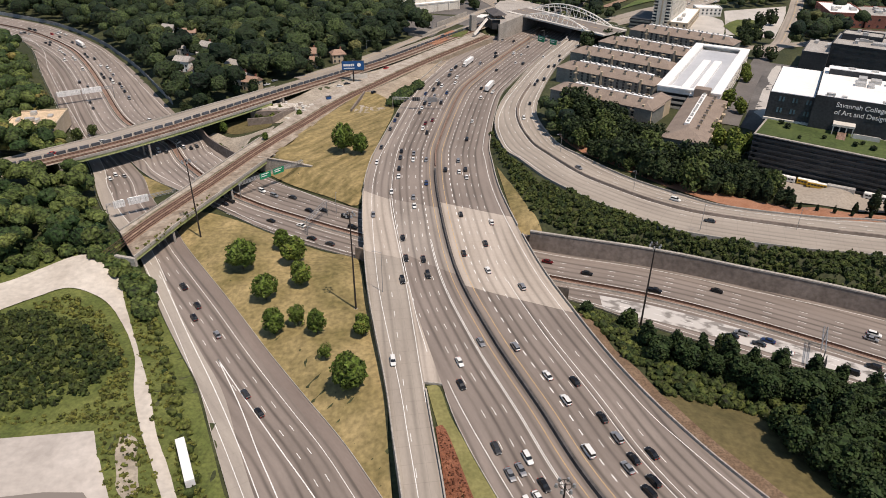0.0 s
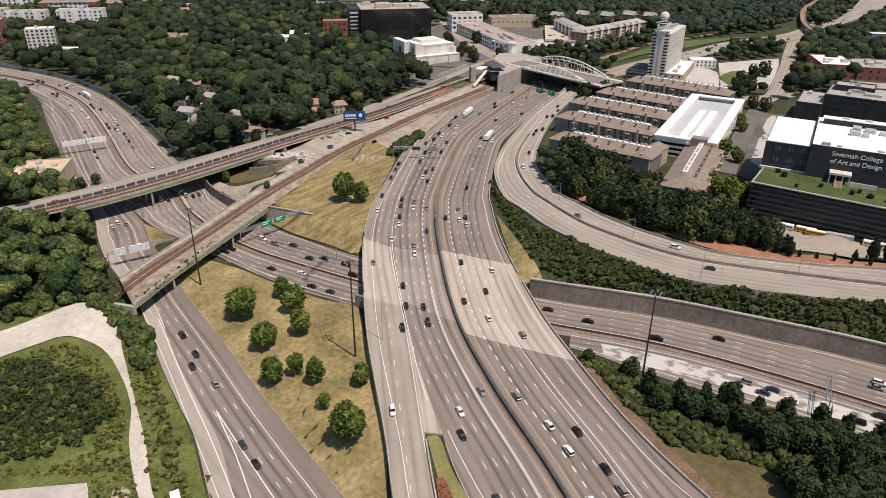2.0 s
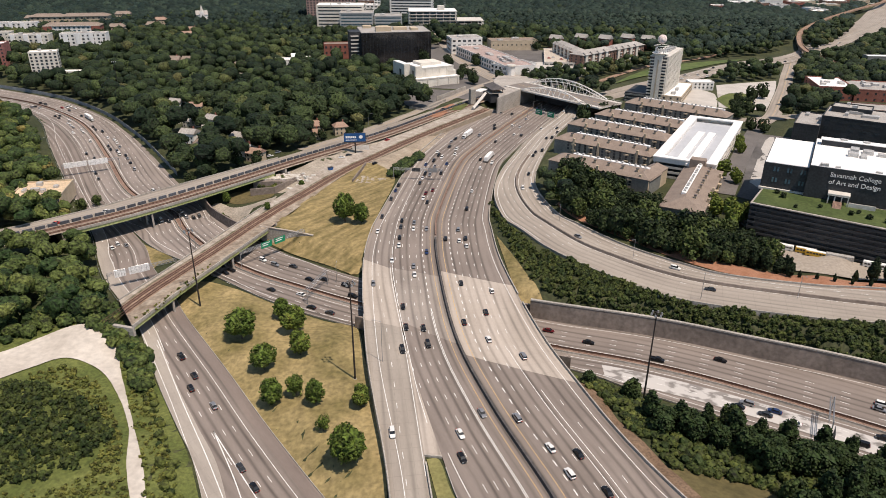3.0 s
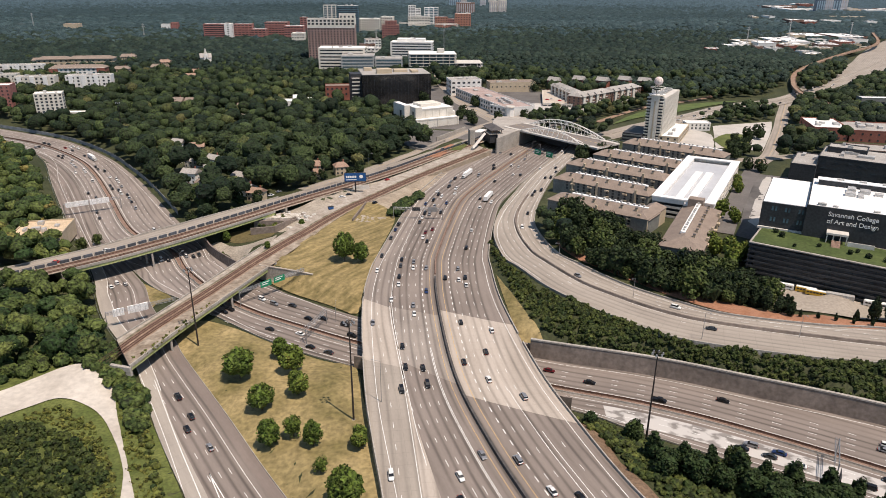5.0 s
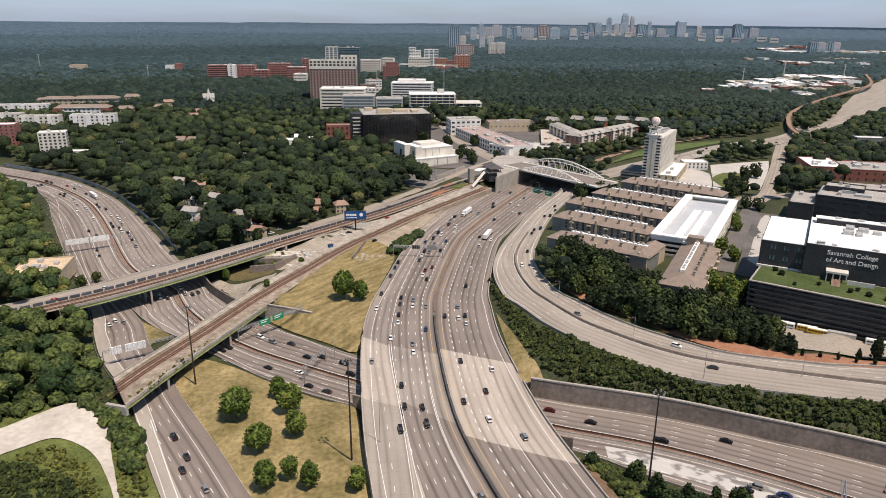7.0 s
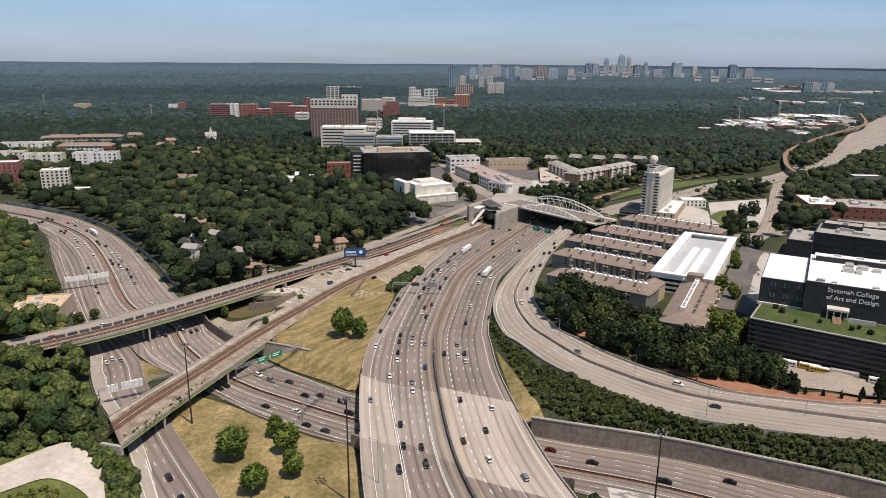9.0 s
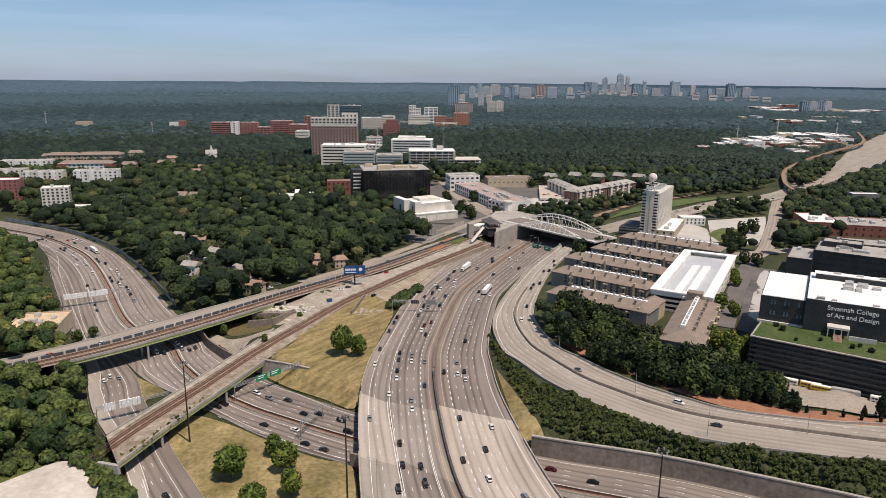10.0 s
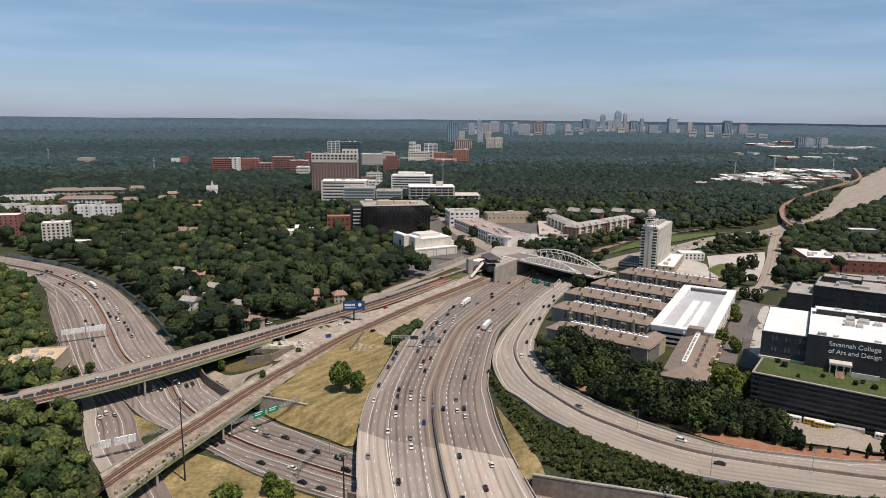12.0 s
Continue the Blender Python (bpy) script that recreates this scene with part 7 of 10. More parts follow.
SKY_TOWERS += ((828, 4153, 36, 66, 139, 0), (868, 4157, 37, 66, 139, 2), (899, 4010, 29, 63, 165, 1), (944, 4013, 26, 63, 134, 3), (992, 4089, 42, 65, 134, 1), (1067, 4347, 38, 77, 190, 1), (1035, 4018, 19, 64, 175, 3), (1059, 3949, 41, 62, 133, 0), (1133, 4024, 19, 64, 151, 2), (1144, 3884, 47, 62, 110, 3), (1254, 3888, 47, 62, 150, 1))
SKY_TOWERS += ((1384, 3959, 25, 65, 126, 4), (1482, 3960, 22, 66, 108, 2), (1474, 3823, 55, 63, 113, 2), (1484, 3693, 41, 60, 138, 0), (1561, 3692, 44, 61, 119, 3), (1334, 2620, 30, 38, 81, 0), (1364, 2622, 29, 38, 81, 3), (1411, 2654, 27, 39, 81, 0), (1438, 2656, 26, 39, 81, 3), (42, 2518, 65, 30, 68, 5), (158, 2531, 28, 31, 75, 4), (188, 2533, 29, 31, 76, 4), (143, 2884, 23, 37, 88, 3), (188, 3104, 25, 41, 83, 4))
# Tower finishes are paled and blued: distance haze put into the colour.
HAZE_BLUE = surface("hazed_blue_glass_tower", (0.09, 0.125, 0.165), (0.13, 0.17, 0.215), big=0.02, fine=0.1, rough=0.25, bump=0)
TOWER_GREY = surface("hazed_grey_tower_concrete", (0.36, 0.385, 0.42), (0.46, 0.48, 0.51), big=0.02, fine=0.1, bump=0)
TOWER_TAUPE = surface("hazed_taupe_tower_stone", (0.38, 0.35, 0.35), (0.48, 0.45, 0.45), big=0.02, fine=0.1, bump=0)
TOWER_PALE = surface("hazed_pale_glass_tower", (0.24, 0.33, 0.39), (0.33, 0.42, 0.48), big=0.02, fine=0.1, rough=0.3, bump=0)
TOWER_CREAM = surface("hazed_cream_tower_stone", (0.52, 0.48, 0.42), (0.62, 0.58, 0.52), big=0.02, fine=0.1, bump=0)
TOWER_MATS = (HAZE_BLUE, TOWER_PALE, TOWER_GREY, TOWER_TAUPE, TOWER_CREAM, BRICK_BROWN)
TOWER_WORDS = ("dark blue glass", "haze-pale blue glass", "grey concrete", "taupe stone", "cream stone", "dark brick")


def sky_tower(x, y, w, z0, z1, k, seed):
    """A distant tower: shaft with window strips, a stepped crown and a lower wing."""
    rng = random.Random(seed)
    h, d = z1 - z0, min(w, 40) * rng.uniform(0.6, 0.9)
    t = thing("office_tower", pose(x, y, z0, 0, 0, rng.uniform(-10, 4)), "distant %s tower above the woods" % TOWER_WORDS[k], "tower", "towers on the skyline")
    slim = h > 75
    crown = h * (rng.uniform(0.86, 0.94) if slim else 0.95)
    part("wall", box(0, w, 0, d, -14, crown), TOWER_MATS[k], t)
    inset = w * (0.14 if slim else 0.22)
    part("crown", box(inset, w - inset, d * 0.15, d * 0.85, crown, h, taper=inset * 0.4 if slim else 0), TOWER_MATS[k] if slim else METAL_UNIT, t)
    n = max(3, int(w / 7))
    strip = bm_mesh("window_strip", box(-w / n * 0.27, w / n * 0.27, -0.5, 0.1, 2, crown - 3), TOWER_PALE if k in (0, 2) else TOWER_GREY if k in (1, 3) else TOWER_TAUPE)
    for i in range(n):
        put("window_strip", strip, t, m=pose((i + 0.5) * w / n, 0, 0))
    if rng.random() < 0.6:
        part("wing", box(w, w + rng.uniform(8, 20), 0, d, -14, h * rng.uniform(0.2, 0.45)), TOWER_MATS[rng.choice((2, 3, 4))], t)
    return t


for i, row in enumerate(SKY_TOWERS):
    sky_tower(*row, i)
rng = random.Random(31)
for i in range(26):
    x = 60 + i * 58 + rng.uniform(-20, 20)
    r = rng.uniform(3500, 4200)
    y = math.sqrt(r * r - x * x)
    z = float(land(x, y)[0])
    w = rng.uniform(16, 44)
    building("office_block", (x, y), rng.uniform(-14, 0), w, 22, z - 4, z + rng.uniform(22, 38), TOWER_MATS[rng.choice((2, 3, 4, 4))], ROOF_WHITE, "distant low office block above the woods, paled with haze", 2, (1, 1), win=(w * 0.85, 5), glass=HAZE_BLUE, sides="f")


def lattice_mast(x, y, h, material, label):
    z = float(land(x, y)[0])
    o = thing("lattice_mast", pose(x, y, z), label, "mast", "masts above the woods")
    bm = bmesh.new()
    for sx, sy in ((-1, -1), (1, -1), (0, 1)):
        add_tube(bm, (sx * 1.3, sy * 1.3, 0), (sx * 0.4, sy * 0.4, h), 0.45, 0.3, 4)
    for k in range(10):
        f0, f1 = k / 10, (k + 1) / 10
        add_tube(bm, (-1.3 + 0.9 * f0, -1.3 + 0.9 * f0, h * f0), (1.3 - 0.9 * f1, -1.3 + 0.9 * f1, h * f1), 0.2, 0.2, 4)
    part("frame", bm, material, o)
    bm = box(-4, 4, -0.3, 0.3, h - 6, h - 5.3)
    add_box(bm, -3, 3, -0.3, 0.3, h - 2, h - 1.4)
    part("crossarm", bm, material, o)


for x, y, top in ((-1040, 1835, 60), (-663, 1594, 50), (631, 1495, 58), (789, 1648, 64), (956, 1696, 57), (-139, 1482, 48)):
    lattice_mast(x, y, top - float(land(x, y)[0]), METAL_UNIT, "slim grey lattice mast standing above the woods")
building("warehouse", (-935, 1778), 8, 34, 30, 22, 36, STUCCO_TAN, ROOF_RED, "low tan building in a clearing of the woods", 1, (4, 2), units=1)
building("warehouse", (-712, 1821), 5, 22, 20, 21, 34, WHITE_WALL, ROOF_GREY, "small white building among the woods", 1, (3, 2), units=1)
building("warehouse", (-688, 1824), 5, 16, 20, 21, 38, BRICK_FAR, ROOF_RED, "small red brick building among the woods", 2, (3, 2), units=0)


# ---- trees ----
def octas(c, r, rng, flat=0.8):
    """Small irregular eight-sided clumps at centres c with radii r."""
    n = len(c)
    base = np.array([(1, 0, 0), (-1, 0, 0), (0, 1, 0), (0, -1, 0), (0, 0, 1), (0, 0, -1)], float)
    tri = np.array([(0, 2, 4), (2, 1, 4), (1, 3, 4), (3, 0, 4), (2, 0, 5), (1, 2, 5), (3, 1, 5), (0, 3, 5)])
    q = rng.normal(size=(n, 4))
    q /= np.linalg.norm(q, axis=1)[:, None]
    w, x, y, z = q.T
    R = np.stack([np.stack([1 - 2 * (y * y + z * z), 2 * (x * y - z * w), 2 * (x * z + y * w)], -1), np.stack([2 * (x * y + z * w), 1 - 2 * (x * x + z * z), 2 * (y * z - x * w)], -1),
                  np.stack([2 * (x * z - y * w), 2 * (y * z + x * w), 1 - 2 * (x * x + y * y)], -1)], -2)
    v = base[None] * (r[:, None] * rng.uniform(0.6, 1.25, (n, 6)))[..., None]
    v = np.einsum("nij,nkj->nki", R, v)
    v[..., 2] *= flat
    V = (v + c[:, None]).reshape(-1, 3)
    F = (tri[None] + 6 * np.arange(n)[:, None, None]).reshape(-1, 3)
    return V, F


def leaves(c, nrm, size, rng):
    """Single leaf sprays: small bent three-cornered blades facing outwards."""
    n = len(c)
    t = rng.normal(size=(n, 3))
    t -= (t * nrm).sum(1)[:, None] * nrm
    t /= np.linalg.norm(t, axis=1)[:, None] + 1e-9
    b = np.cross(nrm, t)
    tip = nrm * rng.uniform(-0.3, 0.5, (n, 1))
    s = size[:, None]
    V = np.stack([c - t * s * 0.5 - b * s * 0.3, c + t * s * 0.5 - b * s * 0.3, c + t * s * 0.3 + b * s * 0.5 + tip * s, c - t * s * 0.35 + b * s * 0.55 + tip * s * 0.6], 1).reshape(-1, 3)
    i = 4 * np.arange(n)[:, None]
    F = np.concatenate([i + np.array([[0, 1, 2]]), i + np.array([[0, 2, 3]])])
    return V, F


def crown_shape(rng, rx, rz, lobes, n):
    """Points on and normals of a lobed crown of half-width rx and half-height rz, centred on the origin."""
    lc = rng.normal(size=(lobes, 3))
    lc /= np.linalg.norm(lc, axis=1)[:, None]
    tight = lobes > 20
    lc *= rng.uniform(0.45, 0.58, (lobes, 1)) if tight else rng.uniform(0.35, 0.62, (lobes, 1))
    lr = rng.uniform(0.28, 0.4, lobes) if tight else rng.uniform(0.36, 0.52, lobes)
    k = rng.integers(0, lobes, n)
    d = rng.normal(size=(n, 3))
    d /= np.linalg.norm(d, axis=1)[:, None]
    p = lc[k] + d * lr[k][:, None] * rng.uniform(0.75, 1.05, (n, 1))
    inner = (np.linalg.norm(p[:, None] - lc[None], axis=2) < lr[None] * 0.72).any(1)
    p, d = p[~inner], d[~inner]
    low = p[:, 2] < -0.75
    p, d = p[~low], d[~low]
    return p * np.array([rx, rx, rz]), d


def crown_arrays(seed, rx, rz, n, size, leaf_n=0, leaf=0.6, lobes=9, cone=0.0):
    rng = np.random.default_rng(seed)
    p, d = crown_shape(rng, rx, rz, lobes, n)
    if cone:
        f = (p[:, 2] + rz) / (2 * rz)
        p[:, :2] *= (1.15 - cone * f)[:, None]
    V, F = octas(p, rng.uniform(0.55, 1.2, len(p)) * size, rng)
    core = np.array([(0, 0, 0)]) + rng.normal(size=(6, 3)) * np.array([rx, rx, rz]) * 0.12
    Vc, Fc = octas(core, np.full(6, min(rx, rz) * 0.62), rng, 1.0)
    V, F = np.vstack([V, Vc]), np.vstack([F, Fc + len(V)])
    if leaf_n:
        p2, d2 = crown_shape(np.random.default_rng(seed), rx * 1.04, rz * 1.04, lobes, leaf_n)
        if cone:
            f = (p2[:, 2] + rz) / (2 * rz)
            p2[:, :2] *= (1.15 - cone * f)[:, None]
        nn = d2 + rng.normal(size=d2.shape) * 0.5
        nn /= np.linalg.norm(nn, axis=1)[:, None]
        V2, F2 = leaves(p2 + d2 * size * 0.5, nn, rng.uniform(0.6, 1.3, len(p2)) * leaf, rng)
        V, F = np.vstack([V, V2]), np.vstack([F, F2 + len(V)])
    return V, F


def tree_kind(name, seed, rx, rz, lift, n, size, material, label, leaf_n=0, leaf=0.6, cone=0.0, category="tree", tint=(0.2, 0.9), lobes=9):
    """A tree with a tapered trunk, limbs and a leafy crown; returned as a pattern to copy."""
    rng = random.Random(seed)
    t = thing(name, Matrix(), label, category)
    V, F = crown_arrays(seed, rx, rz, n, size, leaf_n, leaf, cone=cone, lobes=lobes)
    g = np.random.default_rng(seed + 7)
    P, Q = octas(g.uniform(-0.36, 0.36, (20, 3)) * np.array([rx, rx, rz]), np.full(20, rx * 0.5), g)
    V, F = np.vstack([V, P]), np.vstack([F, Q + len(V)])
    V = V + np.array([0, 0, lift + rz * 0.8])
    me = bpy.data.meshes.new("crown")
    g = np.random.default_rng(seed + 5)
    lo, hi = tint
    fill(me, V, F, smooth=False, tint=np.clip(lo + (hi - lo) * (0.5 + 0.35 * np.sin(V[:, 0] * 1.1 + seed) * np.cos(V[:, 1] * 0.9)) + g.normal(size=len(V)) * 0.05, 0, 1))
    me.materials.append(material)
    put("crown", me, t)
    bm = bmesh.new()
    r0 = 0.05 * rx + 0.08
    add_tube(bm, (0, 0, -0.6), (0.1, 0.05, lift + rz * 0.7), r0, r0 * 0.55, 7)
    for i in range(5):
        a = i * 1.256 + rng.random()
        z = lift + rz * (0.1 + 0.12 * i)
        add_tube(bm, (0.05, 0.03, z), (math.cos(a) * rx * 0.55, math.sin(a) * rx * 0.55, z + rz * 0.45), r0 * 0.45, r0 * 0.15, 5)
    part("trunk", bm, BARK, t)
    return t


def plant(pattern, rows, group, used=[]):
    """Sets copies of a pattern at (x, y, scale, turn and, if it is drawn out, how far upwards); the pattern itself takes the first place."""
    for i, (x, y, s, turn, *up) in enumerate(rows):
        z = float(land(x, y)[0])
        m = pose(x, y, z, 0, 0, turn)
        if pattern.name not in used:
            pattern.matrix_basis = m
            used.append(pattern.name)
            tagged(pattern, group=group)
            ob = pattern
        else:
            ob = copy_thing(pattern, m)
        ob.scale = (s, s, s * (up[0] if up else 0.92 + 0.16 * ((i * 7) % 5) / 4))


LT = "round green deciduous tree standing on dry lawn"
lawn_a = tree_kind("tree", 11, 5.9, 6.0, 2.0, 1000, 0.66, LEAF_LAWN, LT, leaf_n=2600, leaf=0.62, tint=(0.15, 0.75), lobes=26)
lawn_b = tree_kind("tree", 12, 5.4, 6.4, 2.0, 950, 0.64, LEAF_LAWN, "yellow-green deciduous tree standing on dry lawn", leaf_n=2400, leaf=0.6, tint=(0.5, 0.95), lobes=26)
lawn_c = tree_kind("tree", 13, 4.4, 5.8, 1.6, 680, 0.56, LEAF_LAWN, "slender dark green tree standing on dry lawn", leaf_n=1800, leaf=0.5, cone=0.35, tint=(0.1, 0.6), lobes=24)
lawn_d = tree_kind("tree", 14, 4.0, 5.0, 1.6, 200, 0.5, LEAF_LAWN, "thin half-bare tree with brownish leaves on dry lawn", leaf_n=900, leaf=0.5, tint=(0.3, 0.8))
plant(lawn_a, [(-80.8, 238, 1.2, 0), (-66.5, 215.9, 0.9, 70), (-28.5, 164.6, 1.04, 150), (-53.6, 349.8, 1.08, 30, 1.32)], "trees on the dry lawn")
plant(lawn_b, [(-61, 243.6, 1.05, 10), (-54.5, 224.2, 0.86, 100), (-27.7, 192.4, 0.66, 40)], "trees on the dry lawn")
plant(lawn_c, [(-68.5, 255.6, 0.96, 0), (-59.2, 195.6, 1.0, 60), (-43.4, 193.5, 0.86, 130), (-44.2, 345.8, 1.1, 80, 1.0)], "trees on the dry lawn")
plant(lawn_d, [(-51.6, 200, 0.95, 0), (-38.6, 179.4, 0.62, 90)], "trees on the dry lawn")

# belt of trees between the upper and the lower freeway
belt_a = tree_kind("tree", 21, 4.2, 5.6, 1.0, 420, 0.68, LEAF_BELT, "dense dark green tree in a belt beside the freeway", leaf_n=1000, leaf=0.66, cone=0.3, tint=(0.0, 0.32))
belt_b = tree_kind("tree", 22, 3.4, 6.4, 0.8, 400, 0.62, LEAF_BELT, "narrow dark evergreen tree in a belt beside the freeway", leaf_n=1000, leaf=0.6, cone=0.65, tint=(0.0, 0.22))
belt_c = tree_kind("tree", 23, 4.6, 5.0, 1.2, 560, 0.62, LEAF_BELT, "mid-green maple tree beside the freeway", leaf_n=1800, leaf=0.6, tint=(0.12, 0.55), lobes=11)
rng = random.Random(5)
A, B, C = [], [], []
for i in range(9):
    f = i / 8
    B.append((69 + f * 66, 184 - f * 18 + rng.uniform(-2, 2), rng.uniform(0.85, 1.15), rng.uniform(0, 360)))
    A.append((71 + f * 66, 176 - f * 16 + rng.uniform(-2, 2), rng.uniform(0.85, 1.1), rng.uniform(0, 360)))
for i in range(8):
    A.append((100 + i * 5.2 + rng.uniform(-2, 2), 162 - i * 1.2 + rng.uniform(-3, 3), rng.uniform(0.9, 1.2), rng.uniform(0, 360)))
    B.append((106 + i * 4.8 + rng.uniform(-2, 2), 150 - i * 1.0 + rng.uniform(-4, 4), rng.uniform(0.9, 1.2), rng.uniform(0, 360)))
C += [(99, 146, 1.05, 10), (107, 137, 1.0, 80), (118, 130, 1.1, 150), (126, 138, 1.05, 220), (97, 186, 0.9, 100), (67, 199, 0.95, 30), (112, 128, 0.8, 60), (132, 148, 1.1, 300), (128, 124, 1.1, 20), (138, 134, 1.1, 90), (122, 116, 1.0, 200), (136, 118, 1.1, 280), (146, 142, 1.1, 140), (117, 123, 1.0, 0), (124, 130, 1.1, 45), (112, 119, 1.0, 90), (121, 122, 1.0, 10), (130, 131, 1.2, 30)]
A += [(104, 133, 1.0, 0), (109, 137, 1.1, 40), (115, 141, 1.1, 80), (111, 131, 1.0, 120), (117, 133, 1.1, 160), (106, 127, 0.9, 200), (113, 126, 1.0, 240)]
A += [(98, 138, 1.15, 10), (103, 131, 1.1, 70), (106, 125, 1.1, 130), (110, 131, 1.2, 190), (113, 123, 1.1, 250), (108, 119, 1.1, 310), (117, 118, 1.1, 30), (120, 126, 1.2, 80), (126, 118, 1.2, 20)]
A += [(53, 205, 0.62, 40), (120, 142, 1.0, 0), (134, 156, 1.15, 60)]
plant(belt_a, A, "tree belt between the freeways")
plant(belt_b, B, "tree belt between the freeways")
plant(belt_c, C, "tree belt between the freeways")

# trees in front of the apartment houses
apt_a = tree_kind("tree", 31, 5.4, 5.6, 1.5, 260, 0.98, LEAF, "dense dark green tree by the apartment houses", leaf_n=600, leaf=0.95, tint=(0.05, 0.6), lobes=11)
apt_b = tree_kind("tree", 32, 3.4, 6.6, 1.0, 240, 0.8, LEAF, "dark conical evergreen by the connector road", leaf_n=500, leaf=0.7, cone=0.75, tint=(0.0, 0.35))
apt_c = tree_kind("tree", 33, 5.0, 5.2, 1.5, 330, 0.95, LEAF_LAWN, "yellow-green tree beside the apartment house", leaf_n=700, leaf=0.9, tint=(0.5, 1.0))
rng = random.Random(9)
rowa, rowb = [], []
for (x0, y0), (x1, y1), n in (((66, 400), (84, 372), 6), ((70, 372), (100, 348), 8), ((84, 352), (118, 330), 9), ((96, 338), (134, 308), 10), ((104, 362), (128, 344), 7), ((112, 324), (146, 292), 8), ((80, 386), (112, 366), 8), ((66, 424), (70, 398), 4), ((136, 330), (156, 306), 6), ((132, 318), (152, 296), 5)):
    for i in range(n):
        f = (i + rng.uniform(-0.3, 0.3)) / max(1, n - 1)
        rowa.append((x0 + (x1 - x0) * f + rng.uniform(-2, 2), y0 + (y1 - y0) * f + rng.uniform(-2, 2), rng.uniform(0.75, 1.15), rng.uniform(0, 360)))
for d_off, st in ((7, 8.5), (14, 9.0), (21, 9.5), (28, 11)):
    sv = 0
    while sv < right_far.length:
        p = right_far.at(sv, right_far.width(sv) + d_off)
        if 288 < p[1] < 418 and 58 < p[0] < 168:
            rowa.append((p[0] + rng.uniform(-2, 2), p[1] + rng.uniform(-2, 2), rng.uniform(0.6, 1.4), rng.uniform(0, 360)))
        sv += st * rng.uniform(0.8, 1.5)
rowa = [r for r in rowa if not (r[0] < 92 and r[1] > 372)]
rowa += [(78, 410, 1.35, 0), (84, 404, 1.4, 80), (91, 397, 1.25, 140), (74, 398, 1.2, 200), (97, 391, 1.2, 250), (103, 384, 1.15, 300), (88, 408, 1.0, 30), (68, 384, 1.0, 60), (70, 392, 0.9, 20), (108, 378, 1.05, 20), (82, 392, 1.3, 110)]
rowa = [r for r in rowa if not (r[0] - 118) ** 2 + (r[1] - 372) ** 2 < 12 ** 2]
for i in range(12):
    f = i / 11
    rowb.append((112 + 44 * f + rng.uniform(-1, 1), 310 - 33 * f + rng.uniform(-1, 1), rng.uniform(0.75, 1.1), rng.uniform(0, 360)))
for i in range(9):
    rowb.append((160 + 6.5 * i, 276 - 2.6 * i, rng.uniform(0.3, 0.45), rng.uniform(0, 360)))
rowb += [(222, 256, 0.9, 40), (195, 279, 1.0, 10), (202, 278, 1.15, 70), (188, 280, 0.5, 0), (156.6, 284, 0.85, 120), (208, 279, 1.1, 160)]
apt_d = tree_kind("tree", 34, 5.2, 6.2, 1.6, 270, 0.9, LEAF_BELT, "broad mid-green tree by the apartment houses", leaf_n=700, leaf=0.85, tint=(0.4, 0.95), lobes=14)
plant(apt_a, [r for i, r in enumerate(rowa) if i % 4], "trees by the apartment houses")
plant(apt_d, rowa[::4], "trees by the apartment houses")
plant(apt_b, rowb, "evergreens along the connector road")
plant(apt_c, [(150, 358, 1.2, 0), (156, 346, 1.2, 50), (164, 348, 1.0, 100), (161, 360, 1.0, 150), (176, 414, 1.1, 200), (91, 398, 1.2, 40), (180, 405, 0.9, 10), (152, 336, 1.0, 120), (208, 470, 0.9, 0), (214, 486, 0.8, 90)], "trees by the apartment houses")
plant(lawn_c, [(-104, 350, 0.55, 0), (-99, 363, 0.45, 50), (-130, 389, 0.6, 90), (-88, 406, 0.5, 20), (-126, 366, 0.4, 70), (-110, 357, 0.4, 10)], "saplings beside the rail bridges")
plant(apt_a, [(-95, 489, 0.8, 0), (-104, 507, 0.9, 40), (-89, 499, 0.7, 80), (-70, 508, 0.7, 10), (-125, 447, 0.8, 0), (-137, 443, 0.9, 50), (-147, 456, 0.9, 90), (-64, 520, 0.8, 10), (-52, 548, 0.9, 60), (-150, 430, 0.8, 20), (-163, 424, 0.8, 70)], "trees by the railway street")
plant(apt_d, [(-248, 362, 0.75, 0), (-238, 364, 0.8, 40), (-228, 366, 0.8, 90), (-219, 370, 0.75, 130), (-212, 378, 0.7, 10), (-256, 366, 0.8, 200), (-208, 388, 0.6, 60)], "trees round the warehouse")
plant(apt_a, [(118, 572, 1.3, 0), (138, 586, 1.1, 70), (146, 582, 0.9, 120), (248, 575, 1.3, 0), (262, 590, 1.3, 0), (255, 600, 1.1, 60), (285, 640, 1.2, 100), (300, 650, 1.2, 10), (270, 630, 0.9, 30), (243, 535, 0.9, 0), (250, 528, 1.0, 0), (296, 530, 0.9, 50), (88, 748, 1.0, 0), (60, 745, 1.0, 40),
              (22, 760, 1.1, 0), (30, 740, 1.1, 50), (48, 648, 0.9, 0), (56, 652, 0.8, 80), (-6, 770, 1.1, 0), (38, 820, 1.2, 0), (6, 823, 1.3, 90), (18, 736, 1.0, 0), (-76, 778, 1.3, 0), (-56, 765, 1.4, 70), (-23, 829, 1.5, 140), (-68, 773, 1.0, 210), (31, 715, 1.2, 40), (85, 990, 1.5, 0), (122, 939, 1.3, 20), (-42, 676, 1.4, 0), (-36, 662, 1.2, 30), (-44, 655, 1.3, 60)], "street trees")


# woods and scrub that nobody could count
def tiny_crown(seed, n, size):
    return crown_arrays(seed, 1.0, 0.85, n, size, lobes=8)


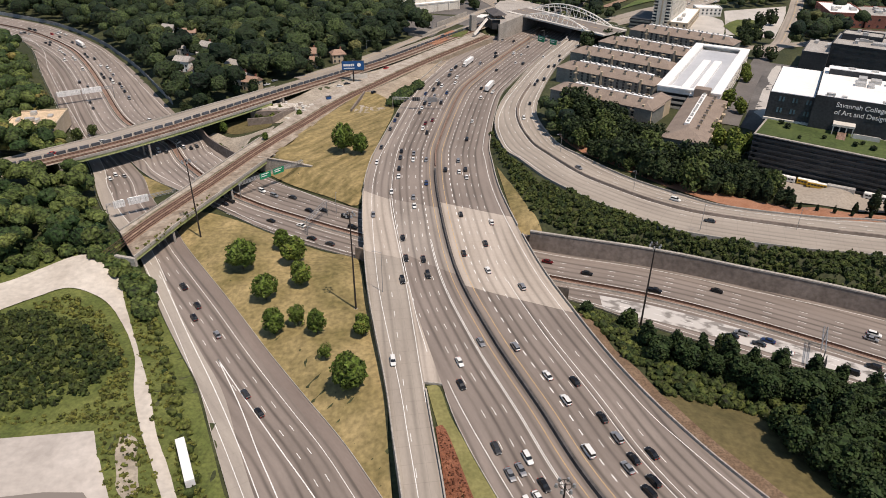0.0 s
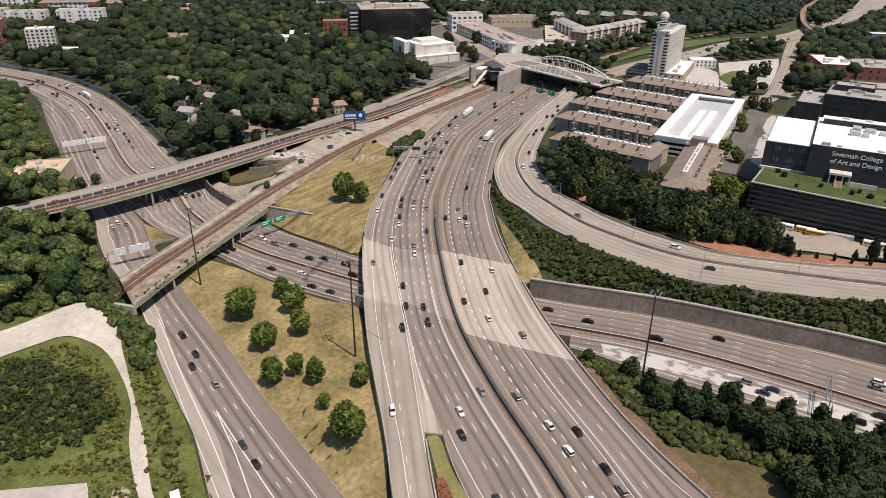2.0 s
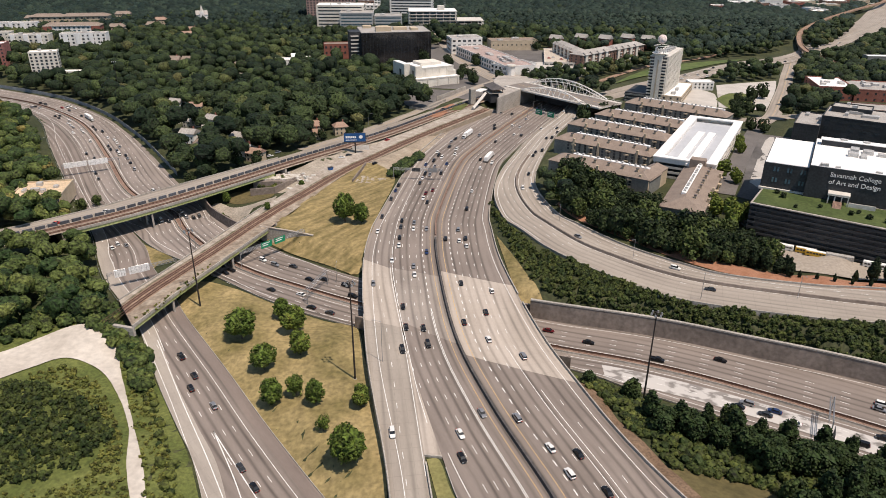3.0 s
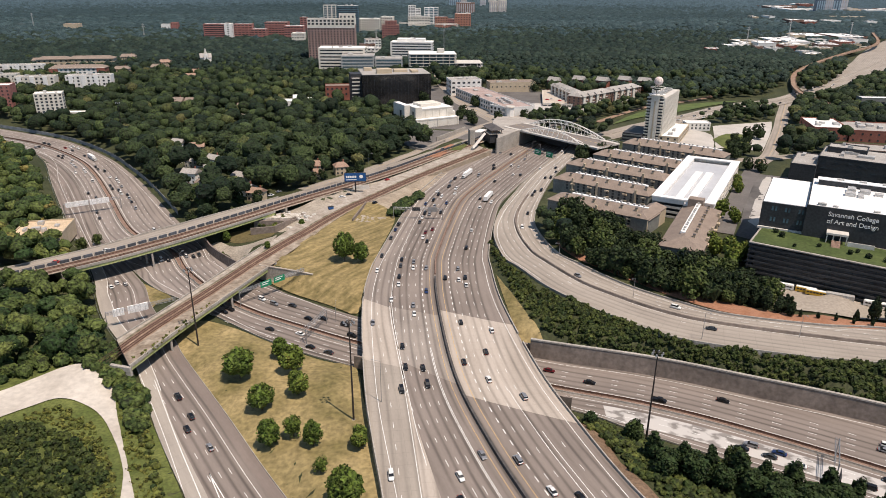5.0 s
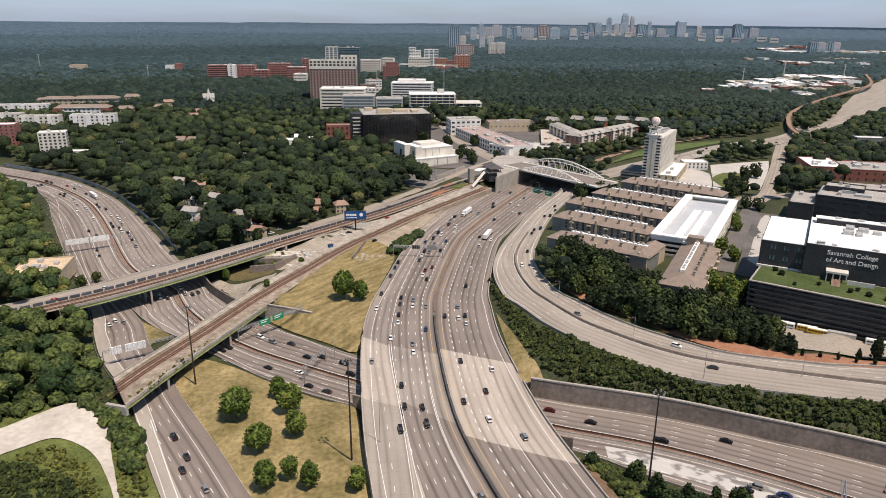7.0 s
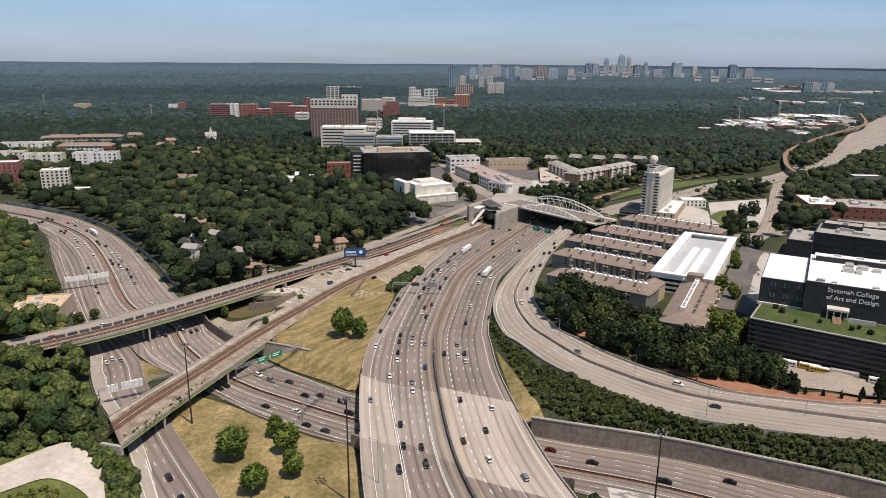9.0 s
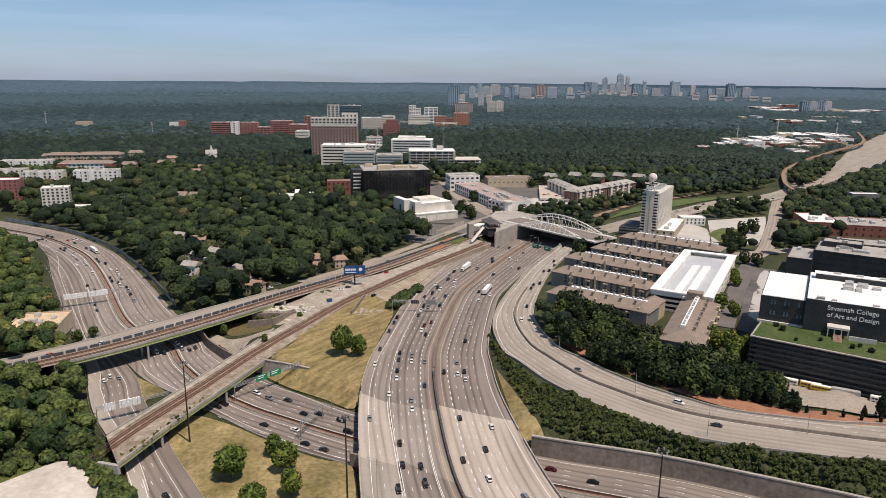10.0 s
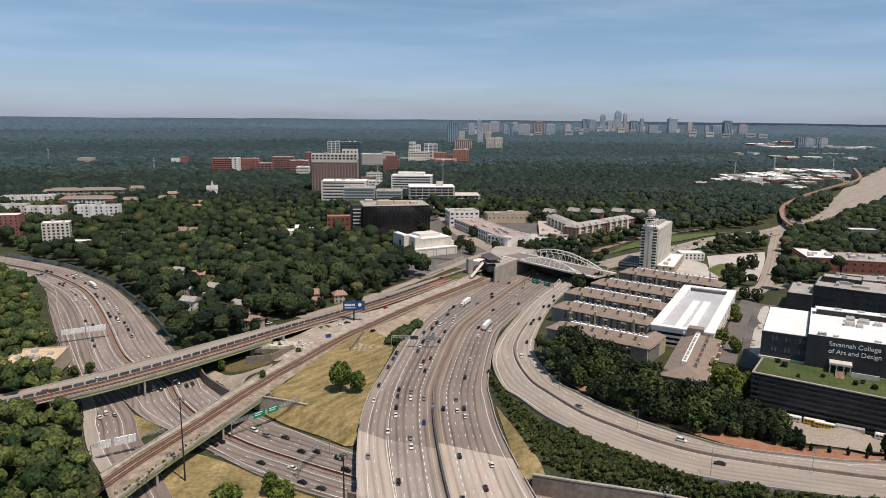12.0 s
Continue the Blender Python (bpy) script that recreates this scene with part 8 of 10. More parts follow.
def dome_crown(seed, sub, bumps=9, jitter=0.05, loose=0, size=0.16, low=-0.35):
    """One uneven rounded crown with swelling boughs, open underneath; unit radius."""
    rng = np.random.default_rng(seed)
    bm = bmesh.new()
    bmesh.ops.create_icosphere(bm, subdivisions=sub, radius=1.0)
    v = np.array([tuple(q.co) for q in bm.verts])
    f = np.array([[q.index for q in k.verts] for k in bm.faces])
    bm.free()
    b = rng.normal(size=(bumps, 3))
    b[:, 2] = np.abs(b[:, 2]) * 0.9
    b /= np.linalg.norm(b, axis=1)[:, None]
    swell = np.max(np.clip(v @ b.T, 0, 1) ** 7 * rng.uniform(0.5, 1.0, bumps), axis=1)
    r = 0.68 + 0.36 * swell + rng.normal(size=len(v)) * jitter
    f = f[v[f][:, :, 2].mean(1) > low]
    v = v * r[:, None] * np.array([1, 1, 0.92])
    used, inv = np.unique(f, return_inverse=True)
    v, f = v[used], inv.reshape(-1, 3)
    if loose:
        k = rng.integers(0, len(v), loose)
        p, q = octas(v[k] * rng.uniform(0.95, 1.08, (loose, 1)), rng.uniform(0.5, 1.2, loose) * size, rng)
        v, f = np.vstack([v, p]), np.vstack([f, q + len(v)])
    return v, f


def cap_crown(seed):
    """A small-faced cap of foliage for woods far off."""
    rng = np.random.default_rng(seed)
    V, F = [(0, 0, 0.8 + rng.uniform(-0.1, 0.1))], []
    for n, rad, z in ((5, 0.6, 0.52), (7, 1.0, -0.1)):
        for i in range(n):
            a = 2 * math.pi * (i + rng.uniform(-0.25, 0.25)) / n
            q = rad * rng.uniform(0.8, 1.2)
            V.append((q * math.cos(a), q * math.sin(a), z + rng.uniform(-0.14, 0.14)))
    F += [(0, 1 + i, 1 + (i + 1) % 5) for i in range(5)]
    i = j = 0
    while i < 5 or j < 7:
        if j < 7 and (i >= 5 or (j + 1) / 7 <= (i + 1) / 5):
            F.append((1 + i % 5, 6 + j % 7, 6 + (j + 1) % 7))
            j += 1
        else:
            F.append((1 + i % 5, 6 + j % 7, 1 + (i + 1) % 5))
            i += 1
    return np.array(V, float), np.array(F)


MID = [dome_crown(100 + i, 2, 8, 0.07, 10, 0.15) for i in range(8)]
BUSH = [dome_crown(300 + i, 2, 8, 0.09, 12, 0.2, low=-0.2) for i in range(8)]


def woods(name, rows, shapes, material, label, category="trees", seed=0, smooth=True, tall=1.0):
    """One object of many crowns: rows of x, y, radius, height of the crown's middle above ground, tint."""
    rows = np.asarray(rows, float)
    z = land(rows[:, 0], rows[:, 1])
    rng = np.random.default_rng(seed)
    Vs, Fs, Ts, o = [], [], [], 0
    kinds = rng.integers(0, len(shapes), len(rows))
    turn = rng.uniform(0, 6.28, len(rows))
    squash = rng.uniform(0.85, 1.25, len(rows))
    for k, (V, F) in enumerate(shapes):
        ix = np.where(kinds == k)[0]
        if not len(ix):
            continue
        c, s = np.cos(turn[ix]), np.sin(turn[ix])
        r = rows[ix, 2]
        X = (V[None, :, 0] * c[:, None] - V[None, :, 1] * s[:, None]) * r[:, None] + rows[ix, 0][:, None]
        Y = (V[None, :, 0] * s[:, None] + V[None, :, 1] * c[:, None]) * r[:, None] + rows[ix, 1][:, None]
        Z = V[None, :, 2] * (r * squash[ix] * tall)[:, None] + (z[ix] + rows[ix, 3])[:, None]
        Vs.append(np.stack([X, Y, Z], -1).reshape(-1, 3))
        n = len(V)
        Fs.append((F[None] + (o + n * np.arange(len(ix)))[:, None, None]).reshape(-1, 3))
        Ts.append(np.repeat(rows[ix, 4], n))
        o += n * len(ix)
    me = bpy.data.meshes.new(name)
    fill(me, np.vstack(Vs), np.vstack(Fs), smooth=smooth, tint=np.concatenate(Ts))
    me.materials.append(material)
    return put(name, me, None, label, category=category, kind="stuff")


ALL_ROADS = (main_left, main_right, right_near, right_far, ramp, low_far, low_near, merge, rail_back, rail_front)


def near_road(x, y, margin):
    bad = np.zeros(len(x), bool)
    for r in ALL_ROADS:
        for i in range(0, len(r.s), 2):
            k = np.hypot(x - r.mid[i, 0], y - r.mid[i, 1]) < r.w[i] / 2 + margin
            bad |= k
    return bad


def in_ring(x, y, ring):
    c = np.zeros(len(x), bool)
    n = len(ring)
    for i in range(n):
        x0, y0 = ring[i]
        x1, y1 = ring[i - 1]
        if y0 == y1:
            continue
        k = ((y0 > y) != (y1 > y)) & (x < (x1 - x0) * (y - y0) / (y1 - y0) + x0)
        c ^= k
    return c


def scatter(ring, step, seed):
    rng = np.random.default_rng(seed)
    ring = np.array(ring, float)
    lo, hi = ring.min(0), ring.max(0)
    gx, gy = np.meshgrid(np.arange(lo[0], hi[0], step), np.arange(lo[1], hi[1], step))
    x = gx.ravel() + rng.uniform(-0.75, 0.75, gx.size) * step
    y = gy.ravel() + rng.uniform(-0.75, 0.75, gx.size) * step
    k = in_ring(x, y, ring)
    return x[k], y[k]


# open places in the woods: x, y, radius
CLEAR = [(-98, 520, 9), (-95, 500, 6), (-76, 514, 7), (-139, 468, 7), (-128, 455, 7), (-151, 478, 7), (-292, 772, 12), (-289, 836, 8), (-362, 1014, 11), (-201, 548, 6), (-176, 788, 17), (-153, 798, 9),
         (-130, 872, 24), (-440, 1096, 17), (-484, 1068, 17), (-420, 744, 13), (-388, 722, 9), (-500, 796, 16), (-2, 704, 46), (-6, 652, 24), (-60, 880, 70), (-90, 850, 40), (-130, 850, 16), (52, 830, 62), (42, 900, 60), (90, 772, 26), (136, 870, 50), (30, 668, 34), (10, 640, 22),
         (-40, 800, 30), (-78, 790, 16), (-62, 785, 20), (-48, 770, 14), (-48, 560, 8), (-62, 540, 8), (-20, 590, 10), (-120, 446, 9), (-190, 498, 9), (-171, 468, 9), (-175, 504, 8), (-240, 608, 9), (-216, 592, 9), (-185, 537, 8), (-219, 756, 10), (-181, 482, 7), (-192, 516, 7), (-228, 584, 7)]
CLEAR_B = [(-452, 1152, 11), (-369, 1052, 11), (-243, 944, 8), (-663, 1162, 12), (-537, 1212, 14), (-209, 560, 8), (-227, 575, 8), (-172, 830, 9), (-152, 498, 8), (-396, 1190, 13), (170, 850, 46), (225, 880, 46), (165, 900, 30), (90, 930, 48), (205, 652, 52), (250, 640, 60), (300, 690, 70), (300, 600, 22), (362, 648, 32), (404, 632, 42), (436, 640, 34), (372, 575, 36), (490, 806, 24), (-512, 888, 17), (-452, 904, 18), (-600, 1002, 24), (-515, 1004, 28), (-600, 1124, 30), (-560, 1134, 26), (-236, 388, 19),
           (190, 480, 62), (150, 440, 60), (220, 400, 70), (260, 350, 90), (300, 480, 60), (120, 480, 60), (90, 560, 20), (250, 560, 26), (180, 590, 60), (120, 640, 60)]
NE_PAIRS = (((141, 668), (140, 634)), ((185, 711), (172, 656)), ((207, 730), (200, 681)), ((260, 764), (248, 726)), ((306, 804), (287, 752)), ((355, 845), (335, 794)), ((402, 874), (371, 818)), ((450, 914), (430, 858)), ((522, 1004), (582, 1010)), ((706, 1238), (790, 1225)), ((864, 1464), (975, 1430)), ((1250, 1950), (1370, 1900)))
NE_RING = [p for p, _ in NE_PAIRS] + [q for _, q in NE_PAIRS[::-1]]
VIADUCT = [(440, 780), (445, 815), (450, 874), (477, 957), (537, 1075), (632, 1200), (752, 1334), (912, 1510), (1048, 1763)]
STREET_NE = [(255, 549), (281, 583), (314, 644), (348, 709), (371, 756), (400, 813), (440, 893)]


def cleared(x, y, pad=0.0):
    bad = np.zeros(len(x), bool)
    for row in CLEAR + CLEAR_B:
        bad |= np.hypot(x - row[0], y - row[1]) < row[2] + pad
    bad |= in_ring(x, y, NE_RING)
    for line, half in ((NE_RING + NE_RING[:1], 7), (STREET_NE, 9), (VIADUCT, 8)):
        p = spline(line, 30)
        for i in range(len(p)):
            bad |= np.hypot(x - p[i, 0], y - p[i, 1]) < half + pad
    return bad


def wood_rows(x, y, r0, r1, seed, lift=0.95):
    rng = np.random.default_rng(seed)
    r = r0 + (r1 - r0) * rng.beta(1.6, 1.9, len(x))
    patch = 0.5 + 0.5 * np.sin(x * 0.021 + 1.3) * np.cos(y * 0.027)
    pick = rng.random(len(x))
    tint = np.where(pick < 0.72, rng.beta(1.2, 2.4, len(x)) * 0.75, np.where(pick < 0.93, rng.uniform(0.4, 0.8, len(x)), rng.uniform(0.84, 1.0, len(x))))
    tint = np.clip(tint + 0.14 * patch - 0.06, 0, 1)
    return np.stack([x, y, r, r * lift + rng.uniform(0.3, 8.0, len(x)), tint], 1)


WOOD_NEAR = [(-430, 640), (-352, 575), (-290, 478), (-232, 398), (-205, 352), (-178, 316), (-158, 280), (-140, 252), (-128, 243), (-138, 240), (-150, 247), (-172, 236), (-192, 232), (-230, 300), (-310, 420), (-390, 540), (-460, 640)]
x, y = scatter(WOOD_NEAR, 6.4, 1)
k = ~near_road(x, y, 2.5) & ~cleared(x, y)
x, y = x[k], y[k]
near = np.hypot(x + 160, y - 280) < 150
woods("woods_west", wood_rows(x[near], y[near], 3.4, 6.2, 2), [dome_crown(400 + i, 3, 13, 0.06, 36, 0.11) for i in range(8)], LEAF_WEST, "dense mixed deciduous woods beside the freeway", seed=3, smooth=False)
woods("woods_west", wood_rows(x[~near], y[~near], 4.0, 6.6, 4), MID, LEAF_WEST, "dense mixed deciduous woods beside the freeway", seed=5)
WOOD_MID = [(-176, 396), (-122, 430), (-84, 496), (-50, 560), (-10, 620), (-30, 680), (-60, 780), (0, 960), (120, 1000), (280, 1010), (330, 980), (400, 1010), (300, 1040), (-300, 1060), (-600, 1040), (-640, 960), (-560, 820), (-445, 720), (-330, 640), (-240, 540)]
x, y = scatter(WOOD_MID, 9.8, 11)
k = ~near_road(x, y, 6) & ~cleared(x, y)
x, y = x[k], y[k]
r = np.hypot(x, y)
near_rows = wood_rows(x[r < 640], y[r < 640], 3.2, 10.2, 12)
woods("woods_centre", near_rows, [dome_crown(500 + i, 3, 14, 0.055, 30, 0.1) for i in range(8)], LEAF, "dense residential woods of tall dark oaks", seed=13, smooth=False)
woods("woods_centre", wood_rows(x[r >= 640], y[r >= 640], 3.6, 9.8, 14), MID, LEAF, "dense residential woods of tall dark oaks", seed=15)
WOOD_EAST = [(262, 572), (312, 640), (362, 720), (415, 820), (445, 858), (500, 890), (640, 1030), (740, 1110), (640, 930), (560, 800), (450, 640), (370, 560), (330, 590), (290, 560)]
x, y = scatter(WOOD_EAST, 9.6, 21)
k = ~near_road(x, y, 6) & ~cleared(x, y)
woods("woods_east", wood_rows(x[k], y[k], 5.2, 8.6, 22), MID, LEAF, "dense woods behind the brick school", seed=23)
for ring, sd in (([(258, 712), (275, 730), (330, 782), (366, 800), (368, 770), (352, 744), (318, 732), (284, 720)], 31), ([(300, 596), (330, 650), (352, 690), (374, 738), (400, 790), (420, 780), (396, 720), (346, 690), (338, 640), (330, 600), (312, 580)], 36), ([(88, 738), (108, 760), (126, 782), (140, 768), (146, 752), (130, 712), (116, 694), (104, 706)], 32), ([(150, 660), (170, 690), (140, 700), (110, 680)], 33), ([(136, 726), (150, 740), (196, 772), (240, 814), (280, 848), (270, 864), (200, 818), (150, 778), (132, 750)], 34), ([(292, 842), (340, 872), (400, 902), (446, 934), (440, 962), (390, 932), (330, 894), (285, 858)], 38),
                 ([(481, 947), (483, 922), (586, 1046), (656, 1156), (659, 1201), (584, 1126), (518, 1029)], 37), ([(64, 410), (72, 372), (70, 345), (60, 370), (58, 402)], 35)):
    x, y = scatter(ring, 7.0, sd)
    woods("woods_strip", wood_rows(x, y, 2.8, 6.2, sd), MID, LEAF, "strip of dark roadside trees", seed=sd)

# scrub
bank = [(p[0] + 0.9, p[1] + 2.4) for p in east_wall if p[0] > 40][::4]
bank += [(p[0] + 1.0, p[1] - 0.6) for p in sorted(right_near.b.tolist()) if p[1] < 300][::3]
scrub_sets = (
    ("scrub", bank, 1.75, 1.1, 2.5, "dense green shrubs on the bank above the retaining wall", 48),
    ("scrub", [(29, 412), (29, 384), (31, 352), (38, 330), (48, 308), (59, 290), (75, 272), (70, 261), (52, 263), (42, 274), (36, 302), (31, 332), (28, 360), (27, 390)], 2.2, 1.3, 2.6, "dense green shrubs on the bank below the connector road", 41),
    ("scrub", [(-162, 200), (-148, 205), (-131, 200), (-115, 188), (-104.5, 175), (-109, 162), (-119.5, 155), (-134, 153), (-160, 160), (-185, 182)], 1.9, 0.8, 2.6, "dense scrub and saplings inside the track loop", 42),
    ("scrub", [(-131, 238), (-122, 234), (-110, 214), (-96, 190), (-80, 160), (-70, 140), (-64, 124), (-67, 124), (-78, 146), (-90, 172), (-104, 196), (-120, 222)], 2.6, 0.9, 2.2, "roadside bushes beside the gravel track", 43),
    ("scrub", [(62, 192), (76, 160), (84, 158), (95, 154), (100, 146), (130, 165), (140, 172), (104, 186), (80, 194)], 2.6, 1.2, 2.4, "undergrowth between the trees", 44),
    ("scrub", [(51.5, 207), (57, 190), (63.5, 172), (70, 158), (86, 158), (82, 174), (73, 192), (60, 208)], 2.1, 0.9, 2.2, "dark bushes along the freeway edge", 40),
    ("scrub", [(48, 214), (62, 205), (72, 196), (68, 178), (60, 184), (52, 198)], 2.4, 1.0, 2.0, "bushes at the freeway edge", 45),
    ("scrub", [(-35, 424), (-29, 424), (-13, 466), (-15, 474), (-19, 472), (-36, 430)], 2.0, 1.7, 2.5, "clipped dark hedge beside the freeway", 46),
    ("scrub", [(-128, 412), (-112, 424), (-98, 420), (-104, 404), (-118, 402)], 3.4, 1.0, 1.9, "green bushes between the rail lines", 47))
HERB = [tiny_crown(350 + i, 12, 0.38) for i in range(6)]
TUFT = [tiny_crown(330 + i, 9, 0.42) for i in range(5)]
scrub_sets += (
    ("scrub", [(-131, 238), (-118, 226), (-104, 203), (-90, 178), (-76, 152), (-64, 128), (-52, 104), (-57, 103), (-66, 118), (-75, 133), (-84, 148), (-92, 164), (-106, 190), (-119, 213)], 2.3, 0.6, 1.4, "rough green weeds beside the gravel track", 51),
    ("scrub", [(-160, 192), (-140, 152), (-112, 152), (-99, 163), (-92, 154), (-82, 138), (-70, 118), (-64, 106), (-82, 112), (-98, 142), (-100, 148), (-150, 146), (-180, 170)], 1.8, 0.5, 1.3, "rough green weeds on waste ground", 52),
    ("scrub", [(-152, 208), (-141, 216), (-126, 208), (-112, 191), (-102, 175), (-97, 160), (-106, 158), (-106, 174), (-116, 189), (-131, 201), (-148, 206)], 1.6, 0.6, 1.5, "bright green weeds inside the track loop", 54),
    ("scrub", [(-126, 240), (-119, 247), (-112, 272), (-108, 292), (-110, 292), (-115.5, 272), (-123, 250)], 2.2, 0.35, 0.9, "weeds growing along the rail bridge edge", 53),
    ("scrub", [(-215, 218), (-192, 214), (-176, 224), (-163, 237), (-150, 245), (-134, 240), (-124, 244), (-122, 252), (-134, 264), (-150, 262), (-175, 250), (-205, 240)], 3.4, 2.2, 4.6, "tall scrub and saplings between woods and track", 49),
    ("scrub", [(-150, 247), (-140, 250), (-124, 238), (-114, 227), (-105, 207), (-109, 204), (-119, 220), (-130, 231), (-142, 240)], 2.6, 1.8, 3.8, "bushes at the end of the rail bridge", 50))
for nm, ring, step, r0, r1, lb, sd in scrub_sets:
    x, y = scatter(ring, step, sd)
    rng = np.random.default_rng(sd)
    k = ~near_road(x, y, {46: -3.0, 48: -0.5, 50: -7.0, 53: -30}.get(sd, 1.2 if sd not in (49, 50) else -1.0))
    k &= np.arctan2(np.abs(x), y) < (0.74 if sd == 48 else 0.9)
    x, y = x[k], y[k]
    r = rng.uniform(r0, r1, len(x))
    dark = sd == 46
    rows = np.stack([x, y, r, r * 0.55, np.clip(rng.beta(1.3, 1.6, len(x)) * (0.7 if dark else 0.84) * {48: 0.46, 41: 0.6, 42: 0.42, 40: 0.6, 44: 0.6}.get(sd, 1.0) + (0.5 if sd > 50 else 0.0), 0, 0.85)], 1)
    if dark:
        rows[:, 3] += 1.2
    if sd == 53:
        rows[:, 3] += 8.0 - land(x, y)
    woods(nm, rows, TUFT if sd > 50 else HERB if sd in (41, 42, 48) else BUSH, LEAF_BELT if dark else LEAF_WEST if sd in (49, 50) else SCRUB, lb, "bushes", seed=sd, smooth=False)


x, y = scatter([(-0.8, 144), (1.4, 143.4), (7.6, 122), (11.4, 108), (2.6, 107), (2.0, 120)], 0.95, 57)
rng = np.random.default_rng(57)
woods("shrub_bed", np.stack([x, y, rng.uniform(0.3, 0.55, len(x)), np.full(len(x), 0.5), rng.uniform(0, 0.8, len(x))], 1), TUFT, RED_SHRUB, "rows of low red-brown shrubs on mulch", "bushes", seed=57, smooth=False)


# the woods out to the horizon
FAR_CLEAR = [(c[0] + w / 2, c[1] + 2, w * 0.52 + 3) for _, c, _, w, *_ in FAR_OFFICES]
FAR_CLEAR += [(c[0] + w / 2, c[1] - 22, w * 0.4) for _, c, _, w, *_ in FAR_OFFICES if c[1] < 1400]
FAR_CLEAR += [(0, 1085, 58), (60, 1070, 30), (-155, 1560, 22), (-150, 1640, 24), (-160, 1370, 40), (-140, 1430, 26)]
FAR_CLEAR += [(x + w * 0.5, y + d * 0.4, max(w, d) * 0.5 + 5) for x, y, w, d in SHEDS]


def open_ground(x, y, pad):
    g = cleared(x, y, pad)
    for row in FAR_CLEAR:
        g |= np.hypot(x - row[0], y - row[1]) < row[2] + pad
    return g


CAPS = [cap_crown(700 + i) for i in range(10)]
BLOB = [dome_crown(600 + i, 1, 5, 0.09, 5, 0.2) for i in range(8)]
WOODS_OUT = ((860, 1300, 10.0, 5.2, 10.5, BLOB, 94, 0.9), (1300, 2050, 12.0, 6.0, 11.5, CAPS, 95, 0.75), (2050, 2500, 16.0, 9.0, 14.0, CAPS, 96, 0.42))
for r_in, r_out, step, r0, r1, shapes, sd, tall in WOODS_OUT:
    span = math.tan(radians(36)) * r_out
    x, y = scatter([(-span, r_in * 0.75), (span, r_in * 0.75), (span, r_out), (-span, r_out)], step, sd)
    r = np.hypot(x, y)
    k = (r >= r_in) & (r < r_out) & (np.abs(np.arctan2(x, y)) < radians(35.5))
    if r_in < 1000:
        k &= in_ring(x, y, np.array([(-640, 870), (-560, 830), (-600, 1040), (-300, 1060), (300, 1040), (400, 1010), (330, 980), (280, 1010), (120, 1000), (0, 960), (-40, 830), (40, 830), (300, 880), (420, 950), (620, 1060), (740, 1110), (900, 1180), (1000, 1310), (-1000, 1310)], float))
    x, y = x[k], y[k]
    k = ~open_ground(x, y, 3)
    x, y = x[k], y[k]
    rows = wood_rows(x, y, r0, r1, sd)
    rows[:, 3] = np.clip(rows[:, 3], 0, 13) * (0.8 if r_in < 1000 else 0.55)
    if r_in > 2000:
        rows[:, 3] = 5.5 + np.random.default_rng(sd + 9).uniform(-1.5, 1.5, len(x))
    hill = np.array([noise.noise((a * 0.0011, b * 0.004, 4.2)) for a, b in zip(x, y)])
    rows[:, 3] += np.clip(hill, -0.5, 1) * np.clip((np.hypot(x, y) - 1300) / 400, 0, 1) * 6.0 * np.clip((4400 - np.hypot(x, y)) / 400, 0, 1)
    # Tint rises with the swell: bands of light and shade in the colour.
    rows[:, 4] = np.clip(rows[:, 4] * 0.8 + 0.3 * hill + 0.06, 0, 0.85)
    rng = np.random.default_rng(sd)
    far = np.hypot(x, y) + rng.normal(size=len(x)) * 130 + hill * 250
    # Crowns farther out take the leaf colours with more haze in them.
    for lo, hi, material, words in ((0, 1080, LEAF, "dense woods behind the town"), (1080, 1850, LEAF_FAR, "dense woods beyond the town"), (1850, 2800, LEAF_FURTHER, "dense woods beyond the town, tinted blue with haze"), (2800, 9e9, LEAF_HORIZON, "haze-blue woods reaching to the horizon")):
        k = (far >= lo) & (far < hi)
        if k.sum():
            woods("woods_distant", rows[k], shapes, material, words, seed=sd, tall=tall)


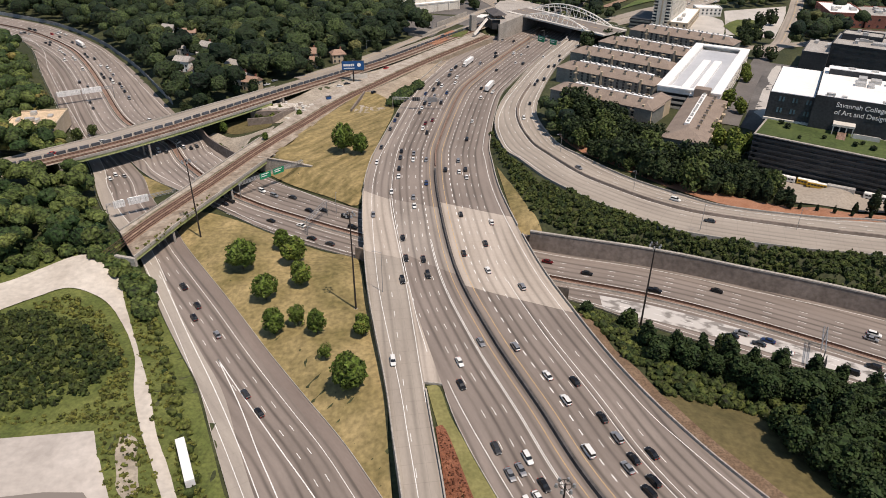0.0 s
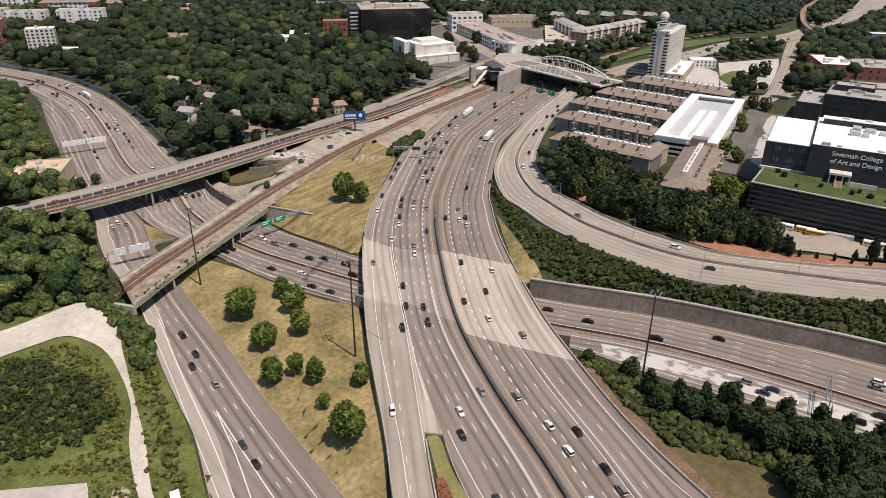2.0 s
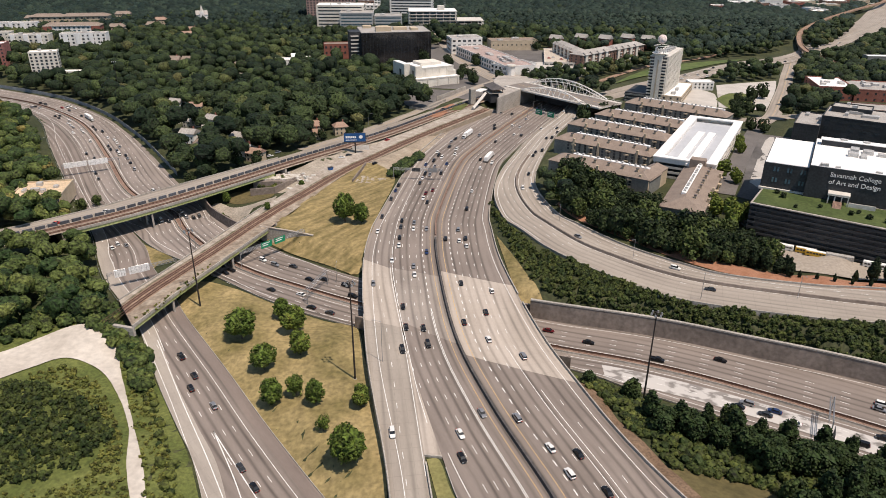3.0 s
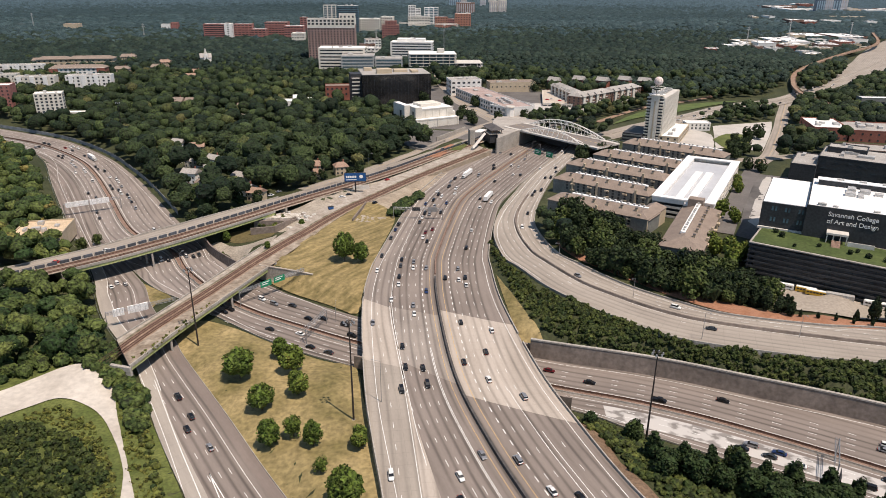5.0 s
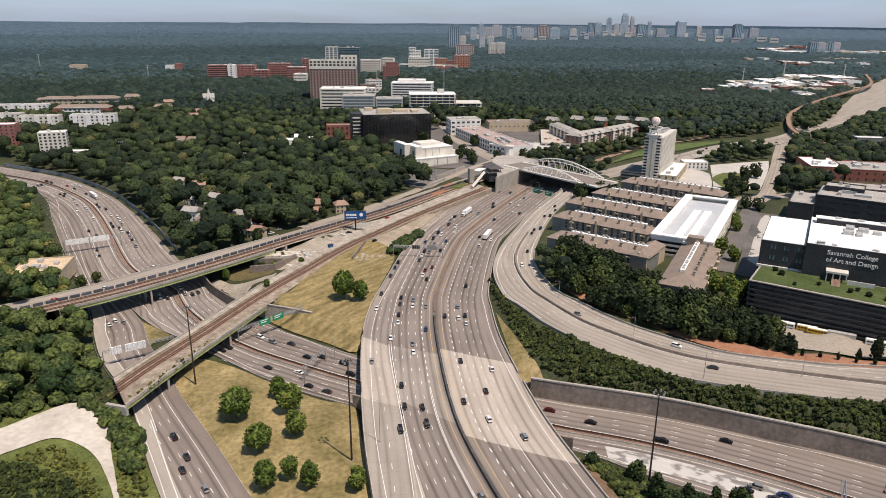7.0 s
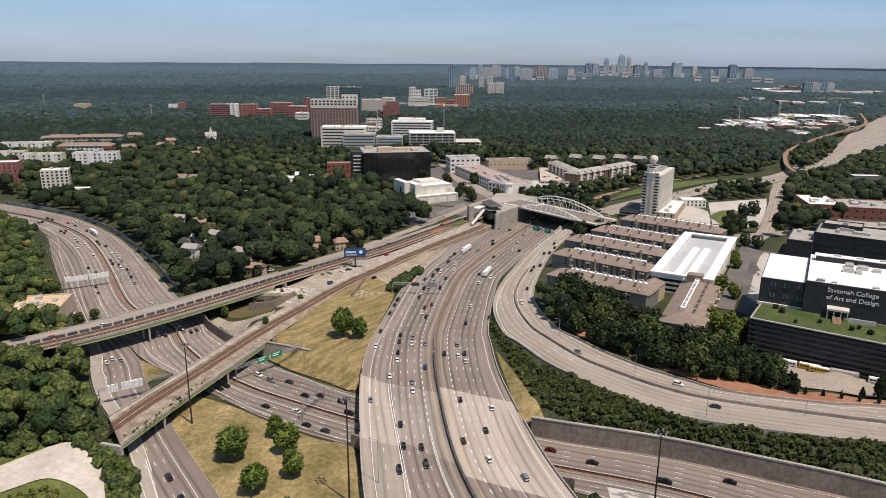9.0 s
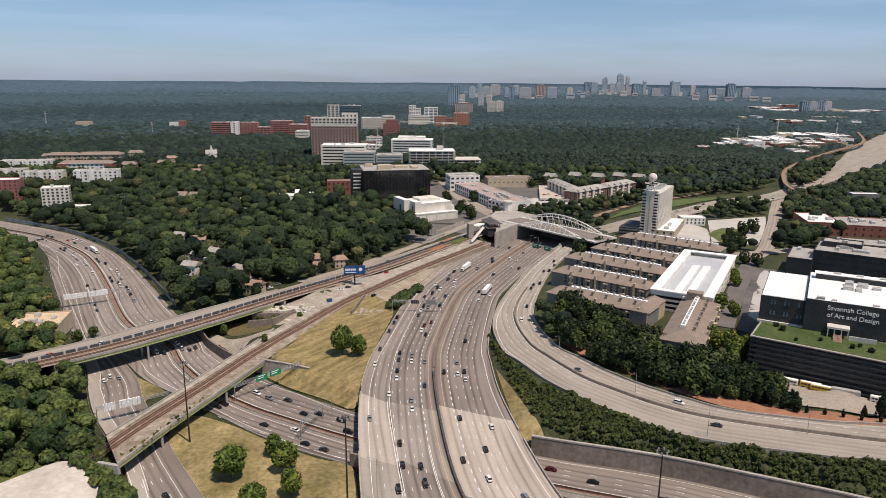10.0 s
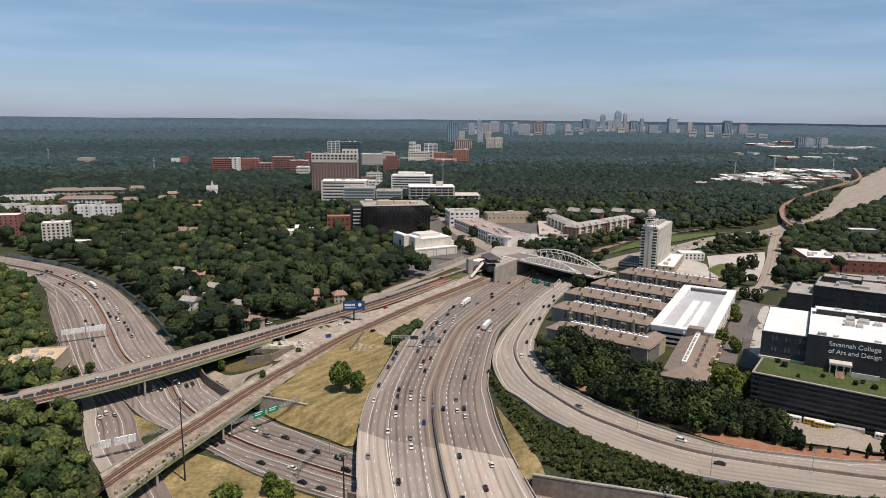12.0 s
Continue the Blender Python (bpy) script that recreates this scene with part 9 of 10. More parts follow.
def far_canopy(r0, r1):
    """The rolling tree tops that close the view, one sheet with a rough surface."""
    g = np.random.default_rng(98)
    rr = [r0]
    while rr[-1] < r1:
        rr.append(min(r1, rr[-1] + 11 + (rr[-1] - r0) * 0.006))
    rr, aa = np.array(rr), np.linspace(-radians(35.6), radians(35.6), 340)
    r, a = np.meshgrid(rr, aa, indexing="ij")
    r = r + g.uniform(-4, 4, r.shape)
    r[-1] = r1
    x, y = (r * np.sin(a)).ravel(), (r * np.cos(a)).ravel()
    hill = np.array([noise.noise((p * 0.0011, q * 0.004, 4.2)) for p, q in zip(x, y)])
    top = 9.0 + g.normal(size=len(x)) * 2.4 + np.clip(hill, -0.5, 1) * 6.0 * np.clip((4400 - r.ravel()) / 400, 0, 1)
    top[:len(aa)] = -3.0
    z = land(x, np.minimum(y, 4900)) + np.where(open_ground(x, y, 2), 1.0, top) - 0.006 * np.clip(r.ravel() - 4880, 0, None)
    n, c = len(rr), len(aa)
    i, j = np.meshgrid(np.arange(n - 1), np.arange(c - 1), indexing="ij")
    q = (i * c + j).ravel()
    me = bpy.data.meshes.new("woods_distant")
    # Hill noise in the tint puts the same shading bands into the sheet.
    fill(me, np.stack([x, y, z], 1), np.stack([q, q + c, q + c + 1, q + 1], 1), tint=np.clip(g.beta(2, 3, len(x)) * 0.8 + 0.3 * hill + 0.05, 0, 0.85))
    if me.polygons[0].normal.z < 0:
        me.flip_normals()
    # Three steps of haze-tinted leaf colour, palest at the far edge.
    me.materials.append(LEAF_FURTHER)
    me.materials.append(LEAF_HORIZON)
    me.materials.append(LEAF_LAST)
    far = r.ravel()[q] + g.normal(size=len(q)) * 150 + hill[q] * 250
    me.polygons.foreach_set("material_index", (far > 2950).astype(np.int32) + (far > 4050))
    put("woods_distant", me, None, "haze-blue woods reaching to the horizon", category="trees", kind="stuff")


far_canopy(2470, 5800)


# round shrubs on the garage roof lawn
shrub = tree_kind("shrub", 61, 1.6, 1.4, 0.0, 60, 0.4, LEAF, "clipped round shrub on the roof lawn", leaf_n=120, leaf=0.3, category="shrub", tint=(0.1, 0.5))
g_at = pose(158, 331, 5.5 + 20.65, 0, 0, math.degrees(math.atan2(-35, 51)))
for i, (x, y, s) in enumerate(((12, 17, 1.2), (8, 22, 1.0), (30, 12, 0.8), (44, 10, 1.0), (52, 9, 1.1), (60, 8, 1.1), (47, 14, 0.8), (20, 5, 0.7), (66, 12, 0.9), (75, 10, 1.0))):
    m = g_at @ pose(x, y, 0, 0, 0, 50 * i)
    ob = shrub if i == 0 else copy_thing(shrub, m)
    ob.matrix_basis = m
    ob.scale = (s, s, s)
    tagged(ob, group="shrubs on the roof lawn")


# ---- vehicles ----
def paint(name, c, rough=0.3, metal=0.2):
    return surface(name, tuple(v * 0.85 for v in c), c, big=0.4, fine=2.0, rough=rough, metal=metal, bump=0, fine_amount=0.05, spec=0.5)


CAR_GLASS = surface("car_glass", (0.012, 0.014, 0.016), (0.02, 0.022, 0.025), big=1, fine=3, rough=0.08, bump=0, spec=0.6)
TYRE = surface("tyre_rubber", (0.015, 0.015, 0.015), (0.025, 0.025, 0.025), big=2, fine=8)
HEADLIGHT = surface("headlight_glass", (0.6, 0.6, 0.58), (0.75, 0.75, 0.72), big=2, fine=8, rough=0.2, bump=0)
TAILLIGHT = surface("taillight_plastic", (0.3, 0.015, 0.012), (0.4, 0.03, 0.02), big=2, fine=8, rough=0.3, bump=0)
PAINTS = {"black": paint("black_paint", (0.012, 0.012, 0.014)), "white": paint("white_paint", (0.72, 0.72, 0.7), metal=0.0), "silver": paint("silver_paint", (0.34, 0.34, 0.35), metal=0.5),
          "grey": paint("dark_grey_paint", (0.06, 0.062, 0.066), metal=0.4), "red": paint("red_paint", (0.45, 0.02, 0.018)), "blue": paint("navy_blue_paint", (0.02, 0.04, 0.12)), "maroon": paint("maroon_paint", (0.12, 0.012, 0.015))}
# side outlines: length stations, heights of the body side and of the glasshouse
SHAPES = {"sedan": (4.8, 1.82, 0.92, [(-1.75, 0.95), (-1.05, 1.42), (0.45, 1.45), (1.15, 0.98)]),
          "sport_utility": (4.8, 1.92, 1.08, [(-2.25, 1.1), (-2.0, 1.68), (0.5, 1.72), (1.2, 1.12)]),
          "pickup": (5.6, 1.95, 1.12, [(-0.7, 1.12), (-0.5, 1.75), (0.9, 1.78), (1.6, 1.16)]),
          "van": (5.4, 2.0, 1.3, [(-2.6, 1.35), (-2.5, 2.15), (1.3, 2.15), (2.1, 1.35)])}


def car(kind, colour, m, far=False):
    L, W, H, house_line = SHAPES[kind]
    names = {"sedan": "sedan", "sport_utility": "sport utility vehicle", "pickup": "pickup truck", "van": "van"}
    tone = {"grey": "dark grey", "blue": "navy blue"}.get(colour, colour)
    c = thing("car" if kind != "pickup" else "pickup_truck", m, "%s %s driving in a freeway lane" % (tone, names[kind]), "car", "traffic on the freeways")
    h, w = L / 2, W / 2
    bm = bmesh.new()
    # lower body, drawn in at nose and tail
    xs = [(-h, 0.72, 0.55, H * 0.82), (-h + 0.25, 0.95, 0.3, H * 0.96), (-h * 0.4, 1.0, 0.25, H), (h * 0.45, 1.0, 0.25, H), (h - 0.45, 0.94, 0.28, H * 0.84), (h, 0.7, 0.45, H * 0.66)]
    if kind == "pickup":
        xs[1] = (-h + 0.15, 0.97, 0.3, H)
    rings = []
    for x, f, zb, zt in xs:
        y = w * f
        rings.append([bm.verts.new(p) for p in ((x, -y * 0.9, zb), (x, -y, (zb + zt) * 0.5), (x, -y * 0.9, zt), (x, y * 0.9, zt), (x, y, (zb + zt) * 0.5), (x, y * 0.9, zb))])
    for a, b in zip(rings, rings[1:]):
        for i in range(6):
            bm.faces.new((a[i], a[(i + 1) % 6], b[(i + 1) % 6], b[i]))
    bm.faces.new(rings[0][::-1])
    bm.faces.new(rings[-1])
    # roof panel above the glass
    (x0, z0), (x1, z1), (x2, z2), (x3, z3) = house_line
    add_box(bm, x1 - 0.05, x2 + 0.05, -w * 0.72, w * 0.72, z1 - 0.02, z2 + 0.05, bevel=0.04)
    if kind == "pickup":
        for y in (-w * 0.9, w * 0.9 - 0.1):
            add_box(bm, -h + 0.1, -0.75, y, y + 0.1, H, H + 0.18)
    part("body", bm, PAINTS[colour], c)
    bm = bmesh.new()
    v = []
    for x, z in house_line:
        y = w * (0.86 if z < H + 0.2 else 0.72)
        v.append((bm.verts.new((x, -y, z - 0.02)), bm.verts.new((x, y, z - 0.02))))
    for a, b in zip(v, v[1:]):
        bm.faces.new((a[0], a[1], b[1], b[0]))
    bm.faces.new([a[0] for a in v])
    bm.faces.new([a[1] for a in v][::-1])
    part("glasshouse", bm, CAR_GLASS, c, "dark tinted windows")
    if far:
        return c
    wheel = bm_mesh("wheel", tube((0, -0.12, 0), (0, 0.12, 0), 0.34, 0.34, sides=8), TYRE)
    for x in (-h + 0.95, h - 0.95):
        for y in (-w + 0.1, w - 0.1):
            put("wheel", wheel, c, m=pose(x, y, 0.34))
    for nm, x, mat, zz in (("headlight", h - 0.1, HEADLIGHT, H * 0.62), ("taillight", -h - 0.01, TAILLIGHT, H * 0.74)):
        lm = bm_mesh(nm, box(-0.1, 0.06, -0.2, 0.2, -0.08, 0.08), mat)
        for y in (-w * 0.62, w * 0.62):
            put(nm, lm, c, m=pose(x, y, zz))
    return c


CAR_MIX = [("sedan", "black"), ("sport_utility", "black"), ("sedan", "white"), ("sedan", "grey"), ("sport_utility", "grey"), ("sedan", "silver"), ("sport_utility", "white"), ("sport_utility", "silver"),
           ("pickup", "black"), ("sedan", "red"), ("sedan", "blue"), ("sedan", "maroon"), ("van", "white"), ("pickup", "white")]
CAR_WEIGHT = [20, 15, 20, 10, 7, 12, 12, 8, 4, 2, 3, 3, 3, 3]
_first = {}


def drive(road, d, s, back=False, pick=None, rng=random):
    kind, colour = pick or rng.choices(CAR_MIX, CAR_WEIGHT)[0]
    p = road.at(s, d)
    m = pose(p[0], p[1], p[2] + 0.03, 0, 0, road.heading(s, d) + (180 if back else 0))
    far = p[1] > 272
    if (kind, colour, far) in _first:
        return copy_thing(_first[(kind, colour, far)], m)
    _first[(kind, colour, far)] = car(kind, colour, m, far)
    return _first[(kind, colour, far)]


rng = random.Random(20)


def fill_lane(road, d, s0, s1, gap, back=False):
    s = s0 + rng.uniform(0, gap)
    while s < min(s1, road.length - 4):
        drive(road, d, s, back, rng=rng)
        s += max(9, rng.expovariate(1 / gap))


for d, g in ((4.8, 95), (8.4, 56), (11.7, 48), (15.1, 54), (18.5, 58)):
    fill_lane(main_left, d, 25, 560, g, True)
fill_lane(main_left, 21.9, 160, 560, 80, True)
for d, g in ((5.2, 95), (8.7, 58), (12.1, 48), (15.5, 58), (21.3, 80)):
    fill_lane(main_right, d, 25, 560, g)
fill_lane(ramp, 9, 40, 420, 75, True)
for d in (3.4, 7.1):
    fill_lane(right_near, d, 40, 430, 95, True)
    fill_lane(right_far, d, 40, 430, 110)
for d, g in ((5, 55), (8.5, 48), (12, 55), (15.5, 70)):
    fill_lane(low_far, d, 20, 800, g, True)
for d, g in ((5, 70), (8.5, 60), (12, 70)):
    fill_lane(low_near, d, 20, 800, g)
for d, g in ((8, 55), (11.3, 45), (14.8, 60)):
    fill_lane(merge, d, 10, 300, g)


# ---- streets, lots and the north-east freeway ----
ne_road = road_thing("road_distant_freeway", "distant wide freeway of pale concrete through woods")
ne = Road([(*p, float(land(*p)[0]) + 1.1) for p, _ in NE_PAIRS], [(*q, float(land(*q)[0]) + 1.1) for _, q in NE_PAIRS], 0)
put("carriageway", ne.sheet("carriageway", ASPHALT_PALE, cross=3), ne_road)
markings("lane_marking", ne, [(3, 0.3, 0, 600), (-3, 0.3, 0, 600)], [(9, 0, 500), (13, 0, 500), (17, 0, 500), (28, 0, 500), (32, 0, 500)], ne_road)
wall_along("median_barrier", [(p + q) / 2 for p, q in zip(ne.a, ne.b)], JERSEY, CONCRETE, ne_road)
overpass = thing("rail_overpass", Matrix(), "curved concrete rail viaduct crossing the distant freeway", "viaduct")
OV = spline([(440, 780, 17), (445, 815, 17), (450, 874, 17), (477, 957, 17.5), (537, 1075, 18.5), (632, 1200, 20), (752, 1334, 22), (912, 1510, 25), (1048, 1763, 29)], 8)
wall_along("deck", OV, [(-3.4, -1.6), (-3.4, 0.9), (-3.0, 0.9), (-3.0, 0), (3.0, 0), (3.0, 0.9), (3.4, 0.9), (3.4, -1.6)], TRACK_EARTH, overpass, "brown-stained viaduct deck")
vp = bm_mesh("pier", box(-1.2, 1.2, -2.5, 2.5, -12, -1.7, bevel=0.2), CONCRETE)
for i in range(2, 40, 4):
    put("pier", vp, overpass, m=pose(*OV[i]))


LANE_ASPHALT = surface("dark_lane_asphalt", (0.11, 0.1, 0.094), (0.165, 0.152, 0.142), big=0.08, fine=1.2, fine_amount=0.2)


def street(name, line, width, material, label, lift=0.35, lined=True):
    p = spline(line, 10)
    t = np.gradient(p, axis=0)
    t /= np.linalg.norm(t, axis=1)[:, None]
    n = np.stack([-t[:, 1], t[:, 0]], 1)
    z = np.maximum(land(p[:, 0], p[:, 1]), np.maximum(land(*(p + n * width / 2).T), land(*(p - n * width / 2).T))) + lift
    a, b = p - n * width / 2, p + n * width / 2
    r = Road(np.c_[a, z], np.c_[b, z], 0, per=1)
    ob = road_thing(name, label)
    put("paving", r.sheet("paving", material, cross=2), ob)
    if lined:
        put("centre_marking", mesh_of("centre_marking", *(lambda vf: (vf[0], vf[1], PAINT_YELLOW))(r.stripe(width / 2, 0.25, 2, r.length - 2, lift=0.04))), ob)
    return r


street("road_avenue", [(255, 549), (281, 583), (314, 644), (348, 709), (371, 756), (400, 813), (440, 893)], 13, ASPHALT_PALE, "pale two-way avenue lined with trees")
street("road_garage_lane", [(168, 388), (191, 432), (221, 488), (252, 544), (262, 566)], 12, LANE_ASPHALT, "grey service lane beside the parking garage", lined=False)
street("road_cross_street", [(180, 552), (220, 572), (262, 570), (310, 582)], 13, ASPHALT_PALE, "pale cross street by the garages")
street("road_high_street", [(96, 700), (70, 730), (55, 747), (26, 838), (9, 925), (-8, 1032), (-16, 1160), (-26, 1330), (-60, 1600)], 18, ASPHALT_PALE, "pale high street running to the office towers", lift=0.6)
street("road_station_street", [(-100, 470), (-78, 500), (-52, 540), (-24, 590), (8, 650), (40, 712), (60, 745)], 9, ASPHALT_PALE, "pale street beside the railway", lift=0.5)
LOT = surface("grey_lot_asphalt", (0.09, 0.083, 0.078), (0.17, 0.158, 0.147), big=0.05, fine=0.7, fine_amount=0.2)
LOT_TAN = surface("tan_gravel_lot", (0.27, 0.235, 0.195), (0.38, 0.335, 0.28), big=0.09, fine=0.9, fine_amount=0.18)
PAVE = surface("pale_lot_paving", (0.4, 0.375, 0.34), (0.52, 0.49, 0.45), big=0.07, fine=0.9, fine_amount=0.12)
drape("parking_lot", [(246, 613), (280, 714), (318, 726), (351, 736), (337, 704), (321, 672), (300, 632), (282, 599), (271, 606)], PAVE, "pale empty parking lot", lift=0.5, step=6, smooth_per=1)
drape("lawn_green", [(254, 643), (277, 671), (296, 664), (272, 608), (254, 600)], GREEN_GRASS, "green lawn beside the parking lot", lift=0.8, step=5, smooth_per=2)
drape("lawn_green", [(179, 726), (218, 762), (265, 782), (310, 818), (358, 856), (363, 865), (321, 847), (280, 826), (222, 787), (190, 745)], MEADOW, "green grass strip along the distant freeway", lift=0.9, step=6, smooth_per=2)
street("rail_bed_distant", [(165, 738), (202, 782), (237, 816), (278, 841), (336, 890), (437, 1013)], 7, TRACK_EARTH, "brown railway bed along the edge of the woods", lift=0.8, lined=False)
drape("town_lots", [(-96, 790), (-50, 720), (-30, 700), (30, 690), (70, 740), (118, 700), (160, 790), (168, 850), (150, 930), (60, 960), (-10, 970), (-60, 940), (-110, 900)], LOT, "grey asphalt lots round the shops and offices", lift=0.3, step=8, smooth_per=2)
drape("shop_car_park", [(84, 800), (112, 842), (150, 828), (165, 800), (140, 768), (110, 772)], PAVE, "pale paved car park behind the shops", lift=0.9, step=6, smooth_per=1)
drape("plaza", [(-86, 772), (-52, 782), (-47, 745), (-81, 735)], PAVE, "pale paved plaza before the black office", lift=0.8, step=5, smooth_per=1)
drape("service_yard", [(174, 384), (200, 436), (228, 490), (247, 522), (264, 508), (241, 470), (205, 400), (188, 372)], LOT, "dark asphalt yard beside the academic building", lift=0.33, step=5, smooth_per=1)
drape("bus_lot", [(154, 328), (176, 315), (212, 294), (240, 282), (236, 270), (203, 279), (172, 289), (156, 300)], LOT_TAN, "pale gravel lot with parked buses", lift=0.75, step=5, smooth_per=3)
drape("clay_strip", [(118, 304), (136, 290), (156, 281), (172, 283), (204, 274), (240, 266), (240, 261), (186, 263), (158, 269), (132, 278), (112, 294), (96, 314), (74, 344), (66, 368), (70, 372), (84, 344), (100, 322)], RED_CLAY, "red clay strip beside the connector road", lift=0.5, step=3)
drape("plaza", [(-44, 676), (-30, 690), (20, 684), (44, 700), (58, 690), (30, 640), (6, 650), (-10, 600), (-30, 612), (-38, 640)], LOT, "pale paved lots and ramps round the hall", lift=0.4, step=5, smooth_per=3)
drape("lawn_green", [(4, 603), (16, 632), (22, 620), (10, 590)], GREEN_GRASS, "small green lawn by the station", lift=0.7, step=3)
drape("clay_strip", [(-16, 572), (-6, 596), (6, 622), (10, 618), (4, 590), (-8, 566)], RED_CLAY, "red planted strip by the station street", lift=0.7, step=3)
drape("forecourt", [(196, 596), (232, 592), (262, 668), (244, 700), (216, 690), (196, 640)], PAVE, "pale forecourt round the tower", lift=0.4, step=6, smooth_per=3)
drape("courtyard", [(66, 418), (98, 470), (130, 540), (164, 592), (216, 548), (150, 440), (120, 385), (100, 390)], surface("courtyard_paving", (0.16, 0.14, 0.115), (0.26, 0.225, 0.185), big=0.1, fine=1), "shaded courtyards between the apartment houses", lift=0.3, step=6, smooth_per=3)
drape("terrace", [(189, 404), (241, 503), (247, 500), (194.5, 399)], PAVE, "pale service yard behind the academic building", lift=0.4, step=5, smooth_per=3)
wall_along("portal_wall", [(-30, 606, 9), (-18, 596, 9), (2, 634, 9)], [(-0.3, -2), (-0.3, 1.6), (0.3, 1.6), (0.3, -2)], CONCRETE, None, "low concrete parking wall", category="wall", kind="structure")
wall_along("terrace_wall", [(-6, 638, 9), (8, 662, 9), (22, 686, 9)], [(-0.3, -2), (-0.3, 3.0), (0.3, 3.0), (0.3, -2)], CONCRETE, None, "pale concrete terrace wall below the hall", category="wall", kind="structure")
rub = random.Random(8)
for i in range(26):
    x, y = -106 + rub.uniform(0, 24), 404 + rub.uniform(0, 24)
    z = float(land(x, y)[0]) + 0.2
    put("rubble_block", bm_mesh("rubble_block", box(-rub.uniform(0.4, 1.8), rub.uniform(0.4, 1.8), -rub.uniform(0.4, 1.4), rub.uniform(0.4, 1.4), -0.5, rub.uniform(0.4, 1.4), taper=0.15), PALE_FRAME), None, "broken white concrete block on gravel", m=pose(x, y, z, 0, 0, rub.uniform(0, 180)), category="rubble", group="rubble by the rail bridge")
wall_along("retaining_wall", [(-118, 398, 4), (-104, 402, 4), (-94, 418, 5)], [(-0.5, -3), (-0.5, 3.4), (0.5, 3.4), (0.5, -3)], CONCRETE_DARK, None, "old stained concrete wall between the rail lines", category="wall", kind="structure")
# noise fence east of the west freeway
fence = [p for p in edge_of(low_far, "b", shift=-3.5) if p[0] < -178 and p[0] > -470]
wall_along("noise_fence", fence, [(-0.12, 0), (-0.12, 3.4), (0.12, 3.4), (0.12, 0)], surface("grey_fence_panel", (0.15, 0.17, 0.175), (0.3, 0.32, 0.335), big=0.2, fine=1.0), None, "grey noise fence along the freeway", category="fence", kind="structure")
wall_along("guard_rail", edge_of(merge, "b", 246, 1e9, shift=-1.0), [(-0.06, 0.4), (-0.06, 0.8), (0.06, 0.8), (0.06, 0.4)], STEEL_GREY, low_road)


# ---- lamps, signs, gantries ----
def high_mast(x, y, z, h, label="tall dark high-mast lamp standing beside the freeway"):
    o = thing("high_mast_lamp", pose(x, y, z), label, "lamp", "high-mast lamps")
    part("mast", tube((0, 0, -0.5), (0, 0, h), 0.38, 0.2, sides=10), POLE_DARK, o)
    part("base_plate", box(-0.6, 0.6, -0.6, 0.6, -0.4, 0.25, bevel=0.05), CONCRETE, o)
    bm = bmesh.new()
    for i in range(16):
        a, b = i * math.pi / 8, (i + 1) * math.pi / 8
        add_tube(bm, (1.3 * math.cos(a), 1.3 * math.sin(a), h - 0.3), (1.3 * math.cos(b), 1.3 * math.sin(b), h - 0.3), 0.08, 0.08, 5)
    for i in range(4):
        a = i * math.pi / 2
        add_tube(bm, (0, 0, h - 0.3), (1.3 * math.cos(a), 1.3 * math.sin(a), h - 0.3), 0.08, 0.08, 5)
    part("ring", bm, POLE_DARK, o)
    lm = bm_mesh("lamp_head", tube((0, 0, -0.5), (0, 0, 0.25), 0.42, 0.25, sides=10), STEEL_GREY)
    for i in range(6):
        a = i * math.pi / 3
        put("lamp_head", lm, o, m=pose(1.75 * math.cos(a), 1.75 * math.sin(a), h - 0.35))
    return o


high_mast(-31.7, 209, 2.6, 40)
high_mast(-106.5, 265, 0.6, 37)
high_mast(71, 198.3, 2.5, 35)
high_mast(24.5, 93, 6.0, 38)
high_mast(-300, 640, 8, 34)


def street_lamp(x, y, z, h, head):
    o = thing("street_lamp", pose(x, y, z, 0, 0, head), "grey steel street lamp with one arm", "lamp", "street lamps along the roads")
    part("pole", tube((0, 0, -0.5), (0, 0, h), 0.14, 0.08, sides=8), STEEL_GREY, o)
    part("arm", tube((0, 0, h), (2.6, 0, h + 0.7), 0.07, 0.05, sides=6), STEEL_GREY, o)
    part("lamp_head", box(2.4, 3.3, -0.17, 0.17, h + 0.6, h + 0.78, bevel=0.03), STEEL_GREY, o)
    return o


for x, y, z, h, hd in ((109, 255.5, 10.6, 13, -70), (91, 297.5, 9.8, 10, -130), (150, 256, 11.4, 11, -90), (63, 345, 9, 10, -150), (-22, 214, 4, 20, 180), (-50, 290, 1, 8, 90), (-145, 352, 0.2, 9, 60), (-128, 325, 0.2, 9, 60), (86, 600, 4, 10, 180), (80, 610, 4, 10, 0), (-60, 545, 9, 9, 0), (-10, 640, 9, 12, 0), (-8, 655, 9, 14, 0)):
    street_lamp(x, y, z, h, hd)

SIGN_GREEN = surface("green_sign_sheet", (0.01, 0.2, 0.1), (0.016, 0.25, 0.13), big=0.5, fine=2, rough=0.4, bump=0, fine_amount=0.05)
# Near-white base colour carries the sun's glare on bare aluminium.
SIGN_BACK = surface("glare_white_sign_back", (0.74, 0.74, 0.73), (0.84, 0.84, 0.83), big=0.5, fine=2, rough=0.3, metal=0.1, bump=0)


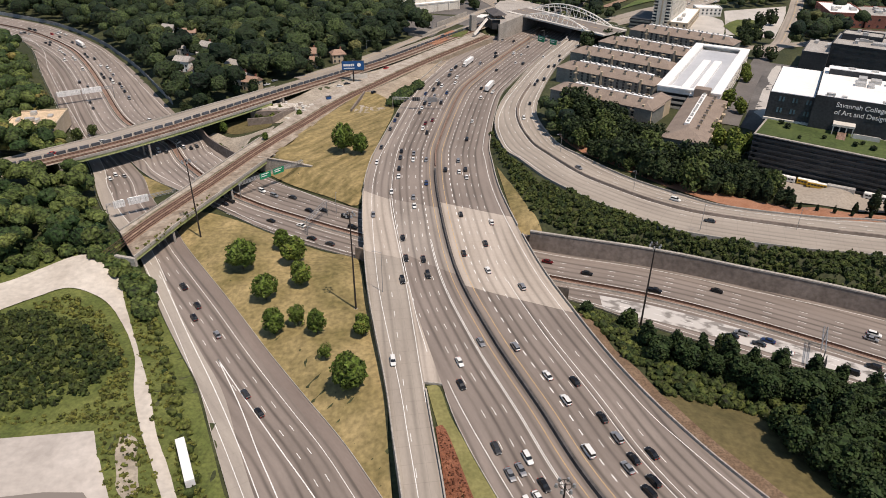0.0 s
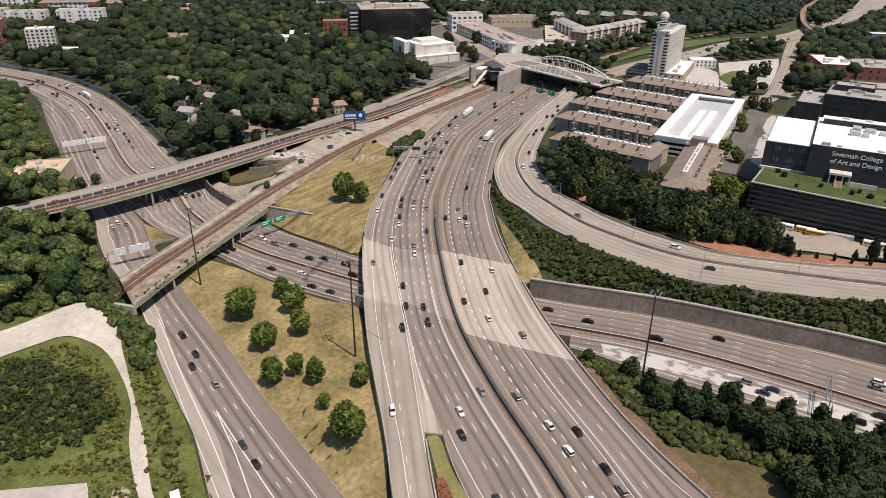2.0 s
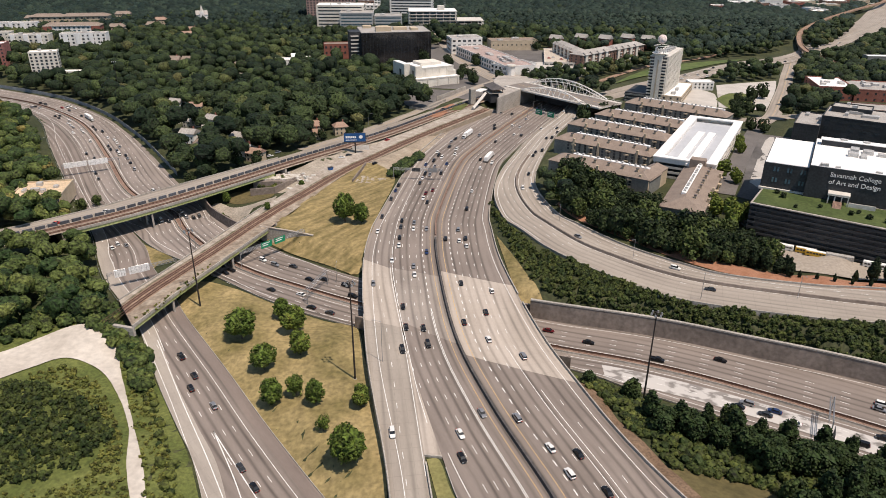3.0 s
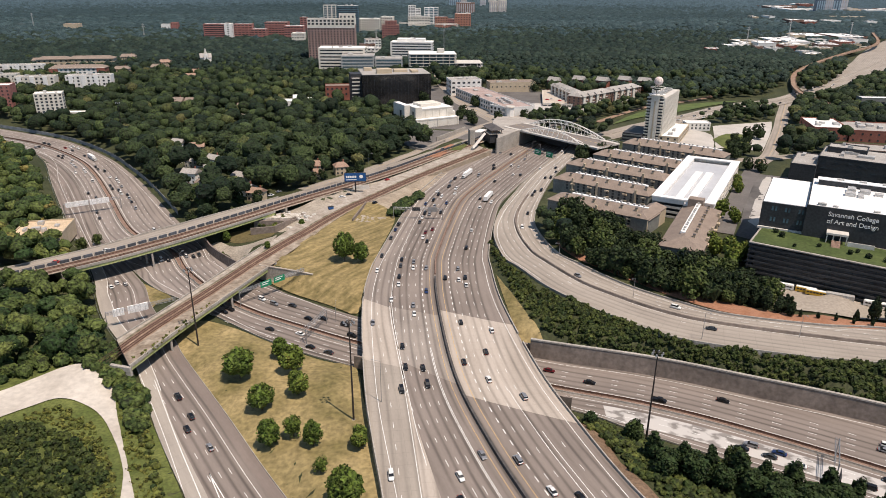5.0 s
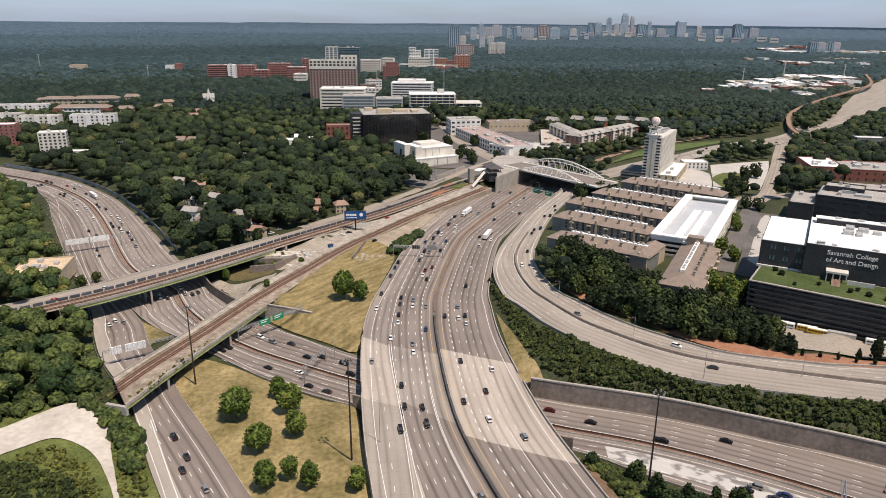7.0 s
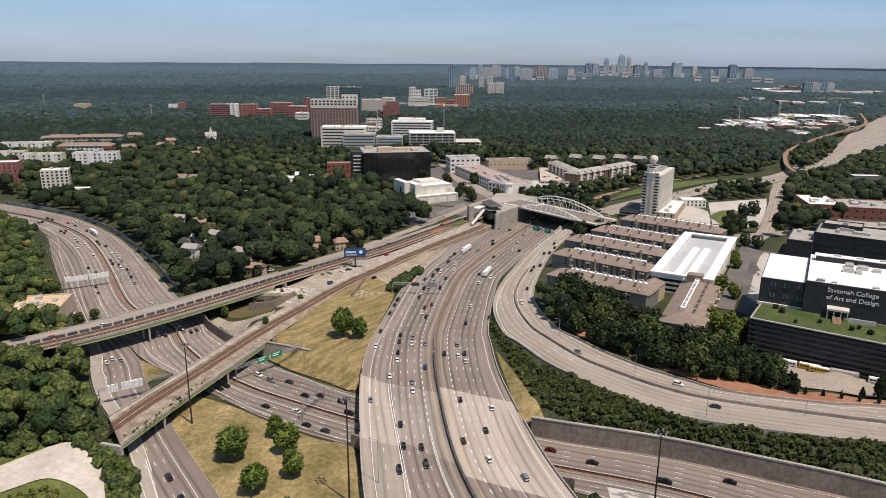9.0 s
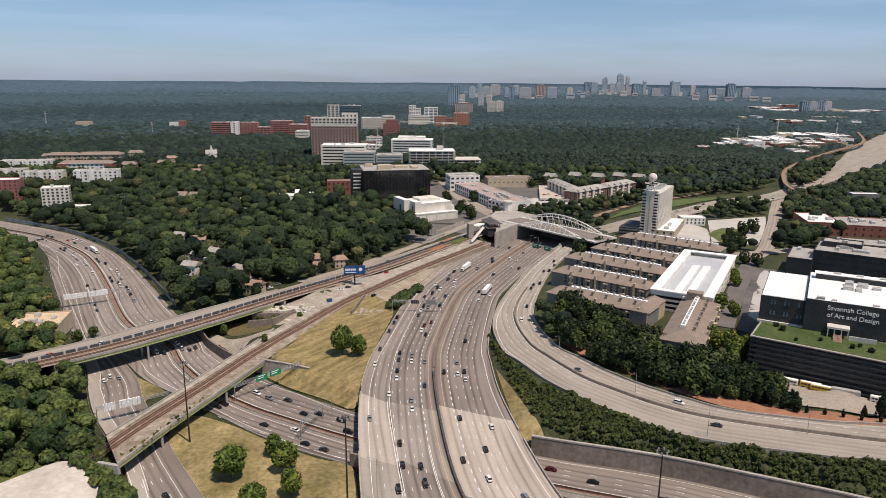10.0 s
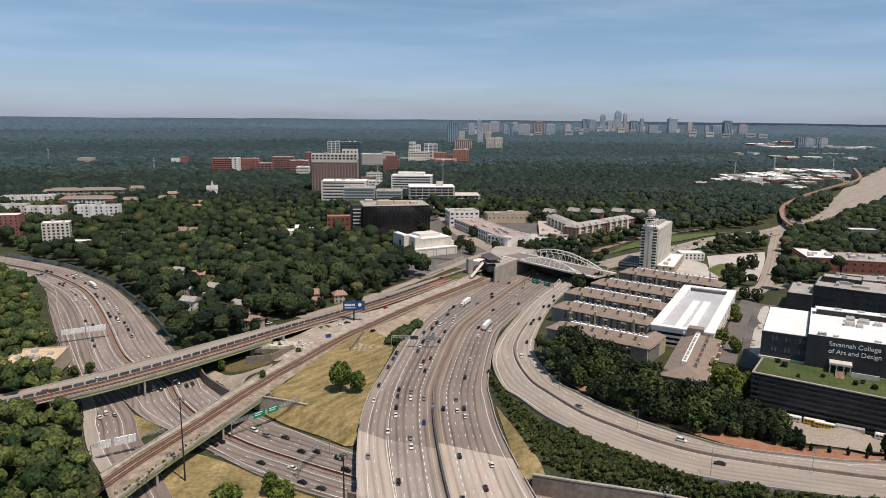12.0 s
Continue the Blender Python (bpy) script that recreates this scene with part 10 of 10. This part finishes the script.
def gantry(p, q, z, h, signs, label, depth=1.2):
    """A lattice beam between two posts with sign panels: rows of (metres along, width, height, material, has bars)."""
    p, q = Vector((*p, z)), Vector((*q, z))
    L = (q - p).length
    o = thing("sign_gantry", pose(p.x, p.y, z, 0, 0, math.degrees(math.atan2(q.y - p.y, q.x - p.x))), label, "gantry", "sign gantries")
    post = bm_mesh("post", tube((0, 0, -1), (0, 0, h + 0.6), 0.22, 0.18, sides=8), STEEL_GREY)
    for x in (0, L):
        put("post", post, o, m=pose(x, 0, 0))
    bm = bmesh.new()
    n = max(4, int(L / 1.8))
    cs = [(0, h - 0.6), (0, h + 0.6), (depth, h - 0.6), (depth, h + 0.6)]
    for y, zz in cs:
        add_tube(bm, (0, y, zz), (L, y, zz), 0.1, 0.1, 5)
    for i in range(n):
        x0, x1 = L * i / n, L * (i + 1) / n
        add_tube(bm, (x0, 0, h - 0.6), (x1, 0, h + 0.6), 0.06, 0.06, 4)
        add_tube(bm, (x0, depth, h + 0.6), (x1, depth, h - 0.6), 0.06, 0.06, 4)
        add_tube(bm, (x0, 0, h + 0.6), (x1, depth, h + 0.6), 0.06, 0.06, 4)
    part("beam", bm, STEEL_GREY, o)
    for x, w, sh, mat, bars in signs:
        s = part("sign_panel", box(x, x + w, -0.35, -0.2, h - sh / 2, h + sh / 2, bevel=0.03), mat, o, "green road sign panel" if bars else "dark grey sign back" if mat is CHARCOAL else "bare aluminium sign back")
        if bars:
            for k in range(2):
                part("text_bar", box(x + w * 0.12, x + w * (0.8 - 0.15 * k), -0.39, -0.352, h + sh * (0.2 - 0.32 * k), h + sh * (0.32 - 0.32 * k)), ROOF_WHITE, s)
        else:
            for k in range(4):
                part("stiffener", box(x + w * (0.1 + 0.25 * k), x + w * (0.1 + 0.25 * k) + 0.12, -0.42, -0.352, h - sh / 2, h + sh / 2), STEEL_GREY, s)
    return o


gantry((-254, 440), (-224, 458), 0, 7.5, [(1, 14, 3.6, SIGN_BACK, False), (16, 12, 3.8, SIGN_BACK, False)], "sign gantry with glare-white backs over the west freeway")
gantry((-154, 282), (-128, 299), 0, 7.0, [(3, 5, 3.8, SIGN_BACK, False), (9.5, 9, 3.8, SIGN_BACK, False)], "sign gantry between the rail bridges")
gantry((-99, 305), (-73, 334), 0.2, 7.5, [(12, 6.5, 3.2, SIGN_GREEN, True), (20, 6.5, 3.2, SIGN_GREEN, True)], "green sign gantry over the lower freeway")
gantry((-60, 269), (-54, 288), 0.2, 6.5, [], "bare lattice gantry over the lower freeway")
gantry((-31.5, 420), (0, 418), 7, 6.5, [(12, 5, 2.4, CHARCOAL, False), (22, 6, 3.0, STEEL_GREY, False)], "lattice sign gantry over the upper freeway")
gantry((74, 598), (96, 574), 3.5, 6.5, [(9, 7, 4.5, SIGN_GREEN, True), (22, 7, 4.5, SIGN_GREEN, True)], "green signs at the tunnel portal")
gantry((126, 178), (133, 191), 0.2, 8.5, [(-9, 5, 3.5, CHARCOAL, False)], "lattice cantilever sign frame over the lower freeway")


def billboard():
    o = thing("billboard", pose(-62, 472, 8, 0, 0, 6), "blue advertising billboard on a dark steel post", "billboard")
    part("post", tube((0, 0.6, -1), (0, 0.6, 10), 0.5, 0.45, sides=10), POLE_DARK, o)
    part("panel", box(-7.6, 7.6, -0.4, 0.4, 8.2, 14.6, bevel=0.05), POLE_DARK, o, "dark billboard frame")
    part("poster", box(-7.4, 7.4, -0.46, -0.404, 8.5, 14.4), surface("blue_poster", (0.012, 0.06, 0.19), (0.02, 0.1, 0.27), big=0.3, fine=1, rough=0.5, bump=0), o, "plain blue poster")
    bm = bmesh.new()
    for i in range(6):
        add_box(bm, -6.4 + i * 1.25, -5.4 + i * 1.25, -0.5, -0.462, 11.0, 12.5)
    part("text_bar", bm, ROOF_WHITE, o)
    part("text_bar", box(-6.2, 1.2, -0.5, -0.462, 9.4, 9.9), ROOF_WHITE, o)
    bm = bmesh.new()
    add_tube(bm, (4.2, -0.5, 11.8), (4.2, -0.462, 11.8), 1.3, 1.3, 16)
    part("emblem", bm, ROOF_WHITE, o, "plain white emblem shape")
    part("catwalk", box(-7.6, 7.6, -1.4, -0.4, 7.9, 8.05), POLE_DARK, o)
    return o


billboard()
o = thing("low_billboard", pose(-58, 479, 8, 0, 0, 16), "low white graffiti-marked wall panel by the tracks", "wall panel")
part("panel", box(-7, 5, 0, 0.4, 0, 3.4), PALE_FRAME, o)
o = thing("dumpster", pose(-74, 434, 8.3, 0, 0, 35), "small blue steel dumpster on gravel", "dumpster")
part("body", box(-1.5, 1.5, -1, 1, 0, 1.6, taper=-0.1), surface("blue_steel", (0.02, 0.07, 0.2), (0.03, 0.1, 0.26), big=0.6, fine=2, rough=0.5), o)
part("lid", box(-1.6, 1.6, -1.1, 1.1, 1.6, 1.75), CHARCOAL, o)


def box_trailer(m, label, body=None, L=13.5):
    o = thing("box_trailer", m, label, "trailer")
    bm = box(-L / 2, L / 2, -1.28, 1.28, 1.1, 3.95, bevel=0.06)
    part("body", bm, body or ROOF_WHITE, o)
    bm = bmesh.new()
    for i in range(9):
        x = -L / 2 + 0.7 + i * (L - 1.4) / 8
        add_box(bm, x - 0.05, x + 0.05, -1.32, -1.28, 1.1, 3.9)
        add_box(bm, x - 0.05, x + 0.05, 1.28, 1.32, 1.1, 3.9)
    part("rib", bm, STEEL_GREY, o)
    part("chassis", box(-L / 2, L / 2, -0.5, 0.5, 0.8, 1.1), POLE_DARK, o)
    wm = bm_mesh("wheel", tube((0, -0.25, 0), (0, 0.25, 0), 0.5, 0.5, sides=12), TYRE)
    for x in (-L / 2 + 1.2, -L / 2 + 2.5):
        for y in (-1.0, 1.0):
            put("wheel", wm, o, m=pose(x, y, 0.5))
    return o


box_trailer(pose(-71, 135, float(land(-71, 135)[0]) + 0.1, 0, 0, -63), "long white box trailer standing in rough grass", L=17)
box_trailer(pose(193, 303, 5.9, 0, 0, -28), "grey box trailer parked on the gravel lot", METAL_UNIT, L=12)


def semi_truck(m):
    o = thing("semi_truck", m, "white articulated truck driving in a freeway lane", "truck")
    part("trailer", box(-9, 5, -1.28, 1.28, 1.1, 4.0, bevel=0.05), ROOF_WHITE, o, "white box trailer")
    bm = box(6, 9.2, -1.2, 1.2, 0.6, 2.9, bevel=0.25)
    add_box(bm, 5.6, 7.4, -1.15, 1.15, 2.6, 3.7, bevel=0.2)
    part("cab", bm, PAINTS["white"], o)
    part("windscreen", box(8.4, 9.24, -1.0, 1.0, 1.9, 2.6), CAR_GLASS, o)
    part("chassis", box(-9, 8.5, -0.5, 0.5, 0.7, 1.1), POLE_DARK, o)
    wm = bm_mesh("wheel", tube((0, -0.3, 0), (0, 0.3, 0), 0.5, 0.5, sides=12), TYRE)
    for x in (-8, -6.8, 4.6, 5.8, 8.2):
        for y in (-1.0, 1.0):
            put("wheel", wm, o, m=pose(x, y, 0.5))
    return o


first_truck = None
for road, s, d, back in ((main_left, s_at(main_left, "a", 520), 16.8, True), (main_right, s_at(main_right, "a", 470), 17, False), (low_far, 700, 10, True)):
    p = road.at(s, d)
    m = pose(p[0], p[1], p[2] + 0.03, 0, 0, road.heading(s, d) + (180 if back else 0))
    if first_truck is None:
        first_truck = semi_truck(m)
    else:
        copy_thing(first_truck, m)


def bus(m, colour, label):
    o = thing("bus", m, label, "bus", "buses parked by the garage")
    part("body", box(-4.8, 4.8, -1.2, 1.2, 0.5, 3.0, bevel=0.2), colour, o)
    part("roof", box(-4.5, 4.5, -1.05, 1.05, 3.0, 3.15), ROOF_WHITE, o, "white bus roof")
    pane = bm_mesh("window", box(-0.55, 0.55, -0.03, 0.03, -0.4, 0.4), CAR_GLASS)
    for i in range(6):
        for y in (-1.2, 1.2):
            put("window", pane, o, m=pose(-3.6 + i * 1.4, y, 2.1))
    wm = bm_mesh("wheel", tube((0, -0.2, 0), (0, 0.2, 0), 0.48, 0.48, sides=12), TYRE)
    for x in (-3.2, 3.2):
        for y in (-1.05, 1.05):
            put("wheel", wm, o, m=pose(x, y, 0.48))
    return o


YELLOW = paint("school_bus_yellow", (0.6, 0.36, 0.03), metal=0.0)
for x, y, col, lb in ((172, 317, PAINTS["white"], "white minibus parked beside the dark garage"), (181, 312, YELLOW, "yellow school bus with white roof parked by the garage"), (184, 308, YELLOW, "yellow school bus with white roof parked by the garage"), (206, 296, PAINTS["white"], "white minibus parked beside the dark garage")):
    bus(pose(x, y, float(land(x, y)[0]) + 0.4, 0, 0, -30), col, lb)

# parked cars by the rail street and lots
for x, y, hd, pick in ((-66, 466, 30, ("sedan", "black")), (-70, 460, 20, ("sedan", "white")), (-58, 500, 50, ("sedan", "silver")), (-42, 505, 50, ("sedan", "red")), (-120, 462, 40, ("sedan", "white")), (-116, 468, 40, ("sedan", "silver")), (-20, 640, 0, ("sedan", "black")), (-12, 632, 0, ("sedan", "grey")), (188, 420, 60, ("van", "white")), (126, 845, 0, ("sedan", "red")), (132, 850, 0, ("sedan", "white")), (140, 838, 0, ("sedan", "red")), (146, 832, 90, ("sedan", "silver")), (148, 850, 90, ("sedan", "black")), (-46, 447, 60, ("sport_utility", "black"))):
    m = pose(x, y, 12.7 if y > 800 else float(land(x, y)[0]) + 0.35, 0, 0, hd)
    ob = copy_thing(_first[(*pick, True)], m) if (*pick, True) in _first else car(*pick, m, True)
    ob["label"] = "parked %s car standing on pale paving" % pick[1]
    ob["group"] = "parked cars"
for d, g in ((6, 90), (11, 70), (16, 85), (26, 80), (31, 90)):
    fill_lane(ne, d, 40, 560, g, d > 20)

for sv, d, pick, back in ((72, 14.2, ("sedan", "red"), False), (98, 14.2, ("sedan", "white"), False), (330, 14.0, ("sedan", "silver"), True), (410, 13.6, ("sport_utility", "grey"), True)):
    drive(rail_back, d, sv, back, pick)
# far ridge on the horizon, an added backdrop with haze in its colour
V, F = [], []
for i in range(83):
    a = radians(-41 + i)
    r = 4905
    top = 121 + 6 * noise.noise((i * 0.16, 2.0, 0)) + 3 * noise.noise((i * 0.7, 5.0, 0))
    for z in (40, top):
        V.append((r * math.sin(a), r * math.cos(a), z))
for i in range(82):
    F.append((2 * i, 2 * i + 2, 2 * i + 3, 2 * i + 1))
put("backdrop", mesh_of("backdrop", V, F, surface("hazed_ridge", (0.13, 0.19, 0.24), (0.15, 0.215, 0.265), big=0.002, fine=0.02, rough=1, bump=0, fine_amount=0.08)), None, "distant ridge backdrop on the horizon, haze put into its blue-grey", category="backdrop", kind="structure")
